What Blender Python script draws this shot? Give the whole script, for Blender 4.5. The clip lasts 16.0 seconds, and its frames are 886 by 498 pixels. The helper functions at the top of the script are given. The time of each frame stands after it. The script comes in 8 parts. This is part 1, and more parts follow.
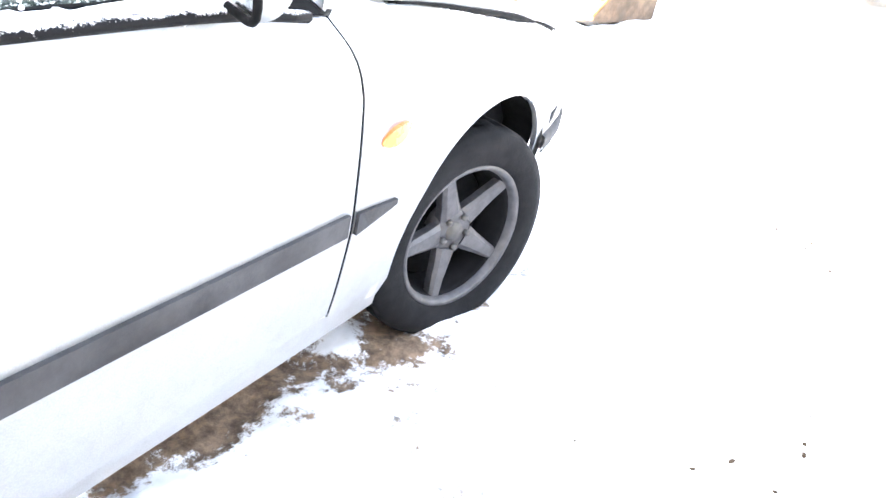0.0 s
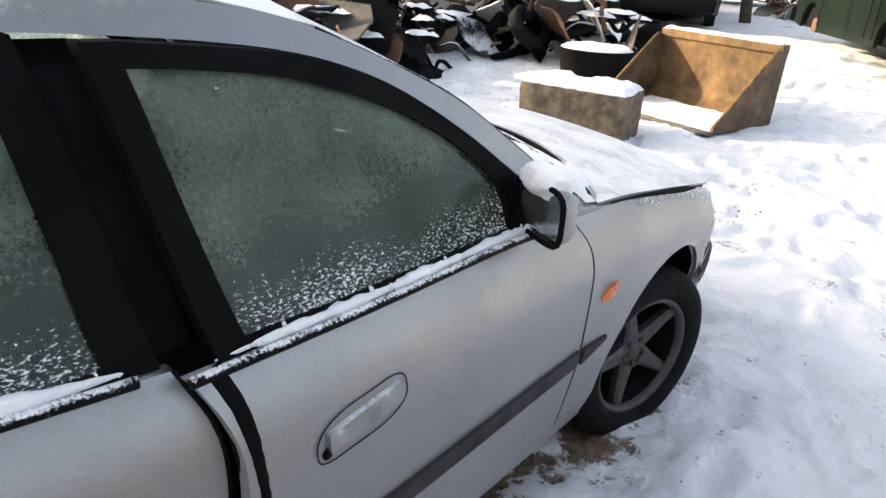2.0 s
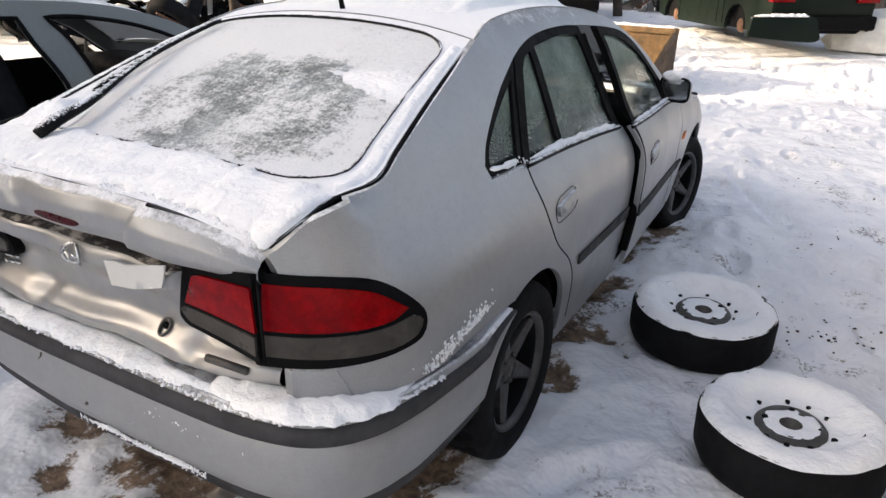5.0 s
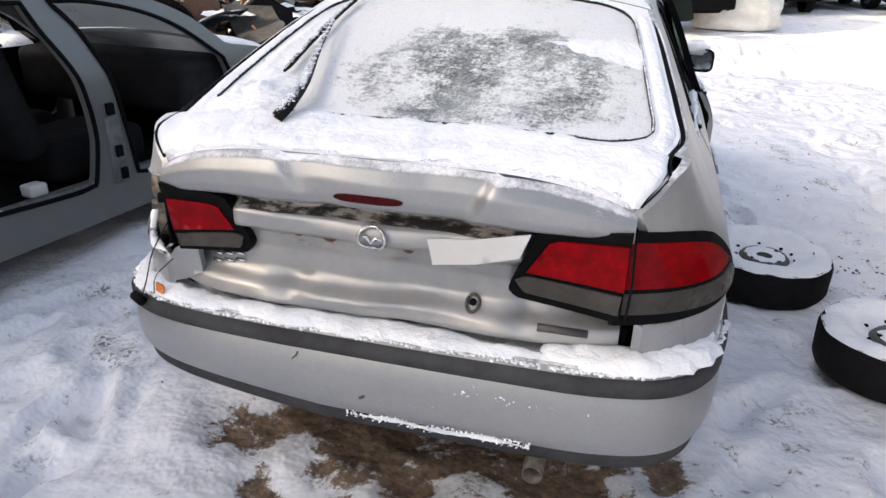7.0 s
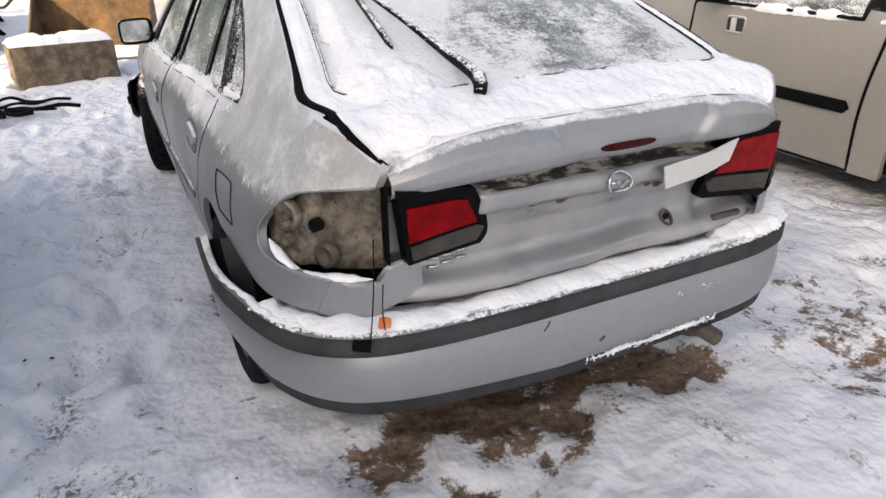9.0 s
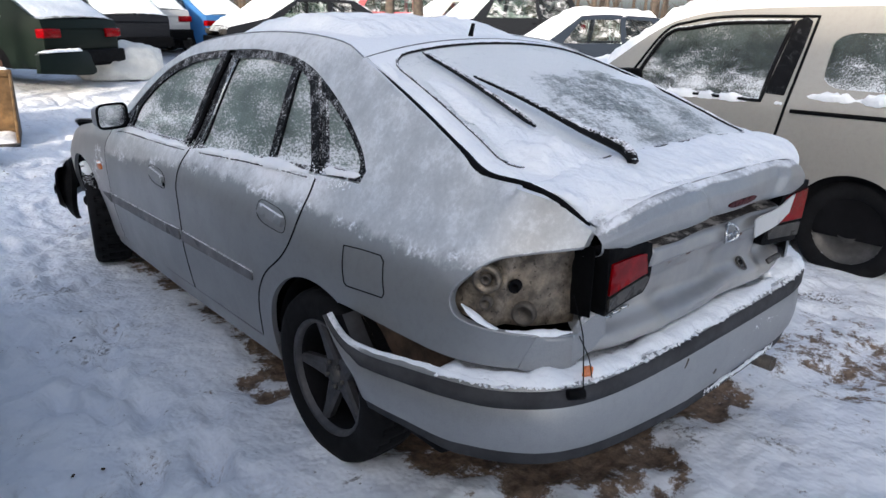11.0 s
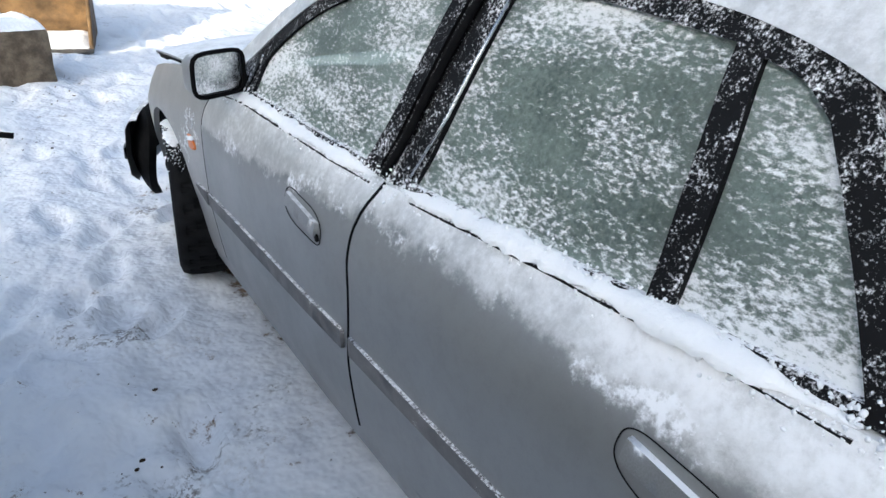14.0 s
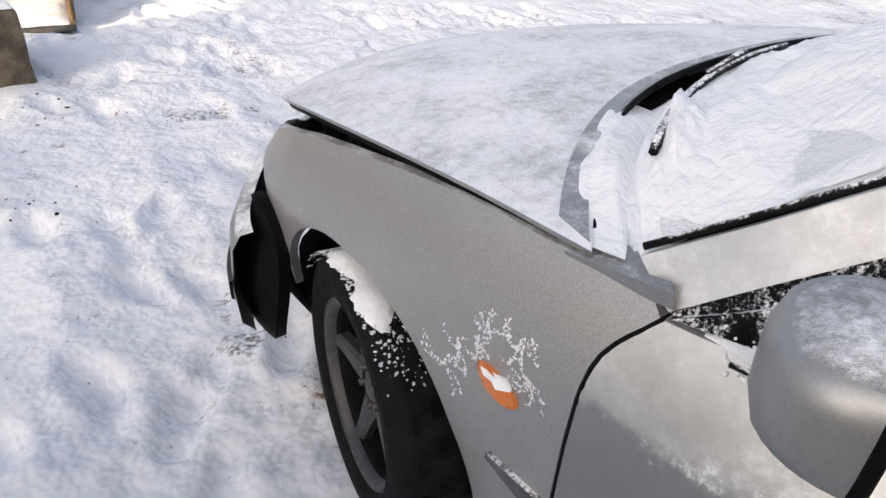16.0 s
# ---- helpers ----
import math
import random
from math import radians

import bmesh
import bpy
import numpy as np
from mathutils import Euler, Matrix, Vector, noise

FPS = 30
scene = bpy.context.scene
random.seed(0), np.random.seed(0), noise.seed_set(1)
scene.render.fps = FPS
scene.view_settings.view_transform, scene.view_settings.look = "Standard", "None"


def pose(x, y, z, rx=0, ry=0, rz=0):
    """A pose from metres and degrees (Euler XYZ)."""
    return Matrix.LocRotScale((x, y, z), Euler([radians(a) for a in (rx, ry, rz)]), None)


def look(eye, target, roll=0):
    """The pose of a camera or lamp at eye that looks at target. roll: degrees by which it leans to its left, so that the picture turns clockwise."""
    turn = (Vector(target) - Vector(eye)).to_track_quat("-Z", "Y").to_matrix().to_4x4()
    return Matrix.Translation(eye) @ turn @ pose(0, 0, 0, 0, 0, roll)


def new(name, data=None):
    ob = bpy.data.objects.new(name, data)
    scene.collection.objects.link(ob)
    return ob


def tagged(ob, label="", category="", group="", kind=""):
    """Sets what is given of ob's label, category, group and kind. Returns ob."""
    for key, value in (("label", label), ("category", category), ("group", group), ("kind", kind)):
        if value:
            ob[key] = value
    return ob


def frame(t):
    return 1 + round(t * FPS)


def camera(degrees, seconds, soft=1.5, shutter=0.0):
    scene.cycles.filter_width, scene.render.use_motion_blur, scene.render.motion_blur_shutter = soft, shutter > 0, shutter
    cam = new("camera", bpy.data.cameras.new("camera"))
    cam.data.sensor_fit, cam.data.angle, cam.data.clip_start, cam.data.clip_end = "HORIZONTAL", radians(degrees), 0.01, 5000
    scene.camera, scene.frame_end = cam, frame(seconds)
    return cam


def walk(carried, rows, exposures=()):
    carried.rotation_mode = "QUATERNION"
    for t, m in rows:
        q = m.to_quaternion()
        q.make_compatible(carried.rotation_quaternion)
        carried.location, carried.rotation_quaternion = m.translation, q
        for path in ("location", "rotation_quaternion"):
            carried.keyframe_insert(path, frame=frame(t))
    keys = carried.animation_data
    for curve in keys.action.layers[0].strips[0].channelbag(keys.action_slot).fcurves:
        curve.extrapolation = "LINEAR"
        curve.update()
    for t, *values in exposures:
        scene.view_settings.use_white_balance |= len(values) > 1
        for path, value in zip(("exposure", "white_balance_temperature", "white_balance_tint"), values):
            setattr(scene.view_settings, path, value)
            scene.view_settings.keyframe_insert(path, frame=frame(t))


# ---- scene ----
cam = camera(66.5, 16.0)
PATH = [
    (0, (1.537, -0.105, 1.115), (0.686, 1.395, 0.105), 10.0),
    (0.3, (1.545, -0.025, 1.236), (0.622, 1.440, 0.236), 7.0),
    (0.5, (1.487, -0.008, 1.253), (0.521, 1.451, 0.284), 3.3),
    (1, (1.399, -0.03, 1.278), (0.121, 1.155, 0.296), 1.9),
    (1.5, (1.416, -0.221, 1.319), (0.121, 1.034, 0.455), 2.3),
    (2, (1.523, -0.596, 1.425), (0.339, 0.795, 0.611), 3.7),
    (2.5, (1.466, -0.884, 1.386), (0.281, 0.546, 0.645), -0.5),
    (3, (1.344, -1.215, 1.426), (0.23, 0.264, 0.669), -0.7),
    (3.5, (1.418, -1.76, 1.474), (0.34, -0.22, 0.792), -0.8),
    (4, (1.532, -2.223, 1.484), (0.393, -0.708, 0.843), 1.5),
    (4.5, (1.588, -2.648, 1.534), (0.466, -1.16, 0.809), 3.2),
    (4.7, (1.572, -2.838, 1.531), (0.539, -1.31, 0.758), 2.5),
    (6.8, (0.733, -3.578, 1.463), (0.189, -1.811, 0.701), -1.1),
    (7, (0.555, -3.556, 1.462), (0.055, -1.792, 0.663), 1.0),
    (7.5, (0.114, -3.571, 1.467), (-0.144, -1.772, 0.633), 0.7),
    (8, (-0.302, -3.525, 1.371), (-0.292, -1.729, 0.49), 2.2),
    (8.5, (-0.695, -3.428, 1.38), (-0.28, -1.688, 0.485), 1.4),
    (9, (-1.089, -3.42, 1.425), (-0.279, -1.806, 0.566), -0.5),
    (9.5, (-1.378, -3.252, 1.406), (-0.392, -1.66, 0.702), -5.5),
    (9.7, (-1.496, -3.184, 1.404), (-0.406, -1.663, 0.696), -2.7),
    (11.8, (-1.902, -2.852, 1.465), (-0.62, -1.452, 0.836), 1.1),
    (12, (-1.801, -2.745, 1.472), (-0.584, -1.293, 0.829), 0.5),
    (12.5, (-1.644, -2.469, 1.478), (-0.528, -0.965, 0.777), 0.3),
    (13, (-1.614, -2.114, 1.432), (-0.465, -0.646, 0.707), 2.7),
    (13.5, (-1.503, -1.733, 1.383), (-0.334, -0.341, 0.549), 5.8),
    (14, (-1.423, -1.322, 1.392), (-0.365, 0.116, 0.49), 4.1),
    (14.5, (-1.462, -0.875, 1.368), (-0.378, 0.531, 0.446), 2.8),
    (15, (-1.369, -0.399, 1.309), (-0.226, 0.947, 0.369), 0.9),
    (15.5, (-1.376, 0.063, 1.314), (-0.309, 1.402, 0.281), 1.1),
    (16, (-1.353, 0.406, 1.295), (-0.275, 1.71, 0.227), 3.1),
]
PATH_ROWS = [(t, look(e, g, r)) for t, e, g, r in PATH]
EXPOSURES = [(0.0, 4.7, 7400, 10), (0.1, 3.8, 7400, 10), (0.3, 2.9, 7400, 10), (0.5, 2.4, 7400, 10), (0.8, 2.0, 7400, 10), (1.2, 1.78, 7400, 10), (2.0, 1.93, 7300, 9), (2.5, 1.86, 7200, 8), (3.5, 1.95, 7200, 9), (4.7, 1.5, 7300, 12), (6.8, 1.65, 7000, 12), (9.2, 1.5, 7100, 12), (9.7, 1.4, 6900, 12), (11.8, 1.0, 5700, 7), (13.0, 1.2, 5800, 7), (14.0, 1.55, 6000, 4), (14.6, 1.55, 6800, 8), (16.0, 1.38, 6900, 11)]
walk(cam, PATH_ROWS, EXPOSURES)

# ---- light ----
world = bpy.data.worlds.new("sky")
scene.world = world
world.use_nodes = True
wn = world.node_tree.nodes
sky = wn.new("ShaderNodeTexSky")
sky.sky_type = "NISHITA"
sky.sun_disc = False
sky.sun_elevation = radians(17)
sky.sun_rotation = radians(242)
sky.air_density, sky.dust_density, sky.ozone_density = 0.7, 4.0, 0.6
haze = wn.new("ShaderNodeHueSaturation")
haze.inputs["Saturation"].default_value = 0.72
world.node_tree.links.new(sky.outputs[0], haze.inputs["Color"])
world.node_tree.links.new(haze.outputs[0], wn["Background"].inputs[0])
wn["Background"].inputs[1].default_value = 0.15
sun = new("sun", bpy.data.lights.new("sun", "SUN"))
sun.data.energy, sun.data.angle, sun.data.color = 3.0, radians(1.5), (1.0, 0.84, 0.64)
sun.matrix_world = look((-8.0, -4.2, 3.1), (0, 0, 0))

# ---- materials ----


class Mat:
    """A small builder round one node material."""

    def __init__(self, name, rough=0.6, metal=0.0, base=(0.5, 0.5, 0.5)):
        self.m = bpy.data.materials.new(name)
        self.m.use_nodes = True
        self.t = self.m.node_tree
        self.b = self.t.nodes["Principled BSDF"]
        self.out = self.t.nodes["Material Output"]
        self.b.inputs["Roughness"].default_value = rough
        self.b.inputs["Metallic"].default_value = metal
        self.b.inputs["Base Color"].default_value = (*base, 1)
        self.geo = self.t.nodes.new("ShaderNodeNewGeometry")
        self.co = self.t.nodes.new("ShaderNodeTexCoord")

    def node(self, kind, **kw):
        n = self.t.nodes.new(kind)
        for k, v in kw.items():
            n.inputs[k.replace("_", " ")].default_value = v
        return n

    def link(self, a, b):
        self.t.links.new(a, b)

    def noise(self, scale, detail=4.0, rough=0.6, world=True, stretch=None, offset=None):
        n = self.node("ShaderNodeTexNoise", Scale=scale, Detail=detail, Roughness=rough)
        src = self.geo.outputs["Position"] if world else self.co.outputs["Object"]
        if stretch or offset:
            mp = self.node("ShaderNodeMapping")
            mp.inputs["Scale"].default_value = stretch or (1, 1, 1)
            mp.inputs["Location"].default_value = offset or (0, 0, 0)
            self.link(src, mp.inputs[0])
            src = mp.outputs[0]
        self.link(src, n.inputs["Vector"])
        return n.outputs["Fac"]

    def voronoi(self, scale, feature="F1"):
        n = self.node("ShaderNodeTexVoronoi", Scale=scale)
        n.feature = feature
        self.link(self.geo.outputs["Position"], n.inputs["Vector"])
        return n.outputs["Distance"]

    def ramp(self, fac, lo, hi, a=0.0, b=1.0):
        n = self.t.nodes.new("ShaderNodeMapRange")
        n.interpolation_type = "SMOOTHSTEP"
        n.inputs["From Min"].default_value, n.inputs["From Max"].default_value = lo, hi
        n.inputs["To Min"].default_value, n.inputs["To Max"].default_value = a, b
        self.link(fac, n.inputs["Value"])
        return n.outputs["Result"]

    def math(self, op, a, b, clamp=True):
        n = self.t.nodes.new("ShaderNodeMath")
        n.operation, n.use_clamp = op, clamp
        for i, v in enumerate((a, b)):
            if isinstance(v, (int, float)):
                n.inputs[i].default_value = v
            else:
                self.link(v, n.inputs[i])
        return n.outputs[0]

    def mix(self, fac, a, b):
        n = self.t.nodes.new("ShaderNodeMix")
        n.data_type = "RGBA"
        if isinstance(fac, (int, float)):
            n.inputs[0].default_value = fac
        else:
            self.link(fac, n.inputs[0])
        for i, v in ((6, a), (7, b)):
            if isinstance(v, tuple):
                n.inputs[i].default_value = (*v, 1)
            else:
                self.link(v, n.inputs[i])
        return n.outputs[2]

    def axis(self, which, normal=False):
        n = self.t.nodes.new("ShaderNodeSeparateXYZ")
        self.link(self.geo.outputs["Normal" if normal else "Position"], n.inputs[0])
        return n.outputs["XYZ".index(which)]

    def bump(self, height, strength=0.3, distance=0.01):
        n = self.node("ShaderNodeBump", Strength=strength, Distance=distance)
        self.link(height, n.inputs["Height"])
        self.link(n.outputs[0], self.b.inputs["Normal"])

    def color(self, c):
        self.link(c, self.b.inputs["Base Color"])

    def rough(self, f):
        self.link(f, self.b.inputs["Roughness"])


SNOW = (0.90, 0.91, 0.935)


def snow_mat(name="snow", fine=60.0):
    m = Mat(name, 0.75, 0, SNOW)
    m.color(m.mix(m.ramp(m.noise(7, 5), 0.35, 0.7), (0.86, 0.88, 0.91), (0.95, 0.955, 0.96)))
    m.b.inputs["Subsurface Weight"].default_value = 0.0
    m.bump(m.math("ADD", m.math("MULTIPLY", m.noise(fine, 3, 0.5), 0.6, False), m.math("MULTIPLY", m.noise(17, 4, 0.5), 1.6, False), False), 0.45, 0.018)
    return m.m


def frost_paint(name, base, amount, metal=0.55, bias=0.6, edge=0.10, coarse=9.0, zlo=None, zhi=None, film=0.12, veil=None, relief=0.55):
    """Dusty car paint with rime and thin snow that lies in patches, more of it on faces that look up."""
    m = Mat(name, 0.38, metal, base)
    patch = m.math("ADD", m.math("MULTIPLY", m.noise(coarse, 5, 0.65), 0.50), m.math("ADD", m.math("MULTIPLY", m.noise(48, 5, 0.75), 0.32), m.math("MULTIPLY", m.noise(190, 4, 0.7), 0.18)))
    up = m.ramp(m.axis("Z", True), 0.0, 0.9, 0.0, bias)
    lift = m.math("ADD", patch, up, False)
    if zlo is not None:
        lift = m.math("ADD", lift, m.ramp(m.axis("Z"), zlo, zhi, -0.35, 0.0), False)
        lift = m.math("ADD", lift, m.ramp(m.axis("Y"), 0.50, 0.72, 0.0, -0.3), False)
    cover = m.ramp(lift, 1.0 - amount - edge, 1.0 - amount + edge)
    grime = m.ramp(m.noise(3.2, 6, 0.7), 0.35, 0.75)
    low = m.ramp(m.axis("Z"), 0.15, 0.45, 1.0, 0.0)
    dirt = m.math("MULTIPLY", grime, low)
    paint = m.mix(m.math("MULTIPLY", m.ramp(m.noise(1.7, 4), 0.3, 0.8), 0.35), base, tuple(c * 0.82 for c in base))
    paint = m.mix(m.math("MULTIPLY", m.ramp(m.noise(38, 5, 0.7), 0.42, 0.68), 0.22), paint, tuple(c * 0.7 for c in base))
    paint = m.mix(m.math("MULTIPLY", dirt, 0.6), paint, (0.20, 0.17, 0.14))
    film = m.math("MULTIPLY", m.ramp(m.noise(420, 2, 0.5), 0.2, 0.8), film)
    paint = m.mix(film, paint, (0.72, 0.74, 0.77))
    if veil:
        # thin rime above the shoulder line, mottled, with clumps along its ragged lower edge and more towards the sill
        wander = m.math("MULTIPLY", m.math("SUBTRACT", m.noise(11, 6, 0.72), 0.5, False), 0.13, False)
        at = m.math("SUBTRACT", m.math("ADD", m.axis("Z"), wander, False), m.ramp(m.axis("Y"), -0.65, 0.78, veil[0], veil[1]), False)
        mottle = m.math("ADD", m.math("MULTIPLY", m.noise(8, 6, 0.66), 0.68), m.math("MULTIPLY", m.noise(70, 4, 0.7), 0.32))
        skin = m.math("MULTIPLY", m.ramp(at, -0.004, 0.03), m.ramp(mottle, 0.34, 0.66, veil[2] * 0.55, veil[2]))
        paint = m.mix(skin, paint, (0.84, 0.835, 0.82))
        clump = m.math("MULTIPLY", m.ramp(at, -0.012, 0.008), m.ramp(at, 0.015, 0.06, 1.0, 0.0))
        clump = m.math("MULTIPLY", clump, m.ramp(mottle, 0.50, 0.60))
        sill = m.math("MULTIPLY", m.ramp(m.math("ADD", m.axis("Z"), wander, False), 0.835, 0.915), m.ramp(m.axis("Y"), -1.40, -1.22, 0.0, 1.0))
        sill = m.math("MULTIPLY", m.math("MULTIPLY", sill, m.ramp(m.axis("Z"), 0.955, 0.985, 1.0, 0.0)), m.ramp(m.axis("Y"), 0.50, 0.66, 1.0, 0.0))
        sill = m.math("MULTIPLY", sill, m.ramp(mottle, 0.34, 0.62, 0.22, 0.95))
        flock = m.math("MULTIPLY", m.ramp(at, 0.0, 0.03), m.ramp(mottle, 0.50, 0.64, 0.0, 0.42))
        cover = m.math("MAXIMUM", m.math("MAXIMUM", clump, sill), m.math("MAXIMUM", flock, m.math("MULTIPLY", cover, 0.6)))
    m.color(m.mix(cover, paint, SNOW))
    if max(base) < 0.07:
        m.b.inputs["Specular IOR Level"].default_value = 0.08
    m.rough(m.math("ADD", m.math("MULTIPLY", cover, 0.4), m.ramp(m.noise(5, 4), 0.3, 0.7, 0.34, 0.48)))
    m.link(m.math("MULTIPLY", m.math("SUBTRACT", 1.0, cover), metal), m.b.inputs["Metallic"])
    m.bump(m.math("ADD", m.math("MULTIPLY", cover, 0.8), m.math("MULTIPLY", m.math("MULTIPLY", m.math("ADD", m.noise(150, 3), m.math("MULTIPLY", m.noise(38, 5, 0.7), 2.0, False), False), cover, False), 0.45, False), False), relief, 0.006)
    return m.m


def frost_glass(name, lo, hi, haze=0.45, tint=(0.16, 0.22, 0.20), coarse=26.0, zfade=None, patch=None, foot=0.22, clear_foot=None, flake=None, even=1.0, patchy=0.40):
    """Window glass under hoar frost: see-through where clear, white where the frost is thick."""
    m = Mat(name, 0.25, 0, tint)
    body = m.t.nodes.new("ShaderNodeBsdfTransparent")
    body.inputs[0].default_value = (0.68, 0.78, 0.71, 1)
    gloss = m.t.nodes.new("ShaderNodeBsdfGlossy")
    gloss.inputs["Roughness"].default_value = 0.12
    fres = m.node("ShaderNodeFresnel", IOR=1.45)
    clear = m.t.nodes.new("ShaderNodeMixShader")
    m.link(fres.outputs[0], clear.inputs[0])
    m.link(body.outputs[0], clear.inputs[1])
    m.link(gloss.outputs[0], clear.inputs[2])
    film = m.t.nodes.new("ShaderNodeBsdfDiffuse")
    m.link(m.mix(m.ramp(m.noise(6, 5, 0.7), 0.3, 0.7), tuple(c * (1 - 0.65 * even) for c in tint), tuple(min(1, c * (1 + 0.6 * even)) for c in tint)), film.inputs[0])
    grainy = m.mix(m.ramp(m.noise(150, 4, 0.75), 0.40, 0.66), tuple(c * 0.5 for c in tint), tuple(min(1, c * 1.7) for c in tint))
    m.link(m.mix(0.4 * even, film.inputs[0].links[0].from_socket, grainy), film.inputs[0])
    lit = m.t.nodes.new("ShaderNodeBsdfTranslucent")
    lit.inputs[0].default_value = (*[min(1, c * 1.8) for c in tint], 1)
    thinf = m.t.nodes.new("ShaderNodeMixShader")
    thinf.inputs[0].default_value = 0.4
    m.link(film.outputs[0], thinf.inputs[1])
    m.link(lit.outputs[0], thinf.inputs[2])
    hazed = m.t.nodes.new("ShaderNodeMixShader")
    speck = m.ramp(m.noise(120, 5, 0.8), 0.38, 0.62, -0.19 * even, 0.19 * even)
    cover = m.ramp(m.noise(2.6, 5, 0.6), 0.25, 0.75, haze - 0.2 * even, haze + 0.2 * even)
    if clear_foot:
        # the film has melted off near the sill, along a wandering line
        at = m.math("ADD", m.axis("Z"), m.math("MULTIPLY", m.math("SUBTRACT", m.noise(7, 6, 0.7), 0.5, False), 0.16, False), False)
        cover = m.math("MULTIPLY", cover, m.ramp(at, clear_foot[0], clear_foot[1], 0.30, 1.0))
    m.link(m.math("ADD", cover, m.math("MULTIPLY", speck, m.ramp(m.noise(5, 4, 0.6), 0.3, 0.6, 0.5, 1.0), False)), hazed.inputs[0])
    m.link(clear.outputs[0], hazed.inputs[1])
    m.link(thinf.outputs[0], hazed.inputs[2])
    rime = m.t.nodes.new("ShaderNodeBsdfDiffuse")
    rime.inputs[0].default_value = (0.90, 0.92, 0.935, 1)
    glow = m.t.nodes.new("ShaderNodeBsdfTranslucent")
    glow.inputs[0].default_value = (0.7, 0.74, 0.74, 1)
    ice = m.t.nodes.new("ShaderNodeMixShader")
    ice.inputs[0].default_value = 0.12
    lumps = m.node("ShaderNodeBump", Strength=0.7, Distance=0.008)
    m.link(m.math("ADD", m.noise(45, 5, 0.7, stretch=(1.0, 0.7, 1.0)), m.math("MULTIPLY", m.noise(140, 4, 0.7), 0.6), False), lumps.inputs["Height"])
    m.link(lumps.outputs[0], rime.inputs["Normal"])
    m.link(rime.outputs[0], ice.inputs[1])
    m.link(glow.outputs[0], ice.inputs[2])
    f = m.math("ADD", m.math("MULTIPLY", m.noise(coarse * 7.5, 5, 0.75), 0.52), m.math("MULTIPLY", m.noise(coarse * 0.4, 5, 0.65, stretch=(1, 0.6, 1.5)), 0.48))
    if flake:
        # flat flakes of frost, leaning with the wind, thicker in some places than in others
        f = m.math("ADD", m.math("MULTIPLY", m.noise(flake, 5, 0.68, stretch=(1.0, 0.55, 1.2)), 0.90 - patchy), m.math("ADD", m.math("MULTIPLY", m.noise(6.5, 5, 0.62, stretch=(1.0, 0.5, 1.4)), patchy), m.math("MULTIPLY", m.noise(flake * 3.2, 3, 0.6), 0.10)))
    if zfade:
        f = m.math("ADD", f, m.ramp(m.axis("Z"), zfade[0], zfade[1], foot, 0.0), False)
    if patch:
        # snow has slid off one patch of the glass; outside it lies thicker, in streaks down the slope
        dx = m.math("DIVIDE", m.math("SUBTRACT", m.axis("X"), patch[0], False), patch[2], False)
        dy = m.math("DIVIDE", m.math("SUBTRACT", m.axis("Y"), patch[1], False), patch[3], False)
        d = m.math("ADD", m.math("MULTIPLY", dx, dx, False), m.math("MULTIPLY", dy, dy, False), False)
        d = m.math("ADD", d, m.math("MULTIPLY", m.math("SUBTRACT", m.noise(7, 5, 0.65), 0.5, False), 1.6, False), False)
        f = m.math("ADD", f, m.ramp(d, 0.45, 1.30, 0.0, 0.15), False)
        f = m.math("ADD", f, m.math("MULTIPLY", m.math("SUBTRACT", m.noise(4.5, 5, 0.65), 0.5, False), 0.30, False), False)
        f = m.math("ADD", f, m.math("MULTIPLY", m.math("SUBTRACT", m.noise(34, 5, 0.7, stretch=(0.6, 1.0, 1.0)), 0.5, False), 0.40, False), False)
        f = m.math("ADD", f, m.math("MULTIPLY", m.math("SUBTRACT", m.noise(1.0, 4, 0.6, stretch=(40, 16, 16)), 0.5, False), 0.20, False), False)
    cover = m.ramp(f, lo, hi)
    last = m.t.nodes.new("ShaderNodeMixShader")
    m.link(cover, last.inputs[0])
    m.link(hazed.outputs[0], last.inputs[1])
    m.link(ice.outputs[0], last.inputs[2])
    m.link(last.outputs[0], m.out.inputs["Surface"])
    return m.m


def plain_mat(name, base, rough=0.6, metal=0.0, vary=0.25, scale=8.0, bump=0.15, grain=120.0, frost=0.0):
    m = Mat(name, rough, metal, base)
    c = m.mix(m.ramp(m.noise(scale, 5, 0.65), 0.3, 0.75), tuple(v * (1 - vary) for v in base), tuple(min(1, v * (1 + vary)) for v in base))
    if frost:
        c = m.mix(m.ramp(m.math("ADD", m.math("ADD", m.math("MULTIPLY", m.noise(190, 4, 0.7), 0.6), m.math("MULTIPLY", m.noise(22, 4, 0.7), 0.4)), m.ramp(m.axis("Z", True), 0.0, 1.0, 0.0, 0.22), False), 0.72 - frost, 0.86 - frost), c, SNOW)
    m.color(c)
    m.rough(m.ramp(m.noise(scale * 2.5, 4), 0.3, 0.7, max(0.02, rough - 0.08), min(1, rough + 0.1)))
    m.bump(m.noise(grain, 4, 0.6), bump, 0.004)
    if max(base) < 0.07:
        m.b.inputs["Specular IOR Level"].default_value = 0.07
    return m.m


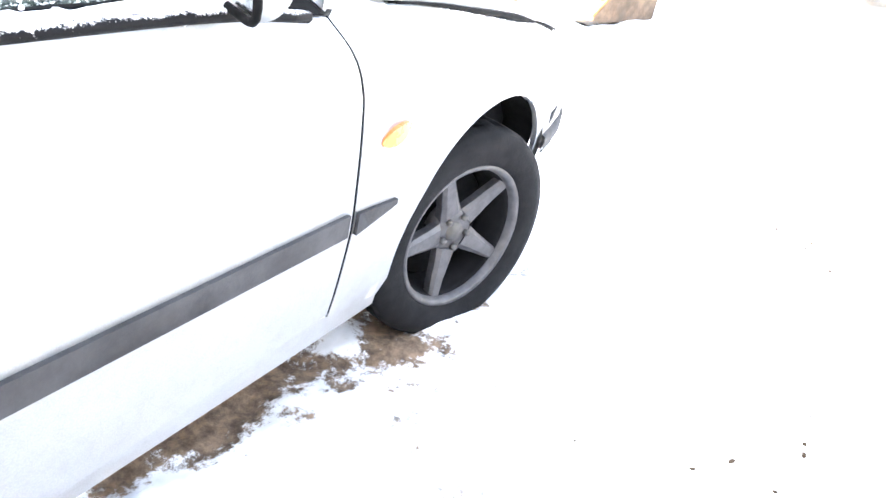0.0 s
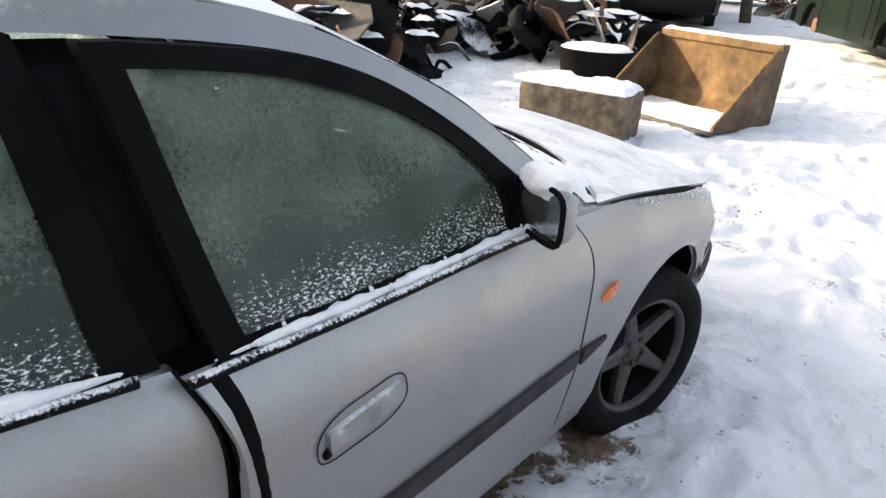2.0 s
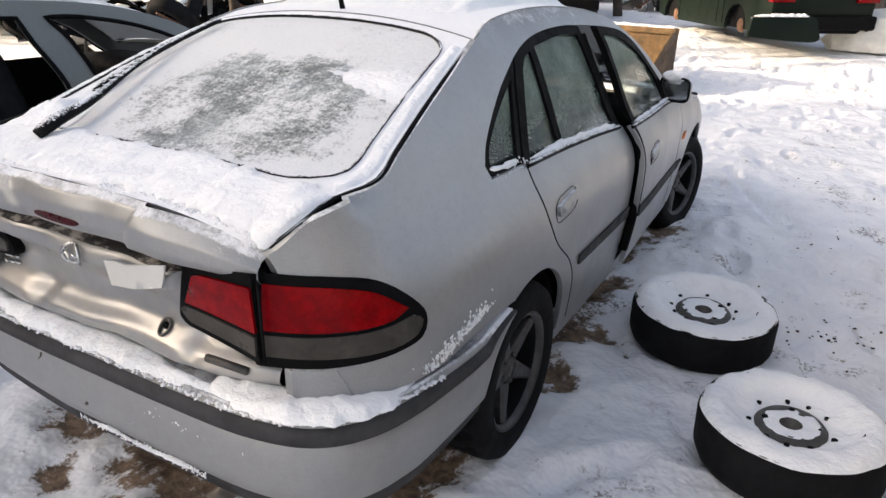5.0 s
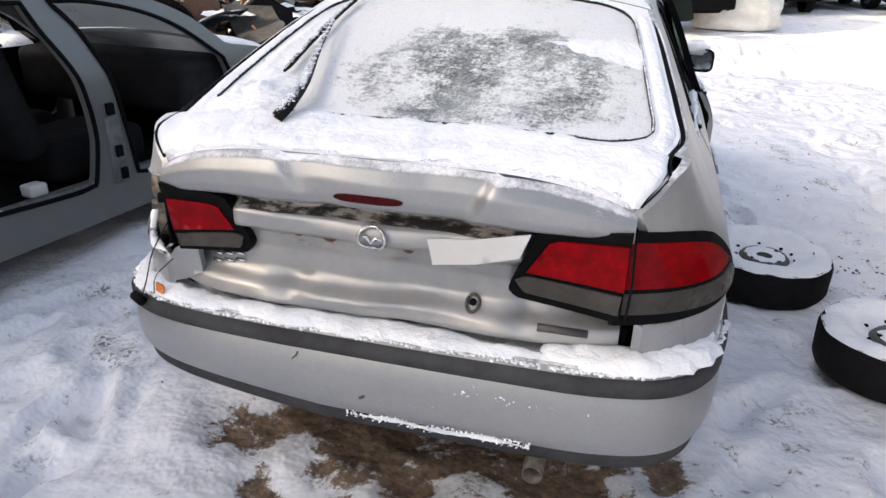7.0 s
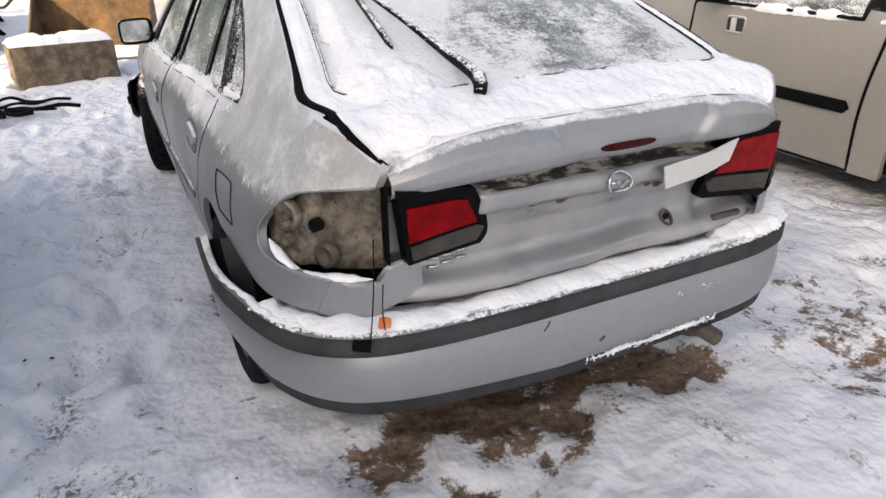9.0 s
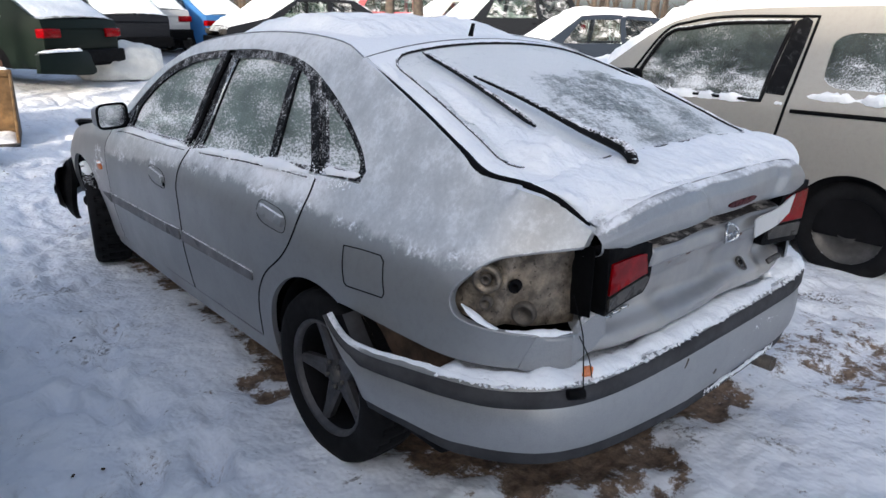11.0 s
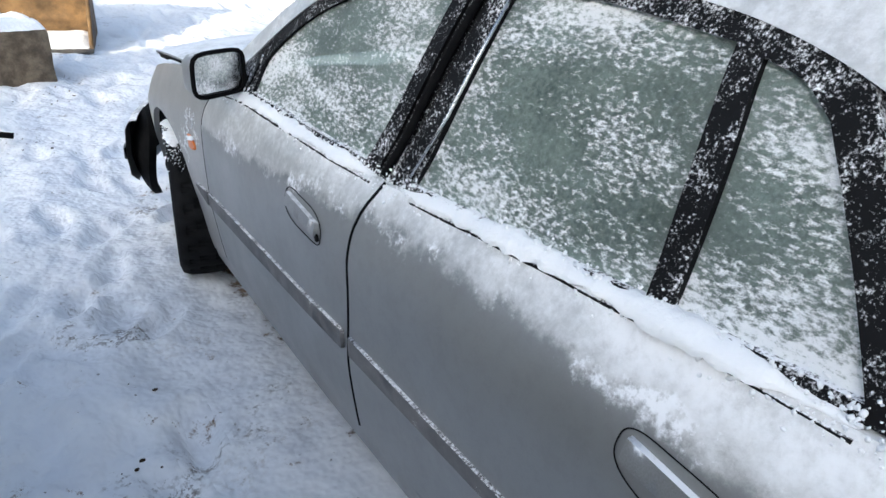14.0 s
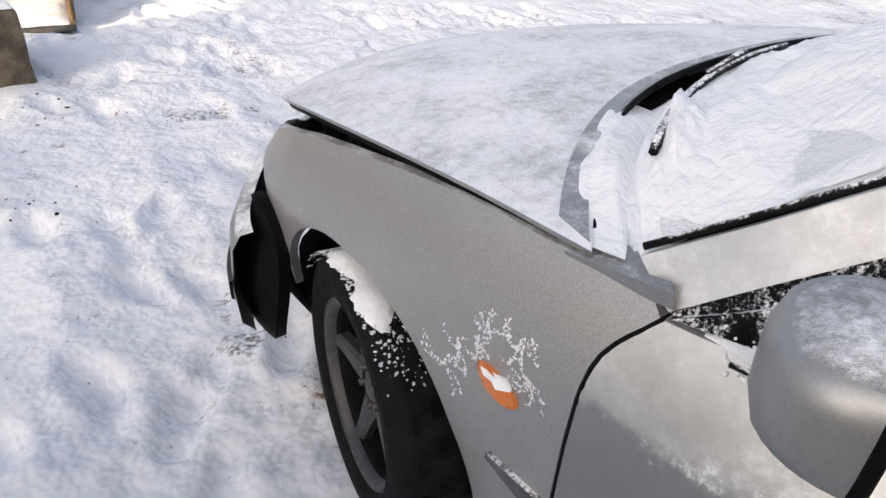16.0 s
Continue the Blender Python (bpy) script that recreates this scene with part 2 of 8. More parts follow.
SILVER = (0.305, 0.312, 0.318)
M_snow = snow_mat()
M_paint_r = frost_paint("silver_paint_right", SILVER, -0.10)
M_paint_l = frost_paint("silver_paint_left", SILVER, 0.05, coarse=22.0, edge=0.12, zlo=0.68, zhi=0.98, film=0.02, veil=(0.846, 0.735, 0.70), relief=0.16)
M_paint_top = frost_paint("silver_paint_top", SILVER, 0.33, bias=0.36, edge=0.10, coarse=7.0)
M_paint_hood = frost_paint("silver_paint_hood", SILVER, 0.29, bias=0.32, edge=0.20, coarse=6.0)
M_paint_rear = frost_paint("silver_paint_rear", SILVER, 0.04, bias=0.5)
# left wing: grazing sun and warm reflection put into a paler, warmer colour
M_paint_wing = frost_paint("silver_paint_sunlit", (0.33, 0.325, 0.315), -0.12, film=0.30)
M_bare = frost_paint("silver_paint_bare", SILVER, -0.15, film=0.10)
M_black = plain_mat("black_trim", (0.004, 0.004, 0.0045), 0.7, frost=0.0)
M_black_l = plain_mat("black_trim_frosted", (0.008, 0.008, 0.009), 0.55, frost=0.105)
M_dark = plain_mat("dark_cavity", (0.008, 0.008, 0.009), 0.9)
M_rubber = plain_mat("tyre_rubber", (0.011, 0.011, 0.012), 0.8, bump=0.3)
M_alloy = plain_mat("grey_alloy", (0.068, 0.066, 0.07), 0.5, 0.4, scale=20)
M_steel = plain_mat("bare_steel", (0.10, 0.095, 0.09), 0.55, 0.6, scale=14)
M_grey = plain_mat("grey_moulding", (0.055, 0.055, 0.058), 0.7, bump=0.25)
M_orange = plain_mat("orange_lens", (0.70, 0.20, 0.05), 0.25, vary=0.1)
M_red = plain_mat("red_lens", (0.20, 0.001, 0.003), 0.12, vary=0.3, scale=25)
M_red.node_tree.nodes["Principled BSDF"].inputs["Specular IOR Level"].default_value = 0.10
M_red_dark = plain_mat("dark_red_lens", (0.05, 0.004, 0.006), 0.3, vary=0.3, scale=25)
M_lensgrey = plain_mat("smoked_lens", (0.06, 0.055, 0.05), 0.3)
M_chrome = plain_mat("worn_chrome", (0.55, 0.56, 0.57), 0.22, 0.9, vary=0.15)
M_white = plain_mat("white_plastic", (0.55, 0.55, 0.54), 0.5, vary=0.06)
M_cloth = plain_mat("dark_cloth", (0.012, 0.012, 0.014), 0.95, bump=0.4)
M_dash = plain_mat("dashboard_plastic", (0.02, 0.02, 0.022), 0.7)
M_primer = plain_mat("bare_body_metal", (0.185, 0.152, 0.115), 0.34, 0.5, vary=0.6, scale=30)
M_glass_r = frost_glass("frosted_glass_right", 0.625, 0.69, 0.62, (0.25, 0.33, 0.265), zfade=(0.905, 1.05), foot=0.115, clear_foot=(0.97, 1.13), flake=230, even=0.8, patchy=0.26)
M_glass_l = frost_glass("frosted_glass_left", 0.475, 0.595, 0.66, (0.31, 0.38, 0.345), zfade=(0.90, 1.10), foot=0.045, flake=120, even=0.45)
M_glass_rear = frost_glass("frosted_rear_glass", 0.40, 0.60, 0.85, (0.40, 0.44, 0.45), coarse=14, patch=(0.16, -1.74, 0.44, 0.26))
M_glass_front = frost_glass("snowed_windscreen", 0.30, 0.46, 0.6, (0.3, 0.33, 0.34), coarse=14)
M_mirror = plain_mat("mirror_glass", (0.42, 0.45, 0.46), 0.16, 0.9, vary=0.1, frost=0.23)
M_mirror_l = plain_mat("snowed_mirror_glass", (0.42, 0.45, 0.46), 0.16, 0.9, vary=0.1, frost=0.30)


M_rust_spot = plain_mat("rust_spot", (0.12, 0.06, 0.035), 0.85, vary=0.5, scale=60)
M_concrete = plain_mat("weathered_concrete", (0.15, 0.115, 0.078), 0.92, vary=0.55, scale=9, bump=0.9, grain=45)
M_bucket = plain_mat("rusty_yellow_steel", (0.14, 0.082, 0.034), 0.8, 0.1, vary=0.5, scale=5, bump=0.4, grain=50)
M_green = frost_paint("dark_green_paint", (0.007, 0.012, 0.009), -0.1, metal=0.0, film=0.0)
M_navy = frost_paint("dark_blue_paint", (0.018, 0.024, 0.036), 0.0, metal=0.0, film=0.015)
M_yellow = frost_paint("pale_yellow_paint", (0.50, 0.42, 0.22), 0.10, metal=0.1)
M_darkcar = frost_paint("black_paint", (0.012, 0.013, 0.016), 0.0, metal=0.0, film=0.015)
M_whitecar = frost_paint("dull_white_paint", (0.50, 0.50, 0.48), 0.05, metal=0.1)
M_bluecar = frost_paint("blue_paint", (0.03, 0.14, 0.36), 0.02, metal=0.0, film=0.03)
M_redcar = frost_paint("red_paint", (0.38, 0.03, 0.03), 0.05, metal=0.1)
M_far_glass = frost_glass("far_car_glass", 0.52, 0.62, 0.12, (0.10, 0.11, 0.11), coarse=10)
M_sack = plain_mat("woven_sack", (0.70, 0.69, 0.64), 0.8, vary=0.12, scale=6, bump=0.4, grain=90)
M_bark = plain_mat("grey_brown_bark", (0.07, 0.054, 0.042), 0.95, vary=0.4, scale=12, bump=0.9, grain=40)
M_brush = plain_mat("dry_brush", (0.085, 0.058, 0.034), 0.95, vary=0.4, scale=2)
BLOCK_AT = (-1.36, 4.44, 10, (0.92, 0.48, 0.37))
BUCKET_POSE = pose(-0.29, 6.02, 0.11, 0, 0, -12)
BUCKET_SIZE = (1.30, 0.88, 0.66)
M_soil = plain_mat("dark_soil", (0.06, 0.045, 0.032), 0.95, vary=0.5, scale=40)

# ---- mesh helpers ----


def finish(name, bm, mat, parent=None, label="", smooth=True):
    """Links a bmesh as one mesh object."""
    me = bpy.data.meshes.new(name)
    if smooth:
        for f in bm.faces:
            f.smooth = True
    bm.to_mesh(me)
    bm.free()
    me.materials.append(mat)
    ob = new(name, me)
    if parent:
        ob.parent = parent
    if label:
        ob["label"] = label
    return ob


def part(name, bm, mat, parent, label="", smooth=True):
    return finish(name, bm, mat, parent, label, smooth)


def thing(name, label, category, m=None, group="", kind=""):
    ob = new(name)
    ob.empty_display_size = 0.1
    if m is not None:
        ob.matrix_basis = m
    return tagged(ob, label, category, group, kind)


def curve(points, step=0.03, closed=False):
    """A smooth line (Catmull-Rom) through the points, at about even steps."""
    p = [np.array(q, float) for q in points]
    n = len(p)
    out = []
    spans = n if closed else n - 1
    for i in range(spans):
        a, b = p[i], p[(i + 1) % n]
        z = p[i - 1] if (closed or i > 0) else 2 * a - b
        c = p[(i + 2) % n] if (closed or i + 2 < n) else 2 * b - a
        k = max(1, int(math.ceil(np.linalg.norm(b - a) / step)))
        for j in range(k):
            t = j / k
            out.append(0.5 * ((2 * a) + (b - z) * t + (2 * z - 5 * a + 4 * b - c) * t * t + (3 * a - z - 3 * b + c) * t ** 3))
    if not closed:
        out.append(p[-1])
    return out


def loop(*runs, step=0.03):
    """One closed outline from several smooth runs that meet in corners."""
    out = []
    for r in runs:
        c = curve(r, step) if len(r) > 1 else [np.array(r[0], float)]
        if out and np.linalg.norm(out[-1] - c[0]) < 1e-4:
            c = c[1:]
        out += c
    if np.linalg.norm(out[0] - out[-1]) < 1e-4:
        out.pop()
    # straight closing run
    a, b = out[-1], out[0]
    k = int(np.linalg.norm(b - a) / step)
    for j in range(1, k):
        out.append(a + (b - a) * j / k)
    return np.array(out)


def inside(pts, poly):
    x, y = pts[:, 0][:, None], pts[:, 1][:, None]
    x1, y1 = poly[:, 0][None], poly[:, 1][None]
    x2, y2 = np.roll(poly[:, 0], -1)[None], np.roll(poly[:, 1], -1)[None]
    cross = ((y1 > y) != (y2 > y)) & (x < (x2 - x1) * (y - y1) / np.where(y2 == y1, 1e-12, y2 - y1) + x1)
    return cross.sum(1) % 2 == 1


def edge_distance(pts, poly):
    a, b = poly[None], np.roll(poly, -1, 0)[None]
    d = b - a
    t = np.clip(((pts[:, None] - a) * d).sum(2) / np.maximum((d * d).sum(2), 1e-12), 0, 1)
    return np.sqrt(((pts[:, None] - a - t[..., None] * d) ** 2).sum(2)).min(1)


from mathutils.geometry import delaunay_2d_cdt


def fill(outline, holes=(), step=0.03):
    """Triangles over a flat outline with holes: points, faces."""
    loops = [np.array(outline, float)] + [np.array(h, float) for h in holes]
    lo, hi = loops[0].min(0), loops[0].max(0)
    gx, gy = np.meshgrid(np.arange(lo[0] + step / 2, hi[0], step), np.arange(lo[1] + step / 2, hi[1], step))
    g = np.stack([gx.ravel(), gy.ravel()], 1)
    if len(g):
        ok = inside(g, loops[0])
        for h in loops[1:]:
            ok &= ~inside(g, h)
        g = g[ok]
    for h in loops:
        if len(g):
            g = g[edge_distance(g, h) > step * 0.45]
    pts, edges = [], []
    for h in loops:
        k = len(pts)
        pts += [Vector(q) for q in h]
        edges += [(k + i, k + (i + 1) % len(h)) for i in range(len(h))]
    pts += [Vector(q) for q in g]
    v, _, f, *_ = delaunay_2d_cdt(pts, edges, [], 0, 1e-6)
    v = np.array([tuple(q) for q in v])
    f = [t for t in f if len(t) == 3]
    mid = np.array([(v[t[0]] + v[t[1]] + v[t[2]]) / 3 for t in f])
    ok = inside(mid, loops[0])
    for h in loops[1:]:
        ok &= ~inside(mid, h)
    return v, [t for t, o in zip(f, ok) if o]


def sheet(outline, place, holes=(), depth=0.015, step=0.03, bm=None):
    """A formed panel: place(a, b, off) lays the flat outline into space; its rim is folded back by depth."""
    bm = bm or bmesh.new()
    v, f = fill(outline, holes, step)
    vs = [bm.verts.new(place(p[0], p[1], 0.0)) for p in v]
    fs = []
    for t in f:
        try:
            fs.append(bm.faces.new([vs[i] for i in t]))
        except ValueError:
            pass
    c = fs[len(fs) // 2]
    c.normal_update()
    k = f[len(fs) // 2][0]
    if (Vector(place(v[k][0], v[k][1], 0.05)) - vs[k].co).dot(c.normal) < 0:
        for q in fs:
            q.normal_flip()
    if depth:
        rim = {}
        index = {q: i for i, q in enumerate(vs)}
        own = set(fs)
        for e in {e for q in fs for e in q.edges}:
            if sum(1 for q in e.link_faces if q in own) == 1:
                a, b = e.verts
                face = [q for q in e.link_faces if q in own][0]
                for q in (a, b):
                    if q not in rim:
                        p = v[index[q]]
                        rim[q] = bm.verts.new(place(p[0], p[1], -depth))
                la = [l.vert for l in face.loops]
                i = la.index(a)
                if la[(i + 1) % 3] == b:
                    a, b = b, a
                bm.faces.new([a, b, rim[b], rim[a]])
                e.smooth = False
    return bm


def tube(path, radius, sides=8, bm=None, caps=True, flat=1.0):
    """A round bar along a list of points; radius a number or one for each point."""
    bm = bm or bmesh.new()
    p = [Vector(q) for q in path]
    rad = [radius] * len(p) if isinstance(radius, (int, float)) else list(radius)
    rings, side = [], None
    for i, q in enumerate(p):
        d = (p[min(i + 1, len(p) - 1)] - p[max(i - 1, 0)]).normalized()
        if side is None:
            side = d.orthogonal().normalized()
        side = (side - d * side.dot(d)).normalized()
        up = d.cross(side)
        rings.append([bm.verts.new(q + (side * math.cos(a) + up * math.sin(a) * flat) * rad[i]) for a in (2 * math.pi * k / sides for k in range(sides))])
    for a, b in zip(rings, rings[1:]):
        for k in range(sides):
            bm.faces.new([a[k], a[(k + 1) % sides], b[(k + 1) % sides], b[k]])
    if caps:
        bm.faces.new(list(reversed(rings[0])))
        bm.faces.new(rings[-1])
    return bm


def box(lo, hi, bevel=0.0, bm=None, m=None, segments=2):
    own = bmesh.new()
    bmesh.ops.create_cube(own, size=1)
    for v in own.verts:
        v.co = Vector([(lo[i] + hi[i]) / 2 + v.co[i] * (hi[i] - lo[i]) for i in range(3)])
    if bevel:
        bmesh.ops.bevel(own, geom=own.edges[:], offset=bevel, segments=segments, affect="EDGES", profile=0.6)
    if m is not None:
        bmesh.ops.transform(own, matrix=m, verts=own.verts)
    if bm is None:
        return own
    me = bpy.data.meshes.new("tmp")
    own.to_mesh(me)
    own.free()
    bm.from_mesh(me)
    bpy.data.meshes.remove(me)
    return bm


def lathe(profile, sides=40, bm=None, m=None, closed=False):
    """Turns a profile of (radius, x) round the x axis."""
    bm = bm or bmesh.new()
    rings = []
    for k in range(sides):
        a = 2 * math.pi * k / sides
        ring = []
        for r, x in profile:
            q = Vector((x, r * math.cos(a), r * math.sin(a)))
            ring.append(bm.verts.new(m @ q if m is not None else q))
        rings.append(ring)
    n = len(profile)
    for k in range(sides):
        a, b = rings[k], rings[(k + 1) % sides]
        for i in range(n if closed else n - 1):
            j = (i + 1) % n
            bm.faces.new([a[i], b[i], b[j], a[j]])
    bmesh.ops.recalc_face_normals(bm, faces=bm.faces[:])
    return bm


def rough_noise(x, y, z, s, seed=0.0):
    return noise.noise(Vector((x * s + seed, y * s - seed, z * s + 3.1 * seed)))


def drift(outline, place, height, edge=0.05, step=0.02, seed=0.0, lump=12.0, ragged=0.0, soft=False):
    """Snow that lies on a surface: swells from the outline's edge to height, with lumps."""
    o = np.array(outline, float)
    if ragged:
        o = np.array([p + ragged * np.array([rough_noise(p[0], p[1], 0, 22, seed), rough_noise(p[0], p[1], 5, 22, seed)]) for p in o])
    v, f = fill(o, (), step)
    d = edge_distance(v, o)
    bm = bmesh.new()
    vs = []
    for p, k in zip(v, d):
        t = min(1, k / edge)
        h = height * math.sqrt(max(0, 1 - (1 - t) ** 2)) * (0.72 + 0.42 * rough_noise(p[0], p[1], 0, lump, seed) + 0.22 * rough_noise(p[0], p[1], 2, lump * 3.5, seed))
        if soft:
            h = height * t * t * (3 - 2 * t) * (0.85 + 0.38 * rough_noise(p[0], p[1], 0, lump, seed) + 0.25 * rough_noise(p[0], p[1], 2, lump * 3.5, seed)) - 0.004
        vs.append(bm.verts.new(place(p[0], p[1], h + (0.002 if t > 0 else -0.004))))
    for t in f:
        try:
            bm.faces.new([vs[i] for i in t])
        except ValueError:
            pass
    bm.normal_update()
    up = sum((q.normal.z for q in bm.faces), 0.0)
    if up < 0:
        bmesh.ops.reverse_faces(bm, faces=bm.faces[:])
    return bm


def crumbs(spots, size, seed, squash=0.5, axis=None):
    """Many small crumbs of snow stuck at and round the given spots, as one mesh."""
    r = random.Random(seed)
    bm = bmesh.new()
    for q, n in spots:
        rad = size * r.uniform(0.35, 1.0) ** 1.5
        turn = Vector(n).to_track_quat("Z", "X").to_matrix().to_4x4()
        m = Matrix.Translation(Vector(q)) @ turn @ Matrix.Rotation(r.uniform(0, 6.3), 4, "Z") @ Matrix.Diagonal((rad * r.uniform(0.7, 1.5), rad * r.uniform(0.6, 1.1), rad * squash, 1.0))
        vs = bmesh.ops.create_icosphere(bm, subdivisions=1, radius=1.0, matrix=m)["verts"]
        for v in vs:
            v.co += Vector((r.uniform(-1, 1), r.uniform(-1, 1), r.uniform(-1, 1))) * rad * 0.16
    return bm


def ridge(path, width, height, seed=0.0, lean=Vector((0, 0, 1)), step=0.02):
    """A ragged little bank of snow along a line."""
    bm = bmesh.new()
    pts = curve(path, step)
    rings = []
    for i, q in enumerate(pts):
        q = Vector(q)
        d = (Vector(pts[min(i + 1, len(pts) - 1)]) - Vector(pts[max(i - 1, 0)])).normalized()
        side = d.cross(lean).normalized()
        n1 = rough_noise(q.x, q.y, q.z, 14, seed)
        n2 = rough_noise(q.x, q.y, q.z, 45, seed + 4)
        taper = min(1, 0.15 + 6 * min(i, len(pts) - 1 - i) / max(6, len(pts)))
        w = width * (0.8 + 0.45 * n1 + 0.35 * n2) * taper
        h = height * (0.8 + 0.6 * n1 + 0.4 * n2) * taper
        ring = []
        for k in range(7):
            a = math.pi * k / 6
            j = 1 + 0.25 * rough_noise(q.x, q.y, q.z + k, 60, seed)
            ring.append(bm.verts.new(q + side * math.cos(a) * w * j + lean * (math.sin(a) * h * j - 0.004)))
        rings.append(ring)
    for a, b in zip(rings, rings[1:]):
        for k in range(6):
            bm.faces.new([a[k], a[k + 1], b[k + 1], b[k]])
    bmesh.ops.recalc_face_normals(bm, faces=bm.faces[:])
    return bm

# ---- ground ----


def value_noise(x, y, seed):
    """Smooth noise between -1 and 1 over arrays."""
    xi, yi = np.floor(x).astype(int), np.floor(y).astype(int)
    fx, fy = x - xi, y - yi
    fx, fy = fx * fx * (3 - 2 * fx), fy * fy * (3 - 2 * fy)

    def rnd(a, b):
        h = np.sin(a * 127.1 + b * 311.7 + seed * 74.7) * 43758.5453
        return (h - np.floor(h)) * 2 - 1

    top = rnd(xi, yi) * (1 - fx) + rnd(xi + 1, yi) * fx
    bot = rnd(xi, yi + 1) * (1 - fx) + rnd(xi + 1, yi + 1) * fx
    return top * (1 - fy) + bot * fy


def slope(y):
    """The yard rises gently ahead of the car."""
    return np.interp(np.asarray(y, float), [1.8, 6.2, 9.5, 12.5, 20, 60], [0.0, 0.13, 0.36, 0.46, 0.55, 0.9])


def bare(x, y):
    """How bare of snow the earth is: under the car and just behind it."""
    e = np.maximum(np.maximum((np.abs(x - 0.06) - np.interp(y, [-2.4, -2.0], [0.40, 0.70])) / 0.22, (y - 2.0) / 0.3), (-2.06 - y) / 0.18)
    e = e + 0.9 * value_noise(x * 5, y * 5, 3) + 0.5 * value_noise(x * 14, y * 14, 8)
    trodden = 0.62 * np.exp(-((x - 1.35) / 0.45) ** 2 - ((y + 2.25) / 0.55) ** 2)
    return np.clip(np.maximum(0.5 - e, trodden), 0, 1)


def ground_height(x, y):
    x, y = np.asarray(x, float), np.asarray(y, float)
    h = slope(y) + 0.024 * value_noise(x * 1.1, y * 1.1, 1) + 0.026 * value_noise(x * 2.9 + y * 1.4, y * 2.9 - x * 1.4, 2) + 0.010 * value_noise(x * 5.6 - y * 4.1, y * 5.6 + x * 4.1, 5) + 0.003 * value_noise(x * 13 + y * 6, y * 13 - x * 6, 6)
    return h - 0.03 * bare(x, y) * (1 + 0.3 * value_noise(x * 16, y * 16, 9))


def spread(lo, hi, fine, far, coarse):
    """Coordinates that are close together between lo and hi and wider apart outside."""
    c = list(np.arange(lo, hi, fine))
    step, a = fine, lo
    while a > -far:
        step = min(step * 1.12, coarse)
        a -= step
        c.insert(0, a)
    step, a = fine, c[-1]
    while a < far:
        step = min(step * 1.12, coarse)
        a += step
        c.append(a)
    return np.array(c)


gx = spread(-3.2, 3.0, 0.03, 500, 60)
gy = spread(-4.2, 5.5, 0.03, 500, 60)
GX, GY = np.meshgrid(gx, gy)
GZ = ground_height(GX, GY)
rng = np.random.default_rng(5)
steps = []
for _ in range(420):
    fx, fy = rng.uniform(-3.2, 3.4), rng.uniform(1.6, 8.0)
    steps.append((fx, fy))
for _ in range(150):
    steps.append((rng.uniform(-2.0, -1.0), rng.uniform(-3.5, 2.0)))
for _ in range(120):
    steps.append((rng.uniform(1.0, 2.6), rng.uniform(-3.0, 2.0)))
for fx, fy in steps:
    a = rng.uniform(-0.6, 0.6)
    c, s = math.cos(a), math.sin(a)
    ix = slice(*np.searchsorted(gx, (fx - 0.4, fx + 0.4)))
    iy = slice(*np.searchsorted(gy, (fy - 0.4, fy + 0.4)))
    dx, dy = GX[iy, ix] - fx, GY[iy, ix] - fy
    u, v = (c * dx + s * dy) / 0.055, (-s * dx + c * dy) / 0.13
    r = np.sqrt(u * u + v * v)
    GZ[iy, ix] += rng.uniform(0.4, 1.0) * (-0.042 * np.exp(-r ** 4) + 0.012 * np.exp(-((r - 1.3) / 0.3) ** 2)) * (1 - bare(GX[iy, ix], GY[iy, ix]))
# a bank of snow at the side of the front wheel and a rut that others drove
GZ += 0.05 * np.exp(-(((GX - 1.12) / 0.16) ** 2 + ((GY - 1.33) / 0.28) ** 2))
gm = bpy.data.meshes.new("ground")
nx, ny = len(gx), len(gy)
verts = np.stack([GX.ravel(), GY.ravel(), GZ.ravel()], 1)
idx = np.arange(nx * ny).reshape(ny, nx)
quads = np.stack([idx[:-1, :-1].ravel(), idx[:-1, 1:].ravel(), idx[1:, 1:].ravel(), idx[1:, :-1].ravel()], 1)
gm.from_pydata(verts.tolist(), [], quads.tolist())
gm.polygons.foreach_set("use_smooth", np.ones(len(gm.polygons), bool))
att = gm.attributes.new("bare", "FLOAT", "POINT")
att.data.foreach_set("value", bare(GX, GY).ravel().astype(np.float32))
g = Mat("trodden_snow", 0.8, 0, SNOW)
mud = g.mix(g.ramp(g.noise(24, 6, 0.75), 0.3, 0.7), (0.075, 0.050, 0.034), (0.29, 0.20, 0.135))
fleck = g.ramp(g.voronoi(16), 0.03, 0.11, 1.0, 0.0)
few = g.ramp(g.noise(1.5, 4, 0.6), 0.42, 0.56)
some = g.ramp(g.noise(38, 3), 0.50, 0.58)
fleck = g.math("MULTIPLY", g.math("MULTIPLY", fleck, few), some)
dust = g.math("MULTIPLY", g.math("MULTIPLY", g.ramp(g.noise(2.3, 5, 0.7), 0.52, 0.75), g.ramp(g.noise(45, 3, 0.7), 0.48, 0.66)), 0.55)
white = g.mix(g.ramp(g.noise(4, 5), 0.3, 0.7), (0.78, 0.80, 0.845), (0.88, 0.89, 0.91))
white = g.mix(dust, white, (0.40, 0.34, 0.28))
soil = g.math("MULTIPLY", g.ramp(g.noise(1.9, 6, 0.72), 0.57, 0.66), g.ramp(g.noise(55, 4, 0.7), 0.47, 0.56))
white = g.mix(g.math("MULTIPLY", soil, 0.85), white, (0.10, 0.075, 0.055))
white = g.mix(fleck, white, (0.06, 0.045, 0.03))
an = g.t.nodes.new("ShaderNodeAttribute")
an.attribute_name = "bare"
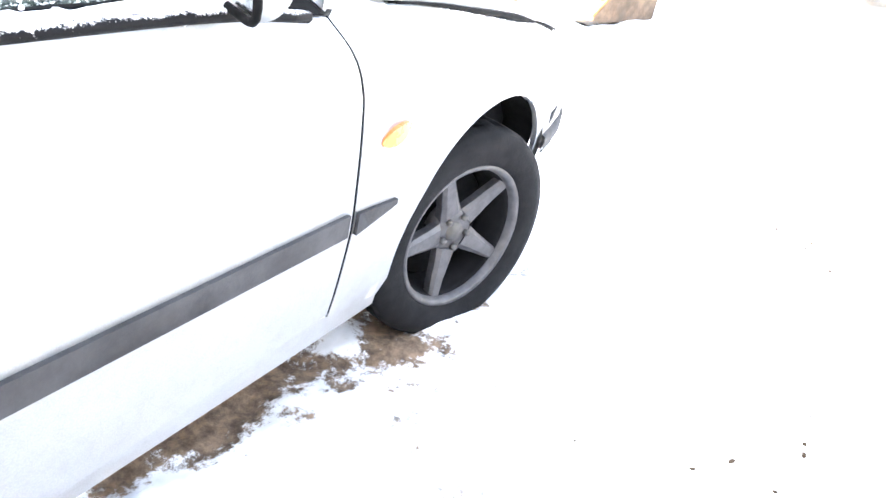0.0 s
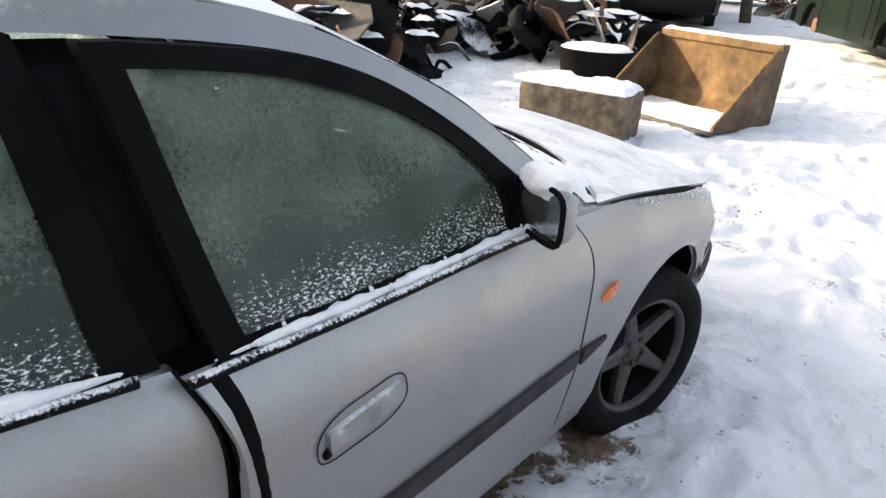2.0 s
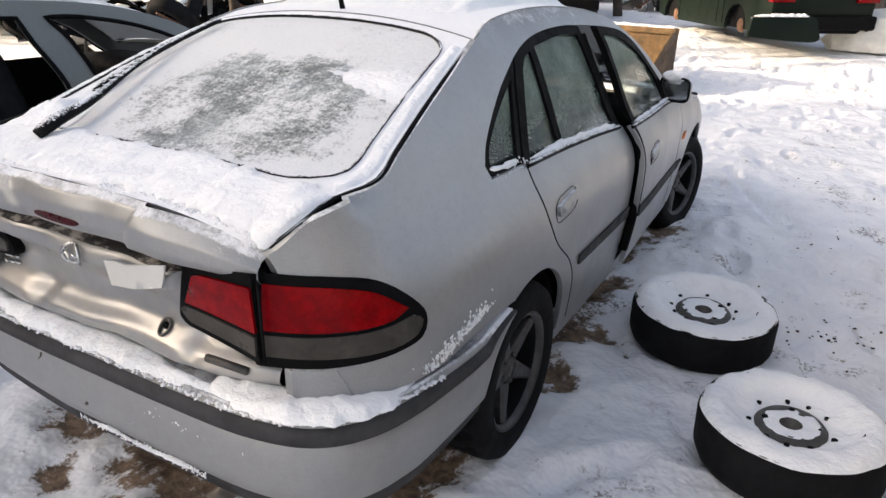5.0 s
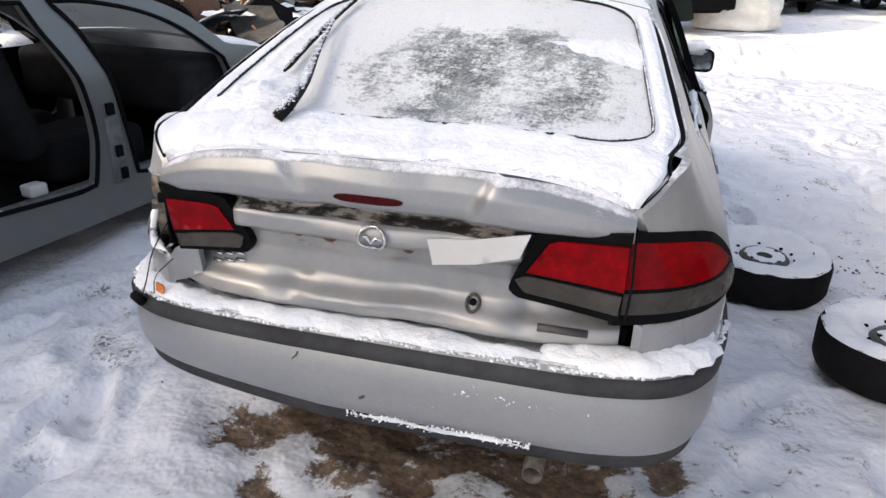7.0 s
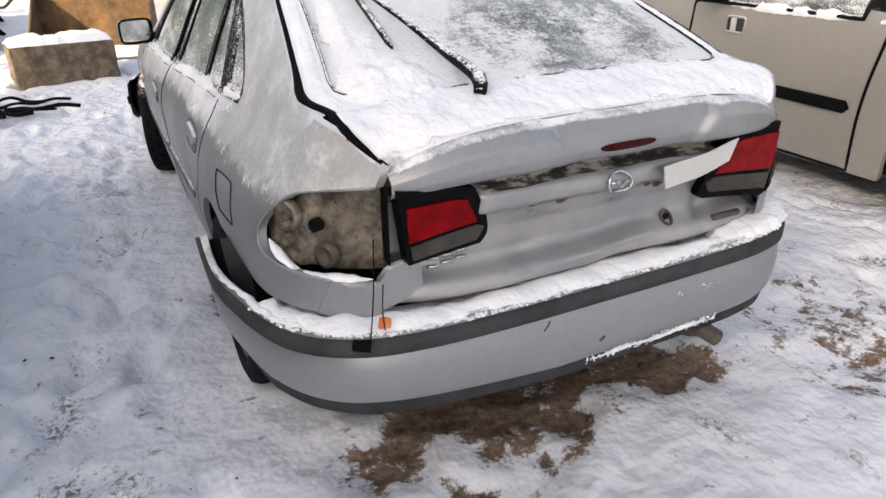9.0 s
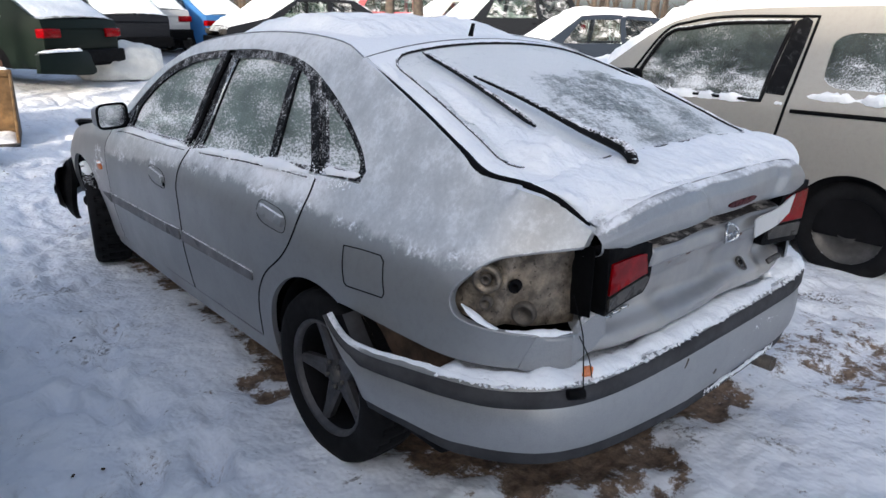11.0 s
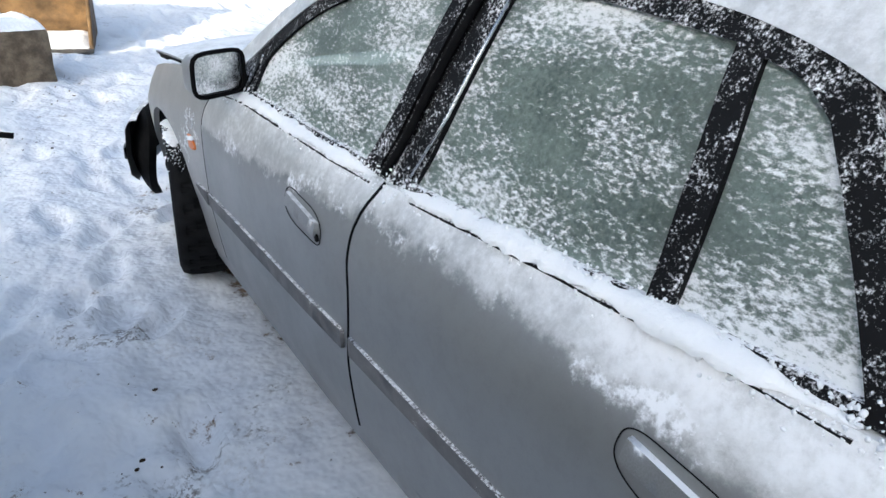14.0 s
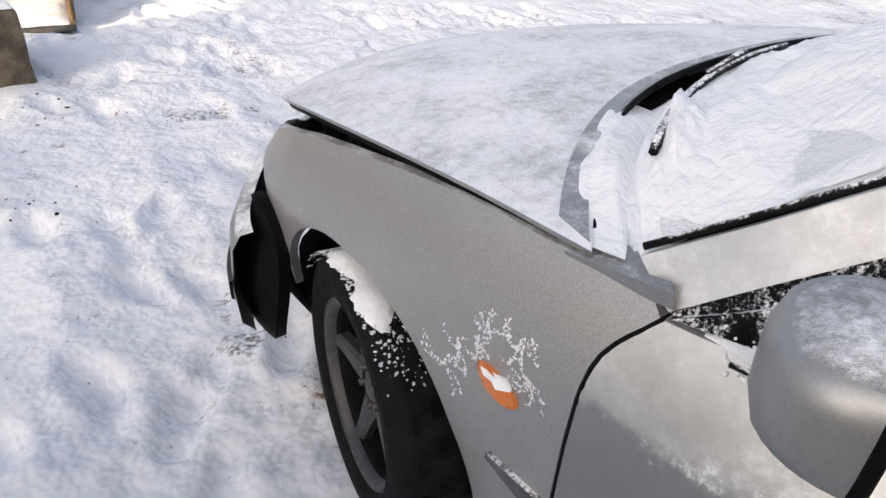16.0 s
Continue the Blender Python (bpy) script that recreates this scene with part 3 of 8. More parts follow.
thin = g.ramp(g.math("ADD", g.math("MULTIPLY", an.outputs["Fac"], 0.85), g.math("MULTIPLY", g.math("SUBTRACT", g.noise(9, 7, 0.80), 0.5, False), 3.2, False), False), 0.34, 0.66)
g.color(g.mix(thin, white, mud))
g.bump(g.math("ADD", g.math("MULTIPLY", g.noise(7, 3, 0.5), 3.0, False), g.math("MULTIPLY", g.noise(50, 3, 0.5), 0.06), False), 0.48, 0.035)
gm.materials.append(g.m)
ground = tagged(new("ground", gm), "trodden snow with bare brown earth under the car", "ground", kind="structure")

# ---- the silver hatchback ----
YW = np.arange(-2.6, 2.6, 0.005)
WID = np.interp(YW, [-2.3, -2.22, -2.19, -2.16, -2.12, -2.06, -2.0, -1.93, -1.85, -1.4, -0.9, 0, 0.83, 1.3, 1.6, 1.75, 1.87, 1.95, 2.05, 2.15],
                [0.15, 0.40, 0.52, 0.615, 0.69, 0.755, 0.795, 0.825, 0.838, 0.85, 0.856, 0.866, 0.858, 0.85, 0.825, 0.79, 0.735, 0.67, 0.53, 0.3])
ZD = np.arange(0.0, 1.6, 0.005)
DEP = np.interp(ZD, [0.10, 0.2, 0.3, 0.48, 0.66, 0.74, 0.80, 0.86, 0.905, 0.94, 0.977, 1.10, 1.22, 1.33, 1.42],
                [-0.085, -0.06, -0.04, -0.012, -0.002, 0, -0.013, -0.038, -0.068, -0.09, -0.112, -0.170, -0.232, -0.30, -0.40])


def soften(a, k):
    w = np.hanning(2 * k + 3)
    return np.convolve(np.pad(a, k + 1, mode="edge"), w / w.sum(), "valid")


WID, DEP = soften(WID, 6), soften(DEP, 7)


def hood_line(y):
    """Height of the line between hood and wing."""
    return float(np.interp(y, [0.7, 0.8, 1.05, 1.43, 1.7, 1.86, 2.0], [0.885, 0.885, 0.868, 0.80, 0.725, 0.655, 0.58]))


def half(y, z):
    """Half width of the car's side at y and height z."""
    if y > 0.8:
        drop = 0.885 - hood_line(y)
        k = min(1, max(0, (z - 0.42) / 0.25))
        z = z + drop * k * k * (3 - 2 * k)
    k = float(np.interp(y, [-2.16, -1.9], [0.35, 1.0])) if z < 1.05 else 1.0
    return float(np.interp(y, YW, WID) + k * np.interp(z, ZD, DEP))


def side_place(s, lift=0.0, tilt=None):
    def place(y, z, off):
        return Vector((s * (half(y, z) + off + lift), y, z))
    return place


CAR_LABEL = "silver five-door hatchback with a crushed tailgate, dusted with snow"
car = thing("hatchback_car", CAR_LABEL, "car")

# lines of the side, as (y, z)
F_SEAM = [(0.690, 0.868), (0.735, 0.80), (0.747, 0.70), (0.756, 0.56), (0.758, 0.46), (0.755, 0.36), (0.748, 0.275)]
B_SEAM = [(-0.262, 0.905), (-0.232, 0.81), (-0.236, 0.65), (-0.215, 0.43), (-0.216, 0.275)]
R_SEAM = [(-1.19, 0.943), (-1.198, 0.87), (-1.17, 0.755), (-1.095, 0.668), (-0.955, 0.56), (-0.876, 0.43), (-0.842, 0.275)]
BELT_F = [(0.685, 0.868), (0.48, 0.888), (0.10, 0.896), (-0.262, 0.905)]
BELT_R = [(-0.262, 0.905), (-0.55, 0.925), (-0.87, 0.941), (-1.19, 0.950)]
TOP = [(0.62, 0.935), (0.53, 1.010), (0.44, 1.083), (0.335, 1.155), (0.215, 1.217), (0.05, 1.264), (-0.20, 1.294), (-0.5, 1.309), (-0.75, 1.299), (-0.93, 1.266), (-1.10, 1.205), (-1.25, 1.132), (-1.37, 1.056), (-1.425, 1.000)]
GUTTER = [(0.750, 0.906), (0.66, 0.975), (0.555, 1.060), (0.40, 1.170), (0.14, 1.289), (-0.05, 1.332), (-0.34, 1.366), (-0.69, 1.374), (-1.02, 1.353), (-1.187, 1.311), (-1.40, 1.242), (-1.58, 1.178), (-1.76, 1.108), (-1.868, 1.063), (-1.99, 1.050), (-2.09, 1.028), (-2.15, 0.965)]
LAMP = [(-2.145, 0.925), (-2.075, 0.912), (-1.998, 0.887), (-1.936, 0.832), (-1.906, 0.782), (-1.930, 0.735), (-2.0, 0.717), (-2.10, 0.708)]


def arch(cy, cz, r, a0, a1, n=15):
    return [(cy + r * math.cos(radians(a)), cz + r * math.sin(radians(a))) for a in np.linspace(a0, a1, n)]


def shift(line, dy, dz=0.0):
    return [(p[0] + dy, p[1] + dz) for p in line]


def rev(line):
    return list(reversed(line))


M_strip_l = plain_mat("frosted_grey_strip", (0.13, 0.13, 0.135), 0.6, frost=0.08)
GAP = 0.0045
for s in (1, -1):
    paint = M_paint_r if s > 0 else M_paint_l
    trim = M_black if s > 0 else M_black_l
    glassm = M_glass_r if s > 0 else M_glass_l
    P = side_place(s)
    # dark inner shell seen through the joints
    inner = loop([(0.93, 0.27), (0.93, 0.45)], [(0.93, 0.45), (0.80, 0.84)], shift(rev(F_SEAM)[-1:], 0.05, -0.02) + [(0.4, 0.87), (-0.26, 0.89), (-1.22, 0.93)], [(-1.22, 0.93), (-1.24, 0.85), (-1.13, 0.66), (-1.0, 0.55), (-0.93, 0.40), (-0.9, 0.27)], step=0.06)
    part("inner_shell", sheet(inner, side_place(s, -0.030), depth=0.0, step=0.08), M_dark, car)
    # wing
    if s > 0:
        arch_r, front_edge = arch(1.285, 0.30, 0.340, 185, 60), [[(1.455, 0.594), (1.60, 0.616), (1.75, 0.632), (1.885, 0.640)]]
    else:
        arch_r, front_edge = arch(1.285, 0.30, 0.352, 185, 8), [[(1.64, 0.36), (1.70, 0.42), (1.78, 0.50)], [(1.78, 0.50), (1.86, 0.555), (1.885, 0.62)]]
    wing = loop(shift(F_SEAM, GAP), [(0.75, 0.262), (0.92, 0.235)], arch_r, *front_edge, [(1.885, 0.62 if s < 0 else 0.640), (1.86, 0.652), (1.7, 0.715), (1.43, 0.79), (1.05, 0.858), (0.8, 0.876), (0.72, 0.885)], step=0.025)
    part("front_wing", sheet(wing, P, depth=0.02, step=0.03), M_paint_r if s > 0 else M_paint_wing, car)
    # body side: quarter, rear pillar, roof rail and windscreen pillar in one pressing
    lamp_cut = LAMP
    tail = [(-2.10, 0.708), (-2.085, 0.66), (-2.07, 0.617)]
    under = [(-2.07, 0.617), (-1.75, 0.612), (-1.46, 0.613), (-1.425, 0.607)]
    rear_arch = arch(-1.29, 0.29, 0.348, 113, 180 + 0, 2)[:1] + arch(-1.29, 0.29, 0.348, 108, -2)
    side = loop(rev(GUTTER)[:1] + [], lamp_cut, tail, under, rear_arch, [(-0.935, 0.262), (-0.838, 0.262)], shift(rev(R_SEAM), -GAP * 1.5), [(-1.196, 0.953), (-1.30, 0.958), (-1.415, 0.962)], rev(TOP), [(0.62, 0.935), (0.690, 0.876)], [(0.695, 0.878), (0.750, 0.906)], GUTTER, step=0.025)
    part("body_side", sheet(side, P, depth=0.02, step=0.03), paint, car)
    # sill
    sill = loop([(0.93, 0.232), (0.93, 0.195), (0.0, 0.19), (-0.93, 0.19)], [(-0.93, 0.256), (0.0, 0.262), (0.73, 0.262), (0.93, 0.232)], step=0.05)
    part("sill", sheet(sill, side_place(s, -0.006), depth=0.10, step=0.05), paint, car)
    # doors
    hinge = Vector((s * half(0.74, 0.6), 0.74, 0.0))
    fd = loop(F_SEAM, [(0.748, 0.272), (0.3, 0.272), (-0.216, 0.274)], shift(rev(B_SEAM), GAP), rev(BELT_F), step=0.025)
    fdoor = part("front_door", sheet(fd, P, depth=0.022, step=0.03), paint, car, "front door standing slightly ajar" if s > 0 else "front door, frosted over its upper half")
    rd = loop(shift(B_SEAM, -GAP), [(-0.216, 0.272), (-0.842, 0.273)], rev(R_SEAM), rev(BELT_R), step=0.025)
    rdoor = part("rear_door", sheet(rd, P, depth=0.022, step=0.03), paint, car)
    if s > 0:
        fdoor.matrix_basis = Matrix.Translation(hinge) @ Matrix.Rotation(radians(2.3), 4, "Z") @ Matrix.Translation(-hinge)
    PF = side_place(s, -0.004)
    f_out = loop([(0.690, 0.874), (0.62, 0.935)], TOP[:7], [(-0.20, 1.294), (-0.252, 1.296)], [(-0.252, 1.296), (-0.243, 1.2), (-0.225, 1.02), (-0.212, 0.907)], [(-0.212, 0.910), (0.10, 0.901), (0.48, 0.893), (0.690, 0.874)], step=0.02)
    f_in = loop([(0.47, 0.912), (0.478, 0.985), (0.40, 1.066), (0.30, 1.132), (0.18, 1.186), (0.03, 1.232), (-0.12, 1.255), (-0.205, 1.263)], [(-0.205, 1.263), (-0.190, 1.10), (-0.165, 0.922)], [(-0.165, 0.922), (0.10, 0.915), (0.47, 0.908)], step=0.02)
    if s > 0:
        bend = lambda y, z, off: Vector((s * (half(y, z) - 0.004 + off + 0.055 * max(0, z - 0.9) * max(0, min(1, (0.45 - y) / 0.6))), y, z))
    else:
        bend = PF
    part("window_frame", sheet(f_out, bend, [f_in], depth=0.03, step=0.025), trim, fdoor)
    gl = lambda y, z, off, b=bend: b(y, z, off - 0.012)
    part("window_glass", sheet(f_in, gl, depth=0.0, step=0.06), glassm, fdoor, "side window under hoar frost")
    r_out = loop([(-0.275, 0.910), (-0.283, 1.02), (-0.298, 1.2), (-0.311, 1.299)], [(-0.311, 1.299)] + TOP[7:10] + [(-0.985, 1.246)], [(-0.985, 1.246), (-1.06, 1.155), (-1.14, 1.035), (-1.188, 0.955)], [(-1.188, 0.955), (-0.87, 0.946), (-0.55, 0.930), (-0.275, 0.910)], step=0.02)
    g1 = loop([(-0.338, 0.925), (-0.346, 1.05), (-0.360, 1.268)], [(-0.360, 1.268), (-0.55, 1.278), (-0.803, 1.261)], [(-0.803, 1.261), (-0.835, 1.10), (-0.863, 0.955)], [(-0.863, 0.955), (-0.6, 0.940), (-0.338, 0.925)], step=0.02)
    g2 = loop([(-0.903, 0.957), (-0.882, 1.10), (-0.848, 1.250)], [(-0.848, 1.250), (-0.91, 1.236), (-0.962, 1.203)], [(-0.962, 1.203), (-1.05, 1.092), (-1.135, 0.970)], [(-1.135, 0.970), (-0.903, 0.957)], step=0.02)
    part("window_frame", sheet(r_out, PF, [g1, g2], depth=0.03, step=0.025), trim, rdoor)
    if s < 0:
        part("pillar_cover", sheet(loop([(-0.150, 0.905), (-0.225, 1.283)], [(-0.225, 1.283), (-0.305, 1.287)], [(-0.305, 1.287), (-0.28, 0.905)], step=0.04), side_place(s, -0.012), depth=0.0, step=0.05), trim, car)
        edge_place = side_place(s, -0.002)
        part("pillar_joint", tube([edge_place(y, z, 0.0) for y, z in zip(np.linspace(-0.245, -0.283, 12), np.linspace(0.915, 1.28, 12))], 0.009, 6), M_black, car, "dark gap between the door frames")
        part("window_channel", tube([edge_place(y, z, 0.0) for y, z in ((-0.322, 0.935), (-0.342, 1.05), (-0.350, 1.15), (-0.358, 1.262))], 0.004, 6), M_chrome, rdoor, "thin bright window channel")
    else:
        part("pillar_cover", sheet(loop([(-0.190, 0.905), (-0.235, 1.288)], [(-0.235, 1.288), (-0.33, 1.29)], [(-0.33, 1.29), (-0.285, 0.905)], step=0.04), side_place(s, -0.042), depth=0.0, step=0.05), M_black, car)
        # white strip standing in for the daylight seen through the pillar gap
        slot = loop([(-0.262, 1.246), (-0.205, 1.248)], [(-0.205, 1.248), (-0.188, 1.11)], [(-0.188, 1.11), (-0.243, 1.106)], [(-0.243, 1.106), (-0.262, 1.246)], step=0.03)
        part("pillar_daylight", sheet(slot, side_place(s, -0.030), depth=0.008, step=0.03), M_white, car, "pale strip painted as daylight through the door pillar gap")
    PG = side_place(s, -0.016)
    part("window_glass", sheet(g1, PG, depth=0.0, step=0.06), glassm, rdoor, "side window under hoar frost")
    part("quarter_light", sheet(g2, PG, depth=0.0, step=0.06), glassm, rdoor)
    q_out = loop([(-1.203, 0.958), (-1.155, 1.035), (-1.075, 1.155), (-1.0, 1.243)], [(-1.0, 1.243)] + TOP[10:], [(-1.425, 1.0), (-1.415, 0.966)], [(-1.415, 0.966), (-1.203, 0.958)], step=0.02)
    q_in = loop([(-1.215, 0.985), (-1.145, 1.09), (-1.070, 1.188)], [(-1.070, 1.188), (-1.16, 1.148), (-1.27, 1.094), (-1.365, 1.032), (-1.388, 0.998)], [(-1.385, 0.988), (-1.215, 0.985)], step=0.015)
    part("quarter_window_frame", sheet(q_out, PF, [q_in], depth=0.02, step=0.025), trim, car)
    part("quarter_window_glass", sheet(q_in, PG, depth=0.0, step=0.05), glassm, car)
    # belt strips
    for line, door in ((BELT_F, fdoor), (BELT_R, rdoor)):
        pts = [Vector((s * (half(p[0], p[1]) + 0.004), p[0], p[1] + 0.002)) for p in curve(line, 0.05)]
        if s > 0:
            part("belt_strip", tube(pts[1:], 0.009, 6), M_black_l, door)
        else:
            groove = [q + Vector((-0.002, 0, -0.013)) for q in pts[2:-1]]
            part("belt_strip", tube(groove, [0.0035 + 0.0025 * rough_noise(q.x, q.y, q.z, 9) for q in groove], 6), M_black_l, door)
    # bump strips
    def strip(y0, y1, z0, z1, door, taper0=0.0, taper1=0.0):
        o = loop([(y0, z0 + taper0), (y1, z1 + taper1)], [(y1, z1 + 0.048 - taper1), (y0, z0 + 0.048 - taper0)], step=0.04)
        part("bump_strip", sheet(o, side_place(s, 0.009), depth=0.012, step=0.05), M_grey if s > 0 else M_strip_l, door)
    strip(-0.205, 0.74, 0.505, 0.475, fdoor)
    strip(-0.865, -0.24, 0.508, 0.506, rdoor, 0.006)
    strip(0.765, 0.885, 0.470, 0.480, car, 0.0, 0.018)
    # dark joints round the doors
    for line, rad, own in ((F_SEAM, 0.004, car), (B_SEAM, 0.0045 if s > 0 else 0.0055, car), (R_SEAM, 0.004, car)):
        part("door_joint", tube([Vector((s * (half(y, z) - 0.003), y, z)) for y, z in curve(line, 0.03)], rad, 6), M_dark, own)
    if s > 0:
        seal = curve([(-0.235, 0.90), (-0.215, 0.84), (-0.20, 0.75), (-0.205, 0.6), (-0.21, 0.45), (-0.22, 0.34)], 0.03)
        part("door_seal", tube([Vector((half(y, z) + 0.020, y + 0.006 * math.sin(z * 23), z)) for y, z in seal], 0.021, 8), M_black, car, "loose black rubber door seal")
    # handles: a shallow dish with a grip across it
    for (y0, y1, zc), door in (((-0.115, 0.08, 0.753), fdoor), ((-1.13, -0.930, 0.794), rdoor)):
        ym = (y0 + y1) / 2
        dish = np.array([(ym + (y1 - y0) / 2 * math.copysign(abs(math.cos(a)) ** 0.6, math.cos(a)), zc + 0.014 * (math.cos(a)) + 0.036 * math.copysign(abs(math.sin(a)) ** 0.7, math.sin(a))) for a in np.linspace(0, 2 * math.pi, 40, endpoint=False)])
        ring = [Vector((s * (half(p[0], p[1]) + 0.002), p[0], p[1])) for p in dish]
        part("handle_surround", tube(ring + ring[:1], 0.0011, 6, caps=False), M_black, door)
        grip = loop([(y0 + 0.02, zc - 0.018), (y1 - 0.015, zc - 0.002)], [(y1 - 0.015, zc + 0.028), (y0 + 0.02, zc + 0.012)], step=0.02)
        part("door_handle", sheet(grip, side_place(s, 0.010), depth=0.012, step=0.02), M_paint_rear, door, "paint-coloured door handle")
        if door is fdoor:
            part("key_lock", tube([Vector((s * (half(y0, zc) - 0.002), y0 + 0.018, zc - 0.022)), Vector((s * (half(y0, zc) + 0.006), y0 + 0.018, zc - 0.022))], 0.009, 12), M_black, door)
    # side repeater
    ry = 0.852 if s > 0 else 0.876
    rep = np.array([(ry + 0.042 * math.cos(a), 0.655 + 0.008 * math.cos(a) + 0.019 * math.sin(a)) for a in np.linspace(0, 2 * math.pi, 24, endpoint=False)])
    part("side_repeater", sheet(rep, lambda y, z, off: Vector((s * (half(y, z) + off + 0.010 * max(0, 1 - ((y - ry) / 0.05) ** 2)), y, z)), depth=0.012, step=0.012), M_orange, car, "orange side indicator")
    # door mirror
    mc = Vector((0.829, 0.498, 0.955)) if s > 0 else Vector((-0.868, 0.490, 0.961))
    turn = Matrix.Translation(mc) @ Matrix.Rotation(radians(-25 if s > 0 else 22), 4, "Z")
    hb = bmesh.new()
    nu, nv = 20, 9
    rows_ = []
    for j in range(nv):
        t = j / (nv - 1)
        k = math.sqrt(max(0.0, 1 - t ** 2.2))
        ring = []
        for i in range(nu):
            a = 2 * math.pi * i / nu
            ca, sa = math.cos(a), math.sin(a)
            r = (abs(ca) ** 5 + abs(sa) ** 5) ** (-1 / 5)
            ring.append(hb.verts.new(turn @ Vector((ca * r * 0.085 * (0.35 + 0.65 * k), t * (0.058 if s > 0 else 0.080), sa * r * 0.058 * (0.35 + 0.65 * k)))))
        rows_.append(ring)
    for a, b in zip(rows_, rows_[1:]):
        for i in range(nu):
            hb.faces.new([a[i], a[(i + 1) % nu], b[(i + 1) % nu], b[i]])
    hb.faces.new(rows_[-1])
    bmesh.ops.recalc_face_normals(hb, faces=hb.faces[:])
    part("mirror_housing", hb, M_bare, fdoor)
    bez = [turn @ Vector((math.cos(a) * (abs(math.cos(a)) ** 5 + abs(math.sin(a)) ** 5) ** -0.2 * 0.084, -0.003, math.sin(a) * (abs(math.cos(a)) ** 5 + abs(math.sin(a)) ** 5) ** -0.2 * 0.057)) for a in np.linspace(0, 2 * math.pi, 37)]
    part("mirror_bezel", tube(bez, 0.006, 8, caps=False), M_black, fdoor)
    mg = bmesh.new()
    mg.faces.new([mg.verts.new(turn @ Vector((0.079 * c * (abs(c) ** 5 + abs(q) ** 5) ** -0.2, 0.004, 0.052 * q * (abs(c) ** 5 + abs(q) ** 5) ** -0.2))) for c, q in ((math.cos(a), math.sin(a)) for a in np.linspace(0, 2 * math.pi, 28, endpoint=False))])
    mg.normal_update()
    for f in mg.faces:
        if f.normal.y > 0:
            f.normal_flip()
    part("mirror_glass", mg, M_mirror if s > 0 else M_mirror_l, fdoor, "frosted mirror glass", smooth=False)
    part("mirror_foot", box((-0.07, -0.02, -0.05), (0.07, 0.05, -0.005), 0.015, m=Matrix.Translation(mc + Vector((-s * 0.10, 0.05, -0.015)))), M_black, fdoor)
    sail = loop([(0.50, 0.905), (0.685, 0.872)], [(0.685, 0.872), (0.60, 0.925), (0.505, 1.0)], step=0.02)
    part("mirror_sail", sheet(sail, side_place(s, 0.001), depth=0.01, step=0.03), trim, fdoor)

# wheels


def tread_blocks(bm, i0, i1, n=12, sides=96):
    """Pulls every second tread face in a little, so that blocks stand proud."""
    bm.faces.ensure_lookup_table()
    pick = [f for f in bm.faces if max(math.hypot(v.co.y, v.co.z) for v in f.verts) > 0.300 and min(math.hypot(v.co.y, v.co.z) for v in f.verts) > 0.300]
    odd = [f for f in pick if int((math.atan2(f.calc_center_median().z, f.calc_center_median().y) + math.pi) / (2 * math.pi) * 48 + (0.5 if f.calc_center_median().x > 0 else 0)) % 2 == 0]
    got = bmesh.ops.inset_individual(bm, faces=odd, thickness=0.003, depth=-0.006)


def make_wheel(s, name="wheel"):
    w = new(name)
    w.parent = car
    R, H = 0.306, 0.098
    prof = [(0.198, -H * 0.8), (0.215, -H), (0.262, -H * 1.04), (0.292, -H * 0.93), (R - 0.003, -H * 0.68), (R, -H * 0.3), (R, H * 0.3), (R - 0.003, H * 0.68), (0.292, H * 0.93), (0.262, H * 1.04), (0.215, H), (0.198, H * 0.8)]
    tb = lathe(prof, 96)
    tread_blocks(tb, 5, 6)
    part("tyre", tb, M_rubber, w)
    part("rim", lathe([(0.199, 0.066), (0.209, 0.082), (0.204, 0.09), (0.192, 0.084), (0.187, 0.066)], 48), M_alloy, w)
    # near-black instead of alloy: the shade between the spokes is put into the colour
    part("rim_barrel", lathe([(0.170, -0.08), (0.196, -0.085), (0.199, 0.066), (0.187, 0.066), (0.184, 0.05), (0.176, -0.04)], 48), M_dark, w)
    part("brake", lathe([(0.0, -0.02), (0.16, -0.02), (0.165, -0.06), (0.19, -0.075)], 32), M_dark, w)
    for k in range(5):
        sp = bmesh.new()
        m = Matrix.Rotation(2 * math.pi * (k + 0.28) / 5, 4, "X")
        sec = [(0.052, 0.036, 0.050), (0.09, 0.030, 0.055), (0.14, 0.024, 0.060), (0.190, 0.019, 0.068)]
        ring = []
        for r, hw, x in sec:
            ring.append([sp.verts.new(m @ Vector(q)) for q in ((x - 0.03, -hw, r), (x - 0.008, -hw, r), (x, -hw * 0.6, r), (x, hw * 0.6, r), (x - 0.008, hw, r), (x - 0.03, hw, r))])
        for a, b in zip(ring, ring[1:]):
            for i in range(6):
                sp.faces.new([a[i], a[(i + 1) % 6], b[(i + 1) % 6], b[i]])
        sp.faces.new(ring[0])
        sp.faces.new(ring[-1])
        bmesh.ops.recalc_face_normals(sp, faces=sp.faces[:])
        part("spoke", sp, M_alloy, w, smooth=False)
    part("hub", lathe([(0.0, 0.046), (0.058, 0.046), (0.070, 0.030), (0.070, 0.0)], 32), M_alloy, w)
    part("centre_cap", lathe([(0.0, 0.056), (0.024, 0.055), (0.029, 0.046)], 24), M_steel, w)
    for k in range(5):
        a = 2 * math.pi * (k + 0.78) / 5
        part("wheel_nut", tube([(0.040, 0.046 * math.cos(a), 0.046 * math.sin(a)), (0.060, 0.046 * math.cos(a), 0.046 * math.sin(a))], 0.009, 6), M_steel, w)
    return w


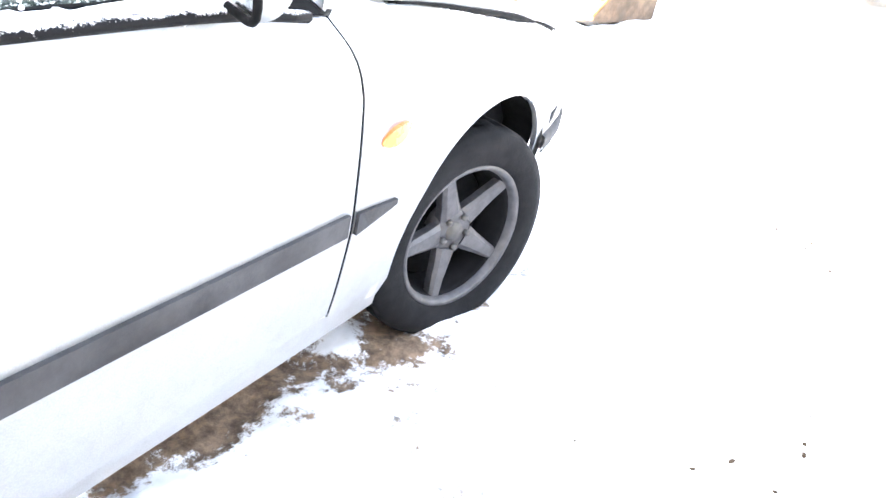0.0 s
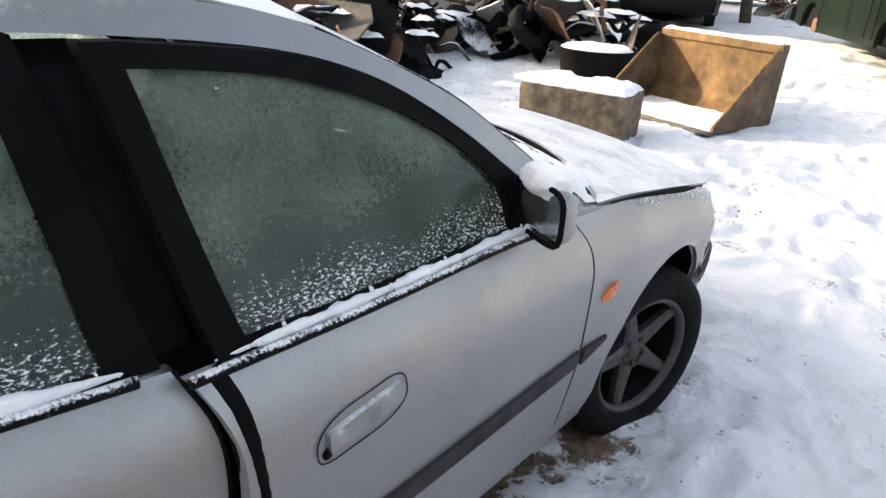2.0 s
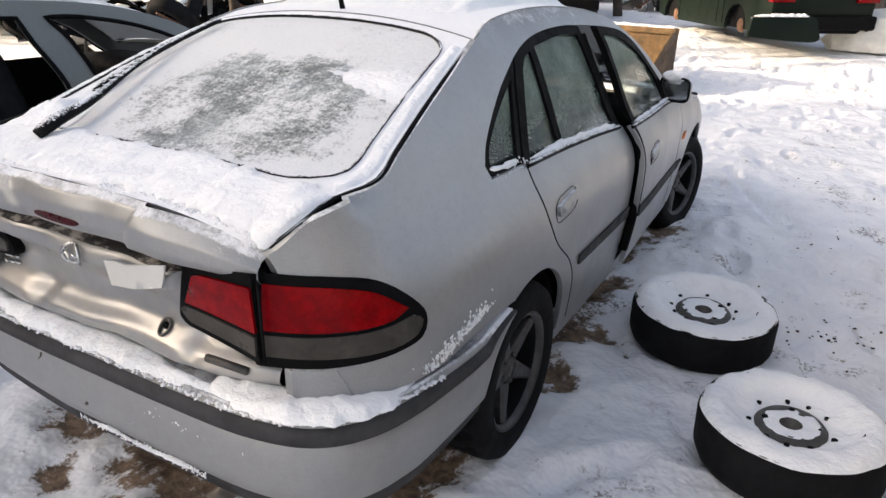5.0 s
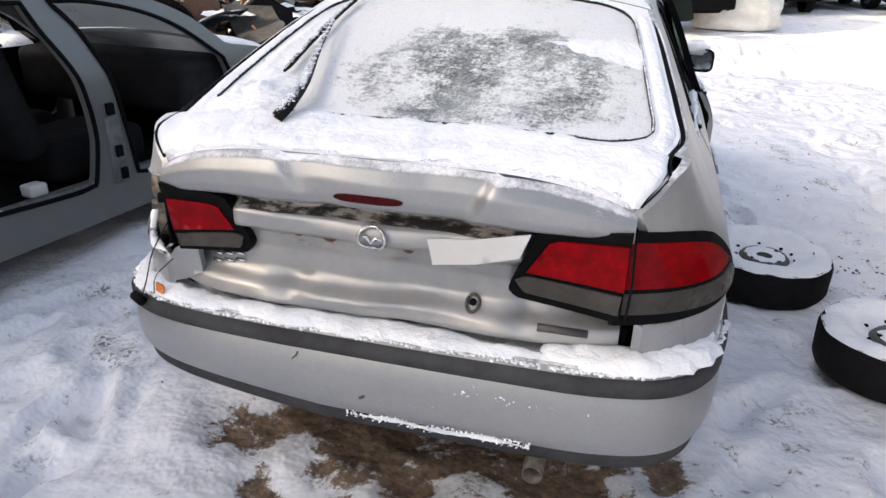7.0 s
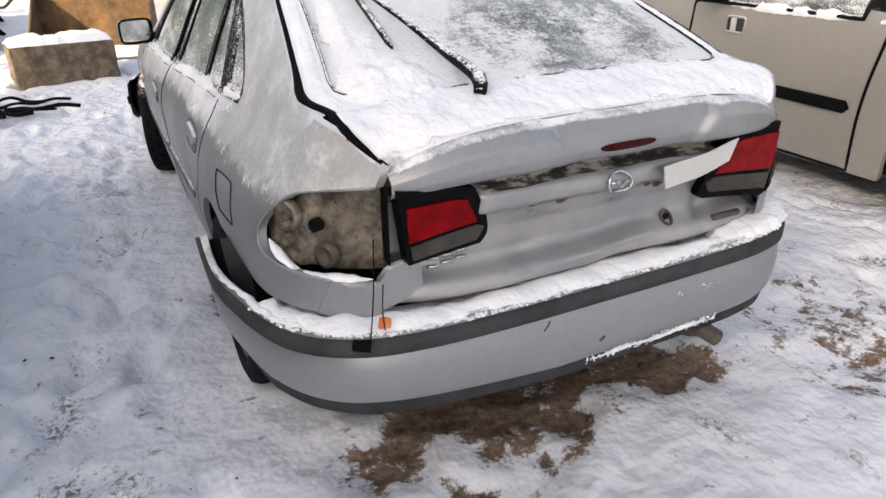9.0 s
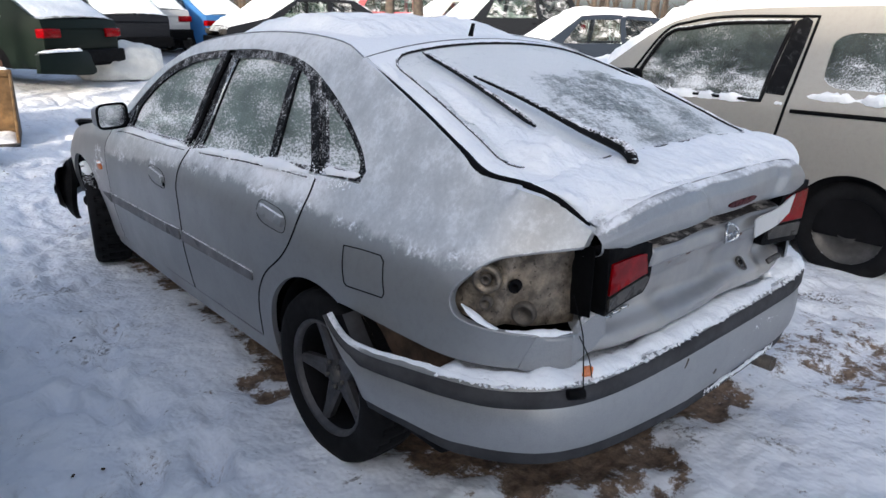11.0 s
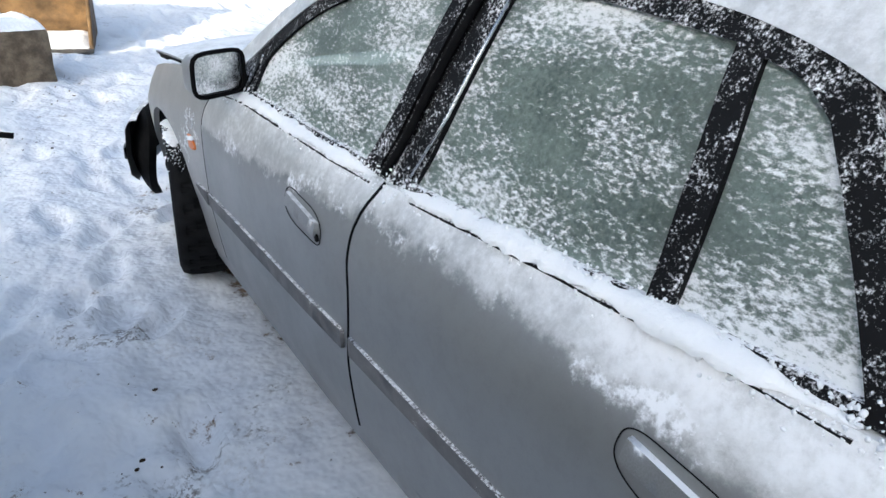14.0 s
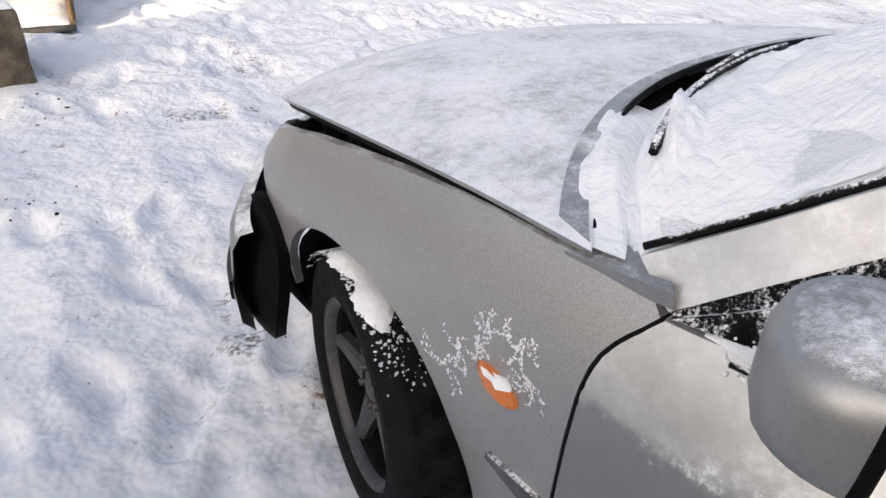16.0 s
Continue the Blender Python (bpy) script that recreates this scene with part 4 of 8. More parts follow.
for s in (1, -1):
    for cy, steer, cz in ((1.285, -13, 0.252 if s > 0 else 0.280), (-1.30, 0, 0.286)):
        w = make_wheel(s)
        face = Matrix.Rotation(radians(steer), 4, "Z")
        if s < 0:
            face = face @ Matrix.Rotation(math.pi, 4, "Z")
        w.matrix_basis = Matrix.Translation((s * ((0.732 if s > 0 else 0.745) if cy > 0 else 0.735), cy, cz)) @ face
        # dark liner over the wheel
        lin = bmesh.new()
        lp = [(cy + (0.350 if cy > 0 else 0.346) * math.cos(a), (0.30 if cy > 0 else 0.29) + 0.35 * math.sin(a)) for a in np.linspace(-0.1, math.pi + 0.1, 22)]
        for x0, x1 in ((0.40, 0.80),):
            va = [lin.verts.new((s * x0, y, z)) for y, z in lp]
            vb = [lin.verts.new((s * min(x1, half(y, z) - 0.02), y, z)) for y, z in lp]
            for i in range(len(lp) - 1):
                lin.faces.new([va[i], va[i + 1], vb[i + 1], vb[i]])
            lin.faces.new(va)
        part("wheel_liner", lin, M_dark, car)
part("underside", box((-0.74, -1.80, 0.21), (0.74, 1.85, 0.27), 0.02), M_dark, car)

# roof, bonnet, windscreen and tailgate: each spans between two edge lines and a middle line


def along(line, n=60):
    """A function of 0..1 along a line of points, by length."""
    p = np.array(curve(line, 0.02))
    d = np.concatenate([[0], np.cumsum(np.linalg.norm(np.diff(p, axis=0), axis=1))])
    d = d / d[-1]
    return lambda t: np.array([np.interp(t, d, p[:, i]) for i in range(p.shape[1])])


def bowed(edge, middle, p0=2.0, p1=2.0):
    """place(a, b, off) over a surface: a is -1..1 across, b 0..1 along. edge and middle give (x, y, z) and (y, z)."""
    def spot(a, b):
        e, c = edge(b), middle(b)
        k = abs(a) ** (p0 + (p1 - p0) * b)
        return Vector((a * e[0], c[0] + (e[1] - c[0]) * k, c[1] + (e[2] - c[1]) * k))

    def place(a, b, off):
        q = spot(a, b)
        if off:
            n = (spot(a + 0.01, b) - spot(a - 0.01, b)).cross(spot(a, min(1, b + 0.01)) - spot(a, max(0, b - 0.01))).normalized()
            if n.z < 0:
                n = -n
            q = q + n * off
        return q
    return place


def on_side(line, inset=0.0):
    return [(half(y, z) - inset, y, z) for y, z in line]


def rect(a0, a1, b0, b1, step=0.04, r=0.0):
    if r:
        pts = []
        for ca, cb, t0 in ((a1 - r, b1 - r * 0.6, 0), (a0 + r, b1 - r * 0.6, 90), (a0 + r, b0 + r * 0.6, 180), (a1 - r, b0 + r * 0.6, 270)):
            pts += [(ca + r * math.cos(radians(t0 + d)), cb + r * 0.6 * math.sin(radians(t0 + d))) for d in (0, 22, 45, 67, 90)]
        return loop(*[[pts[i], pts[(i + 1) % len(pts)]] for i in range(len(pts))], step=step)
    return loop([(a0, b0), (a1, b0)], [(a1, b0), (a1, b1)], [(a1, b1), (a0, b1)], [(a0, b1), (a0, b0)], step=step)


roof_edge = along(on_side(GUTTER[4:10], 0.004))
roof_mid = along([(0.225, 1.335), (0.05, 1.375), (-0.3, 1.396), (-0.7, 1.396), (-1.0, 1.382), (-1.165, 1.368)])
ROOF = bowed(roof_edge, roof_mid, 2.2, 2.2)
part("roof", sheet(rect(-1, 1, 0.0, 0.998, 0.08), ROOF, depth=0.006, step=0.06), M_paint_top, car, "roof panel under snow")
for s in (1, -1):
    pts = [Vector((s * p[0], p[1], p[2] + 0.003)) for p in (roof_edge(t) for t in np.linspace(0, 1, 24))]
    part("roof_gutter", tube(pts, 0.003, 6), M_paint_r, car)
part("aerial", tube([(0.0, -1.10, 1.37), (0.0, -1.115, 1.42)], [0.010, 0.007], 8), M_black, car, "black aerial stub")

screen_edge = along(on_side(GUTTER[:5], 0.012))
screen_mid = along([(1.10, 0.892), (0.82, 1.045), (0.5, 1.215), (0.235, 1.332)])
SCREEN = bowed(screen_edge, screen_mid, 2.4, 2.2)
part("windscreen", sheet(rect(-0.985, 0.985, 0.03, 0.985, 0.08), SCREEN, depth=0.0, step=0.07), M_glass_front, car, "windscreen under thin snow")
for s in (1, -1):
    part("windscreen_seal", tube([SCREEN(s * 0.99, t, 0.002) for t in np.linspace(0, 1, 24)], 0.005, 6), M_black_l, car)
# scuttle and wipers
cow = bowed(along([(0.81, 0.69, 0.905), (0.81, 0.84, 0.880)]), along([(1.03, 0.888), (1.16, 0.890)]), 2.4, 2.6)
part("scuttle", sheet(rect(-1, 1, 0, 1, 0.1), lambda a, b, off: cow(a, b, off) - Vector((0, 0, 0.012)), depth=0.0, step=0.1), M_dark, car)
for s in (1, -1):
    part("wing_corner", sheet(loop([(s * 0.86, 0.0), (s * 1.004, 0.0)], [(s * 1.004, 0.0), (s * 1.004, 1.0)], [(s * 1.004, 1.0), (s * 0.93, 0.8), (s * 0.86, 0.0)], step=0.03), lambda a, b, off: cow(a, b, off - 0.004), depth=0.02, step=0.03), M_bare, car)
for x0, x1, k in ((-0.60, 0.02, 0.10), (0.02, 0.64, 0.08)):
    wp = [SCREEN(x0 / 0.75 + (x1 - x0) / 0.75 * t, k - 0.05 + 0.05 * math.sin(t * 2.4), 0.024 if x0 < -0.1 else 0.012) for t in np.linspace(0, 1, 12)]
    part("wiper", tube(wp, 0.007, 6), M_black_l, car, "windscreen wiper half buried in snow")
    if x0 < -0.1:
        part("wiper_arm", tube([cow(x1 / 0.75, 0.4, 0.0), wp[8] + Vector((0, 0.012, 0.006)), wp[5] + Vector((0, 0.004, 0.006))], [0.012, 0.008, 0.005], 8), M_black_l, car)
hood_edge = along([(0.808, 0.80, 0.891), (0.808, 1.05, 0.880), (0.795, 1.43, 0.838), (0.752, 1.68, 0.786), (0.690, 1.835, 0.735)])
hood_mid = along([(1.12, 0.922), (1.4, 0.895), (1.75, 0.830), (1.98, 0.758)])
HOOD_EVEN = bowed(hood_edge, hood_mid, 2.6, 2.6)


def HOOD(a, b, off):
    """The bonnet stands up at its left edge and is nearly shut at its right."""
    k = min(1.0, max(0.0, (a + 0.3) / 1.3))
    return HOOD_EVEN(a, b, off) - Vector((0, 0, float(np.interp(b, [0, 0.1, 0.3, 0.6, 0.85, 1], [0, 0.004, 0.020, 0.038, 0.042, 0.032])) * k * k * (3 - 2 * k)))



bonnet = part("bonnet", sheet(rect(-1, 1, 0, 1, 0.07), HOOD, depth=0.007, step=0.05), M_paint_hood, car, "bonnet not quite shut, under thin snow")
part("bonnet_frame", sheet(rect(-0.988, 0.988, 0.05, 0.985, 0.07), lambda a, b, off: HOOD(a, b, off - 0.009), depth=0.016, step=0.08), M_black, bonnet, "dark inner frame of the bonnet")
part("bonnet_lip", sheet(loop([(-0.985, 0.002), (0.985, 0.002)], [(0.985, 0.002), (0.965, 0.014)], [(0.965, 0.014), (0.3, 0.020), (-0.4, 0.030), (-0.965, 0.048)], [(-0.965, 0.048), (-0.985, 0.002)], step=0.03), lambda a, b, off: HOOD(a, b, off + 0.002), depth=0.004, step=0.02), M_bare, bonnet, "bare rear edge of the bonnet")
# black bar that paints the shade in the gap behind the bonnet
part("bonnet_rear_gap", tube([HOOD(a, 0.0, -0.002) + Vector((0, -0.008, 0)) for a in np.linspace(-0.95, 0.95, 40)], list(np.interp(np.linspace(0, 1, 40), [0, 0.16, 0.3, 0.7, 0.84, 1], [0.0025, 0.003, 0.007, 0.007, 0.007, 0.005])), 8), M_black, bonnet, "black bar drawn for the shaded gap behind the bonnet")
part("bonnet_gap", tube([HOOD(1.0, b, -0.010) + Vector((0.006, 0, 0)) for b in np.linspace(0.06, 0.62, 30)], list(np.interp(np.linspace(0, 1, 30), [0, 0.3, 0.8, 1], [0.002, 0.005, 0.009, 0.003])), 6), M_black, bonnet, "dark gap between bonnet and wing")
part("engine_bay", box((-0.70, 0.9, 0.45), (0.70, 1.86, 0.62), 0.03), M_dark, car)
for s in (1, -1):
    part("bonnet_hinge", box((-0.012, -0.05, -0.03), (0.012, 0.05, 0.03), 0.004, m=Matrix.Translation((s * 0.62, 1.72, 0.69)) @ Matrix.Rotation(0.7, 4, "X")), M_black, car)
    hl = loop([(1.90, 0.545), (1.90, 0.635), (1.96, 0.61), (2.02, 0.575)], [(2.02, 0.575), (2.02, 0.53), (1.90, 0.545)], step=0.03)
    part("headlamp", sheet(hl, side_place(s, -0.004), depth=0.03, step=0.04), M_lensgrey, car)

gate_edge = along(on_side(GUTTER[9:], 0.010))
gate_mid = along([(-1.172, 1.366), (-1.4, 1.300), (-1.6, 1.228), (-1.80, 1.148), (-1.90, 1.108), (-2.05, 1.064), (-2.15, 1.046), (-2.19, 1.040)])
GATE = bowed(gate_edge, gate_mid, 2.2, 4.2)
GLASS_CUT = rect(-0.89, 0.89, 0.045, 0.80, 0.05, 0.17)
tailgate = part("tailgate", sheet(rect(-0.985, 0.985, 0.002, 1.0, 0.04), GATE, [GLASS_CUT], depth=0.010, step=0.045), M_paint_top, car, "crushed tailgate under frost and snow")
part("rear_window", sheet(rect(-0.885, 0.885, 0.05, 0.795, 0.05, 0.17), lambda a, b, off: GATE(a, b, off - 0.004), depth=0.0, step=0.05), M_glass_rear, tailgate, "rear window under frost")
rim = rect(-0.89, 0.89, 0.045, 0.80, 0.04, 0.17)
part("rear_window_seal", tube([GATE(p[0], p[1], 0.001) for p in list(rim) + [rim[0]]], 0.004, 6, caps=False), M_black_l, tailgate)
for s in (1, -1):
    part("tailgate_seal", tube([GATE(s * 0.998, t, -0.004) for t in np.linspace(0.0, 0.985, 50)], list(np.interp(np.linspace(0, 1, 50), [0, 0.1, 0.25, 0.55, 0.68, 0.9, 1], [0.004, 0.005, 0.008, 0.009] + ([0.014, 0.013, 0.006] if s < 0 else [0.007, 0.005, 0.004]))), 6), M_black, car)
# rear wiper: arm and blade
arm = [GATE(-0.475, 0.872, 0.020), GATE(-0.455, 0.83, 0.038), GATE(-0.458, 0.70, 0.036), GATE(-0.545, 0.50, 0.032), GATE(-0.625, 0.335, 0.028)]
part("rear_wiper_arm", tube(curve(arm, 0.03), list(np.interp(np.linspace(0, 1, len(curve(arm, 0.03))), [0, 0.1, 0.35, 0.6, 1], [0.016, 0.019, 0.013, 0.008, 0.005])), 8), M_black_l, tailgate)
part("rear_wiper_blade", tube([GATE(-0.682 + 0.058 * t, 0.105 + 0.515 * t, 0.018) for t in np.linspace(0, 1, 16)], [0.004] + [0.009] * 14 + [0.004], 6), M_black_l, tailgate)

# rear face of the tailgate, bent in by a knock
M_rustwall = plain_mat("rusty_inner_panel", (0.075, 0.05, 0.035), 0.8, vary=0.6, scale=10)
mt = Mat("crumpled_recess", 0.5, 0.1)
mt.color(mt.mix(mt.ramp(mt.noise(1.0, 5, 0.7, stretch=(13, 13, 60)), 0.44, 0.58), (0.03, 0.025, 0.022), (0.46, 0.42, 0.38)))
mt.bump(mt.noise(40, 4), 0.6, 0.01)
M_recess = mt.m
mt = Mat("scuffed_silver_paint_warm_sheen", 0.36, 0.55, SILVER)
smear = mt.math("MULTIPLY", mt.ramp(mt.noise(1.0, 5, 0.7, stretch=(16, 16, 45)), 0.50, 0.72), mt.math("MULTIPLY", mt.ramp(mt.axis("Z"), 0.765, 0.80), mt.ramp(mt.axis("Z"), 0.815, 0.835, 1.0, 0.0)))
# warm reflection of sunlit snow, painted into the silver in soft patches
warm_sheen = mt.mix(mt.ramp(mt.noise(5, 4), 0.35, 0.7), SILVER, (0.41, 0.395, 0.375))
mt.color(mt.mix(smear, warm_sheen, (0.20, 0.13, 0.08)))
mt.rough(mt.ramp(mt.noise(7, 4), 0.3, 0.7, 0.30, 0.46))
mt.bump(mt.noise(3.5, 3), 0.25, 0.02)
M_paint_gate = mt.m
PROF = [(1.040, -2.190), (1.028, -2.216), (0.995, -2.232), (0.955, -2.232), (0.930, -2.222), (0.917, -2.200), (0.909, -2.165), (0.893, -2.160), (0.887, -2.195), (0.881, -2.204), (0.842, -2.203), (0.832, -2.196), (0.822, -2.165), (0.77, -2.145), (0.71, -2.143), (0.690, -2.155), (0.670, -2.186), (0.640, -2.194), (0.620, -2.17)]


PZ = np.arange(0.60, 1.06, 0.002)
PY = soften(np.interp(-PZ, [-p[0] for p in PROF], [p[1] for p in PROF]), 4)


def rear_spot(x, z):
    y = float(np.interp(z, PZ, PY))
    u = min(1, abs(x) / 0.585)
    edge = 1.040 - GATE(u * (1 if x > 0 else -1), 1.0, 0).z
    k = min(1, max(0, (z - 0.87) / 0.16))
    y += 0.055 * u ** 5
    dent = 0.014 * rough_noise(x, z, 0, 4.2, 2.0) + 0.007 * rough_noise(x, z, 1, 11, 4.0)
    dent += 0.02 * math.exp(-((x + 0.02) / 0.16) ** 2 - ((z - 0.90) / 0.03) ** 2)
    dent += -0.020 * math.exp(-((x - 0.02) / 0.20) ** 2 - ((z - 0.675 - 0.05 * x) / 0.016) ** 2) + 0.018 * math.exp(-((x + 0.24) / 0.05) ** 2 - ((z - 0.68) / 0.035) ** 2)
    fold = x - 0.285 + 0.55 * (1.03 - z)
    dent += (0.024 * math.exp(min(0, fold) / 0.09) * (1 - math.tanh(fold / 0.010)) / 2 - 0.010 * math.exp(-max(0, fold) / 0.07) * (1 + math.tanh(fold / 0.010)) / 2) * k
    fold = x + 0.22 - 0.7 * (1.03 - z)
    dent += 0.009 * math.exp(-abs(fold) / 0.05) * math.tanh(fold / 0.012) * k
    dent += 0.014 * math.exp(-((x - 0.36) / 0.035) ** 2 - ((z - 0.70) / 0.05) ** 2)
    # pockets for the lamps
    w = min(1, max(0, ((x - 0.345) if x > 0 else (-x - 0.372)) / 0.03)) * min(1, max(0, (z - 0.735) / 0.02)) * min(1, max(0, (0.925 - z) / 0.012))
    y = y + dent * (1 - u ** 6)
    return Vector((x, y * (1 - w) - 2.125 * w, z - edge * k))


def face(x0, x1, z0, z1, nx=60, lift=0.0):
    bm = bmesh.new()
    zs = [z0 + (z1 - z0) * i / 44 for i in range(45)]
    grid_ = [[bm.verts.new(rear_spot(x0 + (x1 - x0) * i / nx, z) + Vector((0, -lift, 0))) for i in range(nx + 1)] for z in zs]
    for a, b in zip(grid_, grid_[1:]):
        for i in range(nx):
            bm.faces.new([a[i], a[i + 1], b[i + 1], b[i]])
    return bm


part("spoiler", face(-0.585, 0.585, 0.909, 1.040, 130), M_paint_rear, tailgate)
part("tailgate_recess", face(-0.58, 0.58, 0.884, 0.910), M_recess, tailgate)
part("tailgate_face", face(-0.58, 0.58, 0.626, 0.886, 90), M_paint_gate, tailgate)


def on_rear(points, lift=0.0, depth=0.012, step=0.02, holes=()):
    return sheet(points, lambda x, z, off: rear_spot(x, z) * 1.0 + Vector((0, -lift - off, 0)), holes, depth, step)


stop = np.array([(0.083 * math.copysign(abs(math.cos(a)) ** 0.5, math.cos(a)) + 0.003, 0.958 + 0.010 * math.sin(a)) for a in np.linspace(0, 2 * math.pi, 26, endpoint=False)])
part("high_brake_lamp", on_rear(stop, 0.004), M_red_dark, tailgate, "dark red brake lamp strip")
em = [(0.034 * math.cos(a) - 0.012, 0.856 + 0.027 * math.sin(a)) for a in np.linspace(0, 2 * math.pi, 33)]
part("badge_ring", tube([rear_spot(x + 0.015, z) + Vector((0, -0.012, 0)) for x, z in em], 0.0045, 6, caps=False), M_chrome, tailgate, "oval chrome badge")
part("badge_bar", tube([rear_spot(0.003 + x, z) + Vector((0, -0.014, 0)) for x, z in ((-0.028, 0.857), (-0.012, 0.862), (0.0, 0.847), (0.012, 0.862), (0.028, 0.857))], 0.0045, 6), M_chrome, tailgate)
for k in range(3):
    x = -0.487 + 0.036 * k
    for z in (0.702 + 0.006 * k, 0.722 + 0.006 * k):
        part("badge_bar", tube([rear_spot(x, z) + Vector((0, -0.006, 0)), rear_spot(x + 0.028, z) + Vector((0, -0.006, 0))], 0.005, 6), M_chrome, tailgate)
part("badge_bar", tube([rear_spot(0.395, 0.672) + Vector((0, -0.006, 0)), rear_spot(0.51, 0.665) + Vector((0, -0.006, 0))], 0.010, 6), M_steel, tailgate, "worn script badge")
lk = [(0.235 + 0.016 * math.cos(a), 0.699 + 0.016 * math.sin(a)) for a in np.linspace(0, 2 * math.pi, 21)]
part("tailgate_lock", tube([rear_spot(x, z) + Vector((0, -0.006, 0)) for x, z in lk], 0.004, 6, caps=False), M_steel, tailgate, "round key lock")
part("lock_core", tube([rear_spot(0.235, 0.699), rear_spot(0.235, 0.699) + Vector((0, -0.008, 0))], 0.009, 14), M_dark, tailgate)
scrap = loop([(0.153, 0.815), (0.139, 0.876)], [(0.139, 0.876), (0.24, 0.893)], [(0.24, 0.893), (0.374, 0.922)], [(0.374, 0.922), (0.352, 0.864)], [(0.352, 0.864), (0.26, 0.838)], [(0.26, 0.838), (0.153, 0.815)], step=0.02)
part("torn_trim", sheet(scrap, lambda x, z, off: Vector((x, -2.226 - 0.06 * (x - 0.15) + off * -1 - 0.004 * math.sin(x * 30), z)), depth=0.004, step=0.02), M_white, tailgate, "torn white trim panel")
for x, z, r in ((0.185, 0.803, 0.016), (0.15, 0.808, 0.012), (-0.215, 0.822, 0.016), (0.075, 0.812, 0.012), (-0.13, 0.818, 0.02)):
    part("rust_hole", on_rear(np.array([(x + r * math.cos(a) * (1 + 0.3 * math.sin(3 * a)), z + 0.5 * r * math.sin(a)) for a in np.linspace(0, 2 * math.pi, 14, endpoint=False)]), 0.003, 0.0, 0.01), M_rust_spot, tailgate)

# tail lamps


def on_lamp(points, lift=0.0, depth=0.012, step=0.02):
    """A piece of a lamp on the smooth curve that lamp and body share."""
    return sheet(points, lambda x, z, off: Vector((x, -2.200 + (0.16 if x > 0 else 0.22) * max(0, 0.925 - z) * (1 - 0.8 * (abs(x) / 0.585) ** 4) + 0.006 * (abs(x) / 0.585) ** 6 - lift - off, z)), (), depth, step)


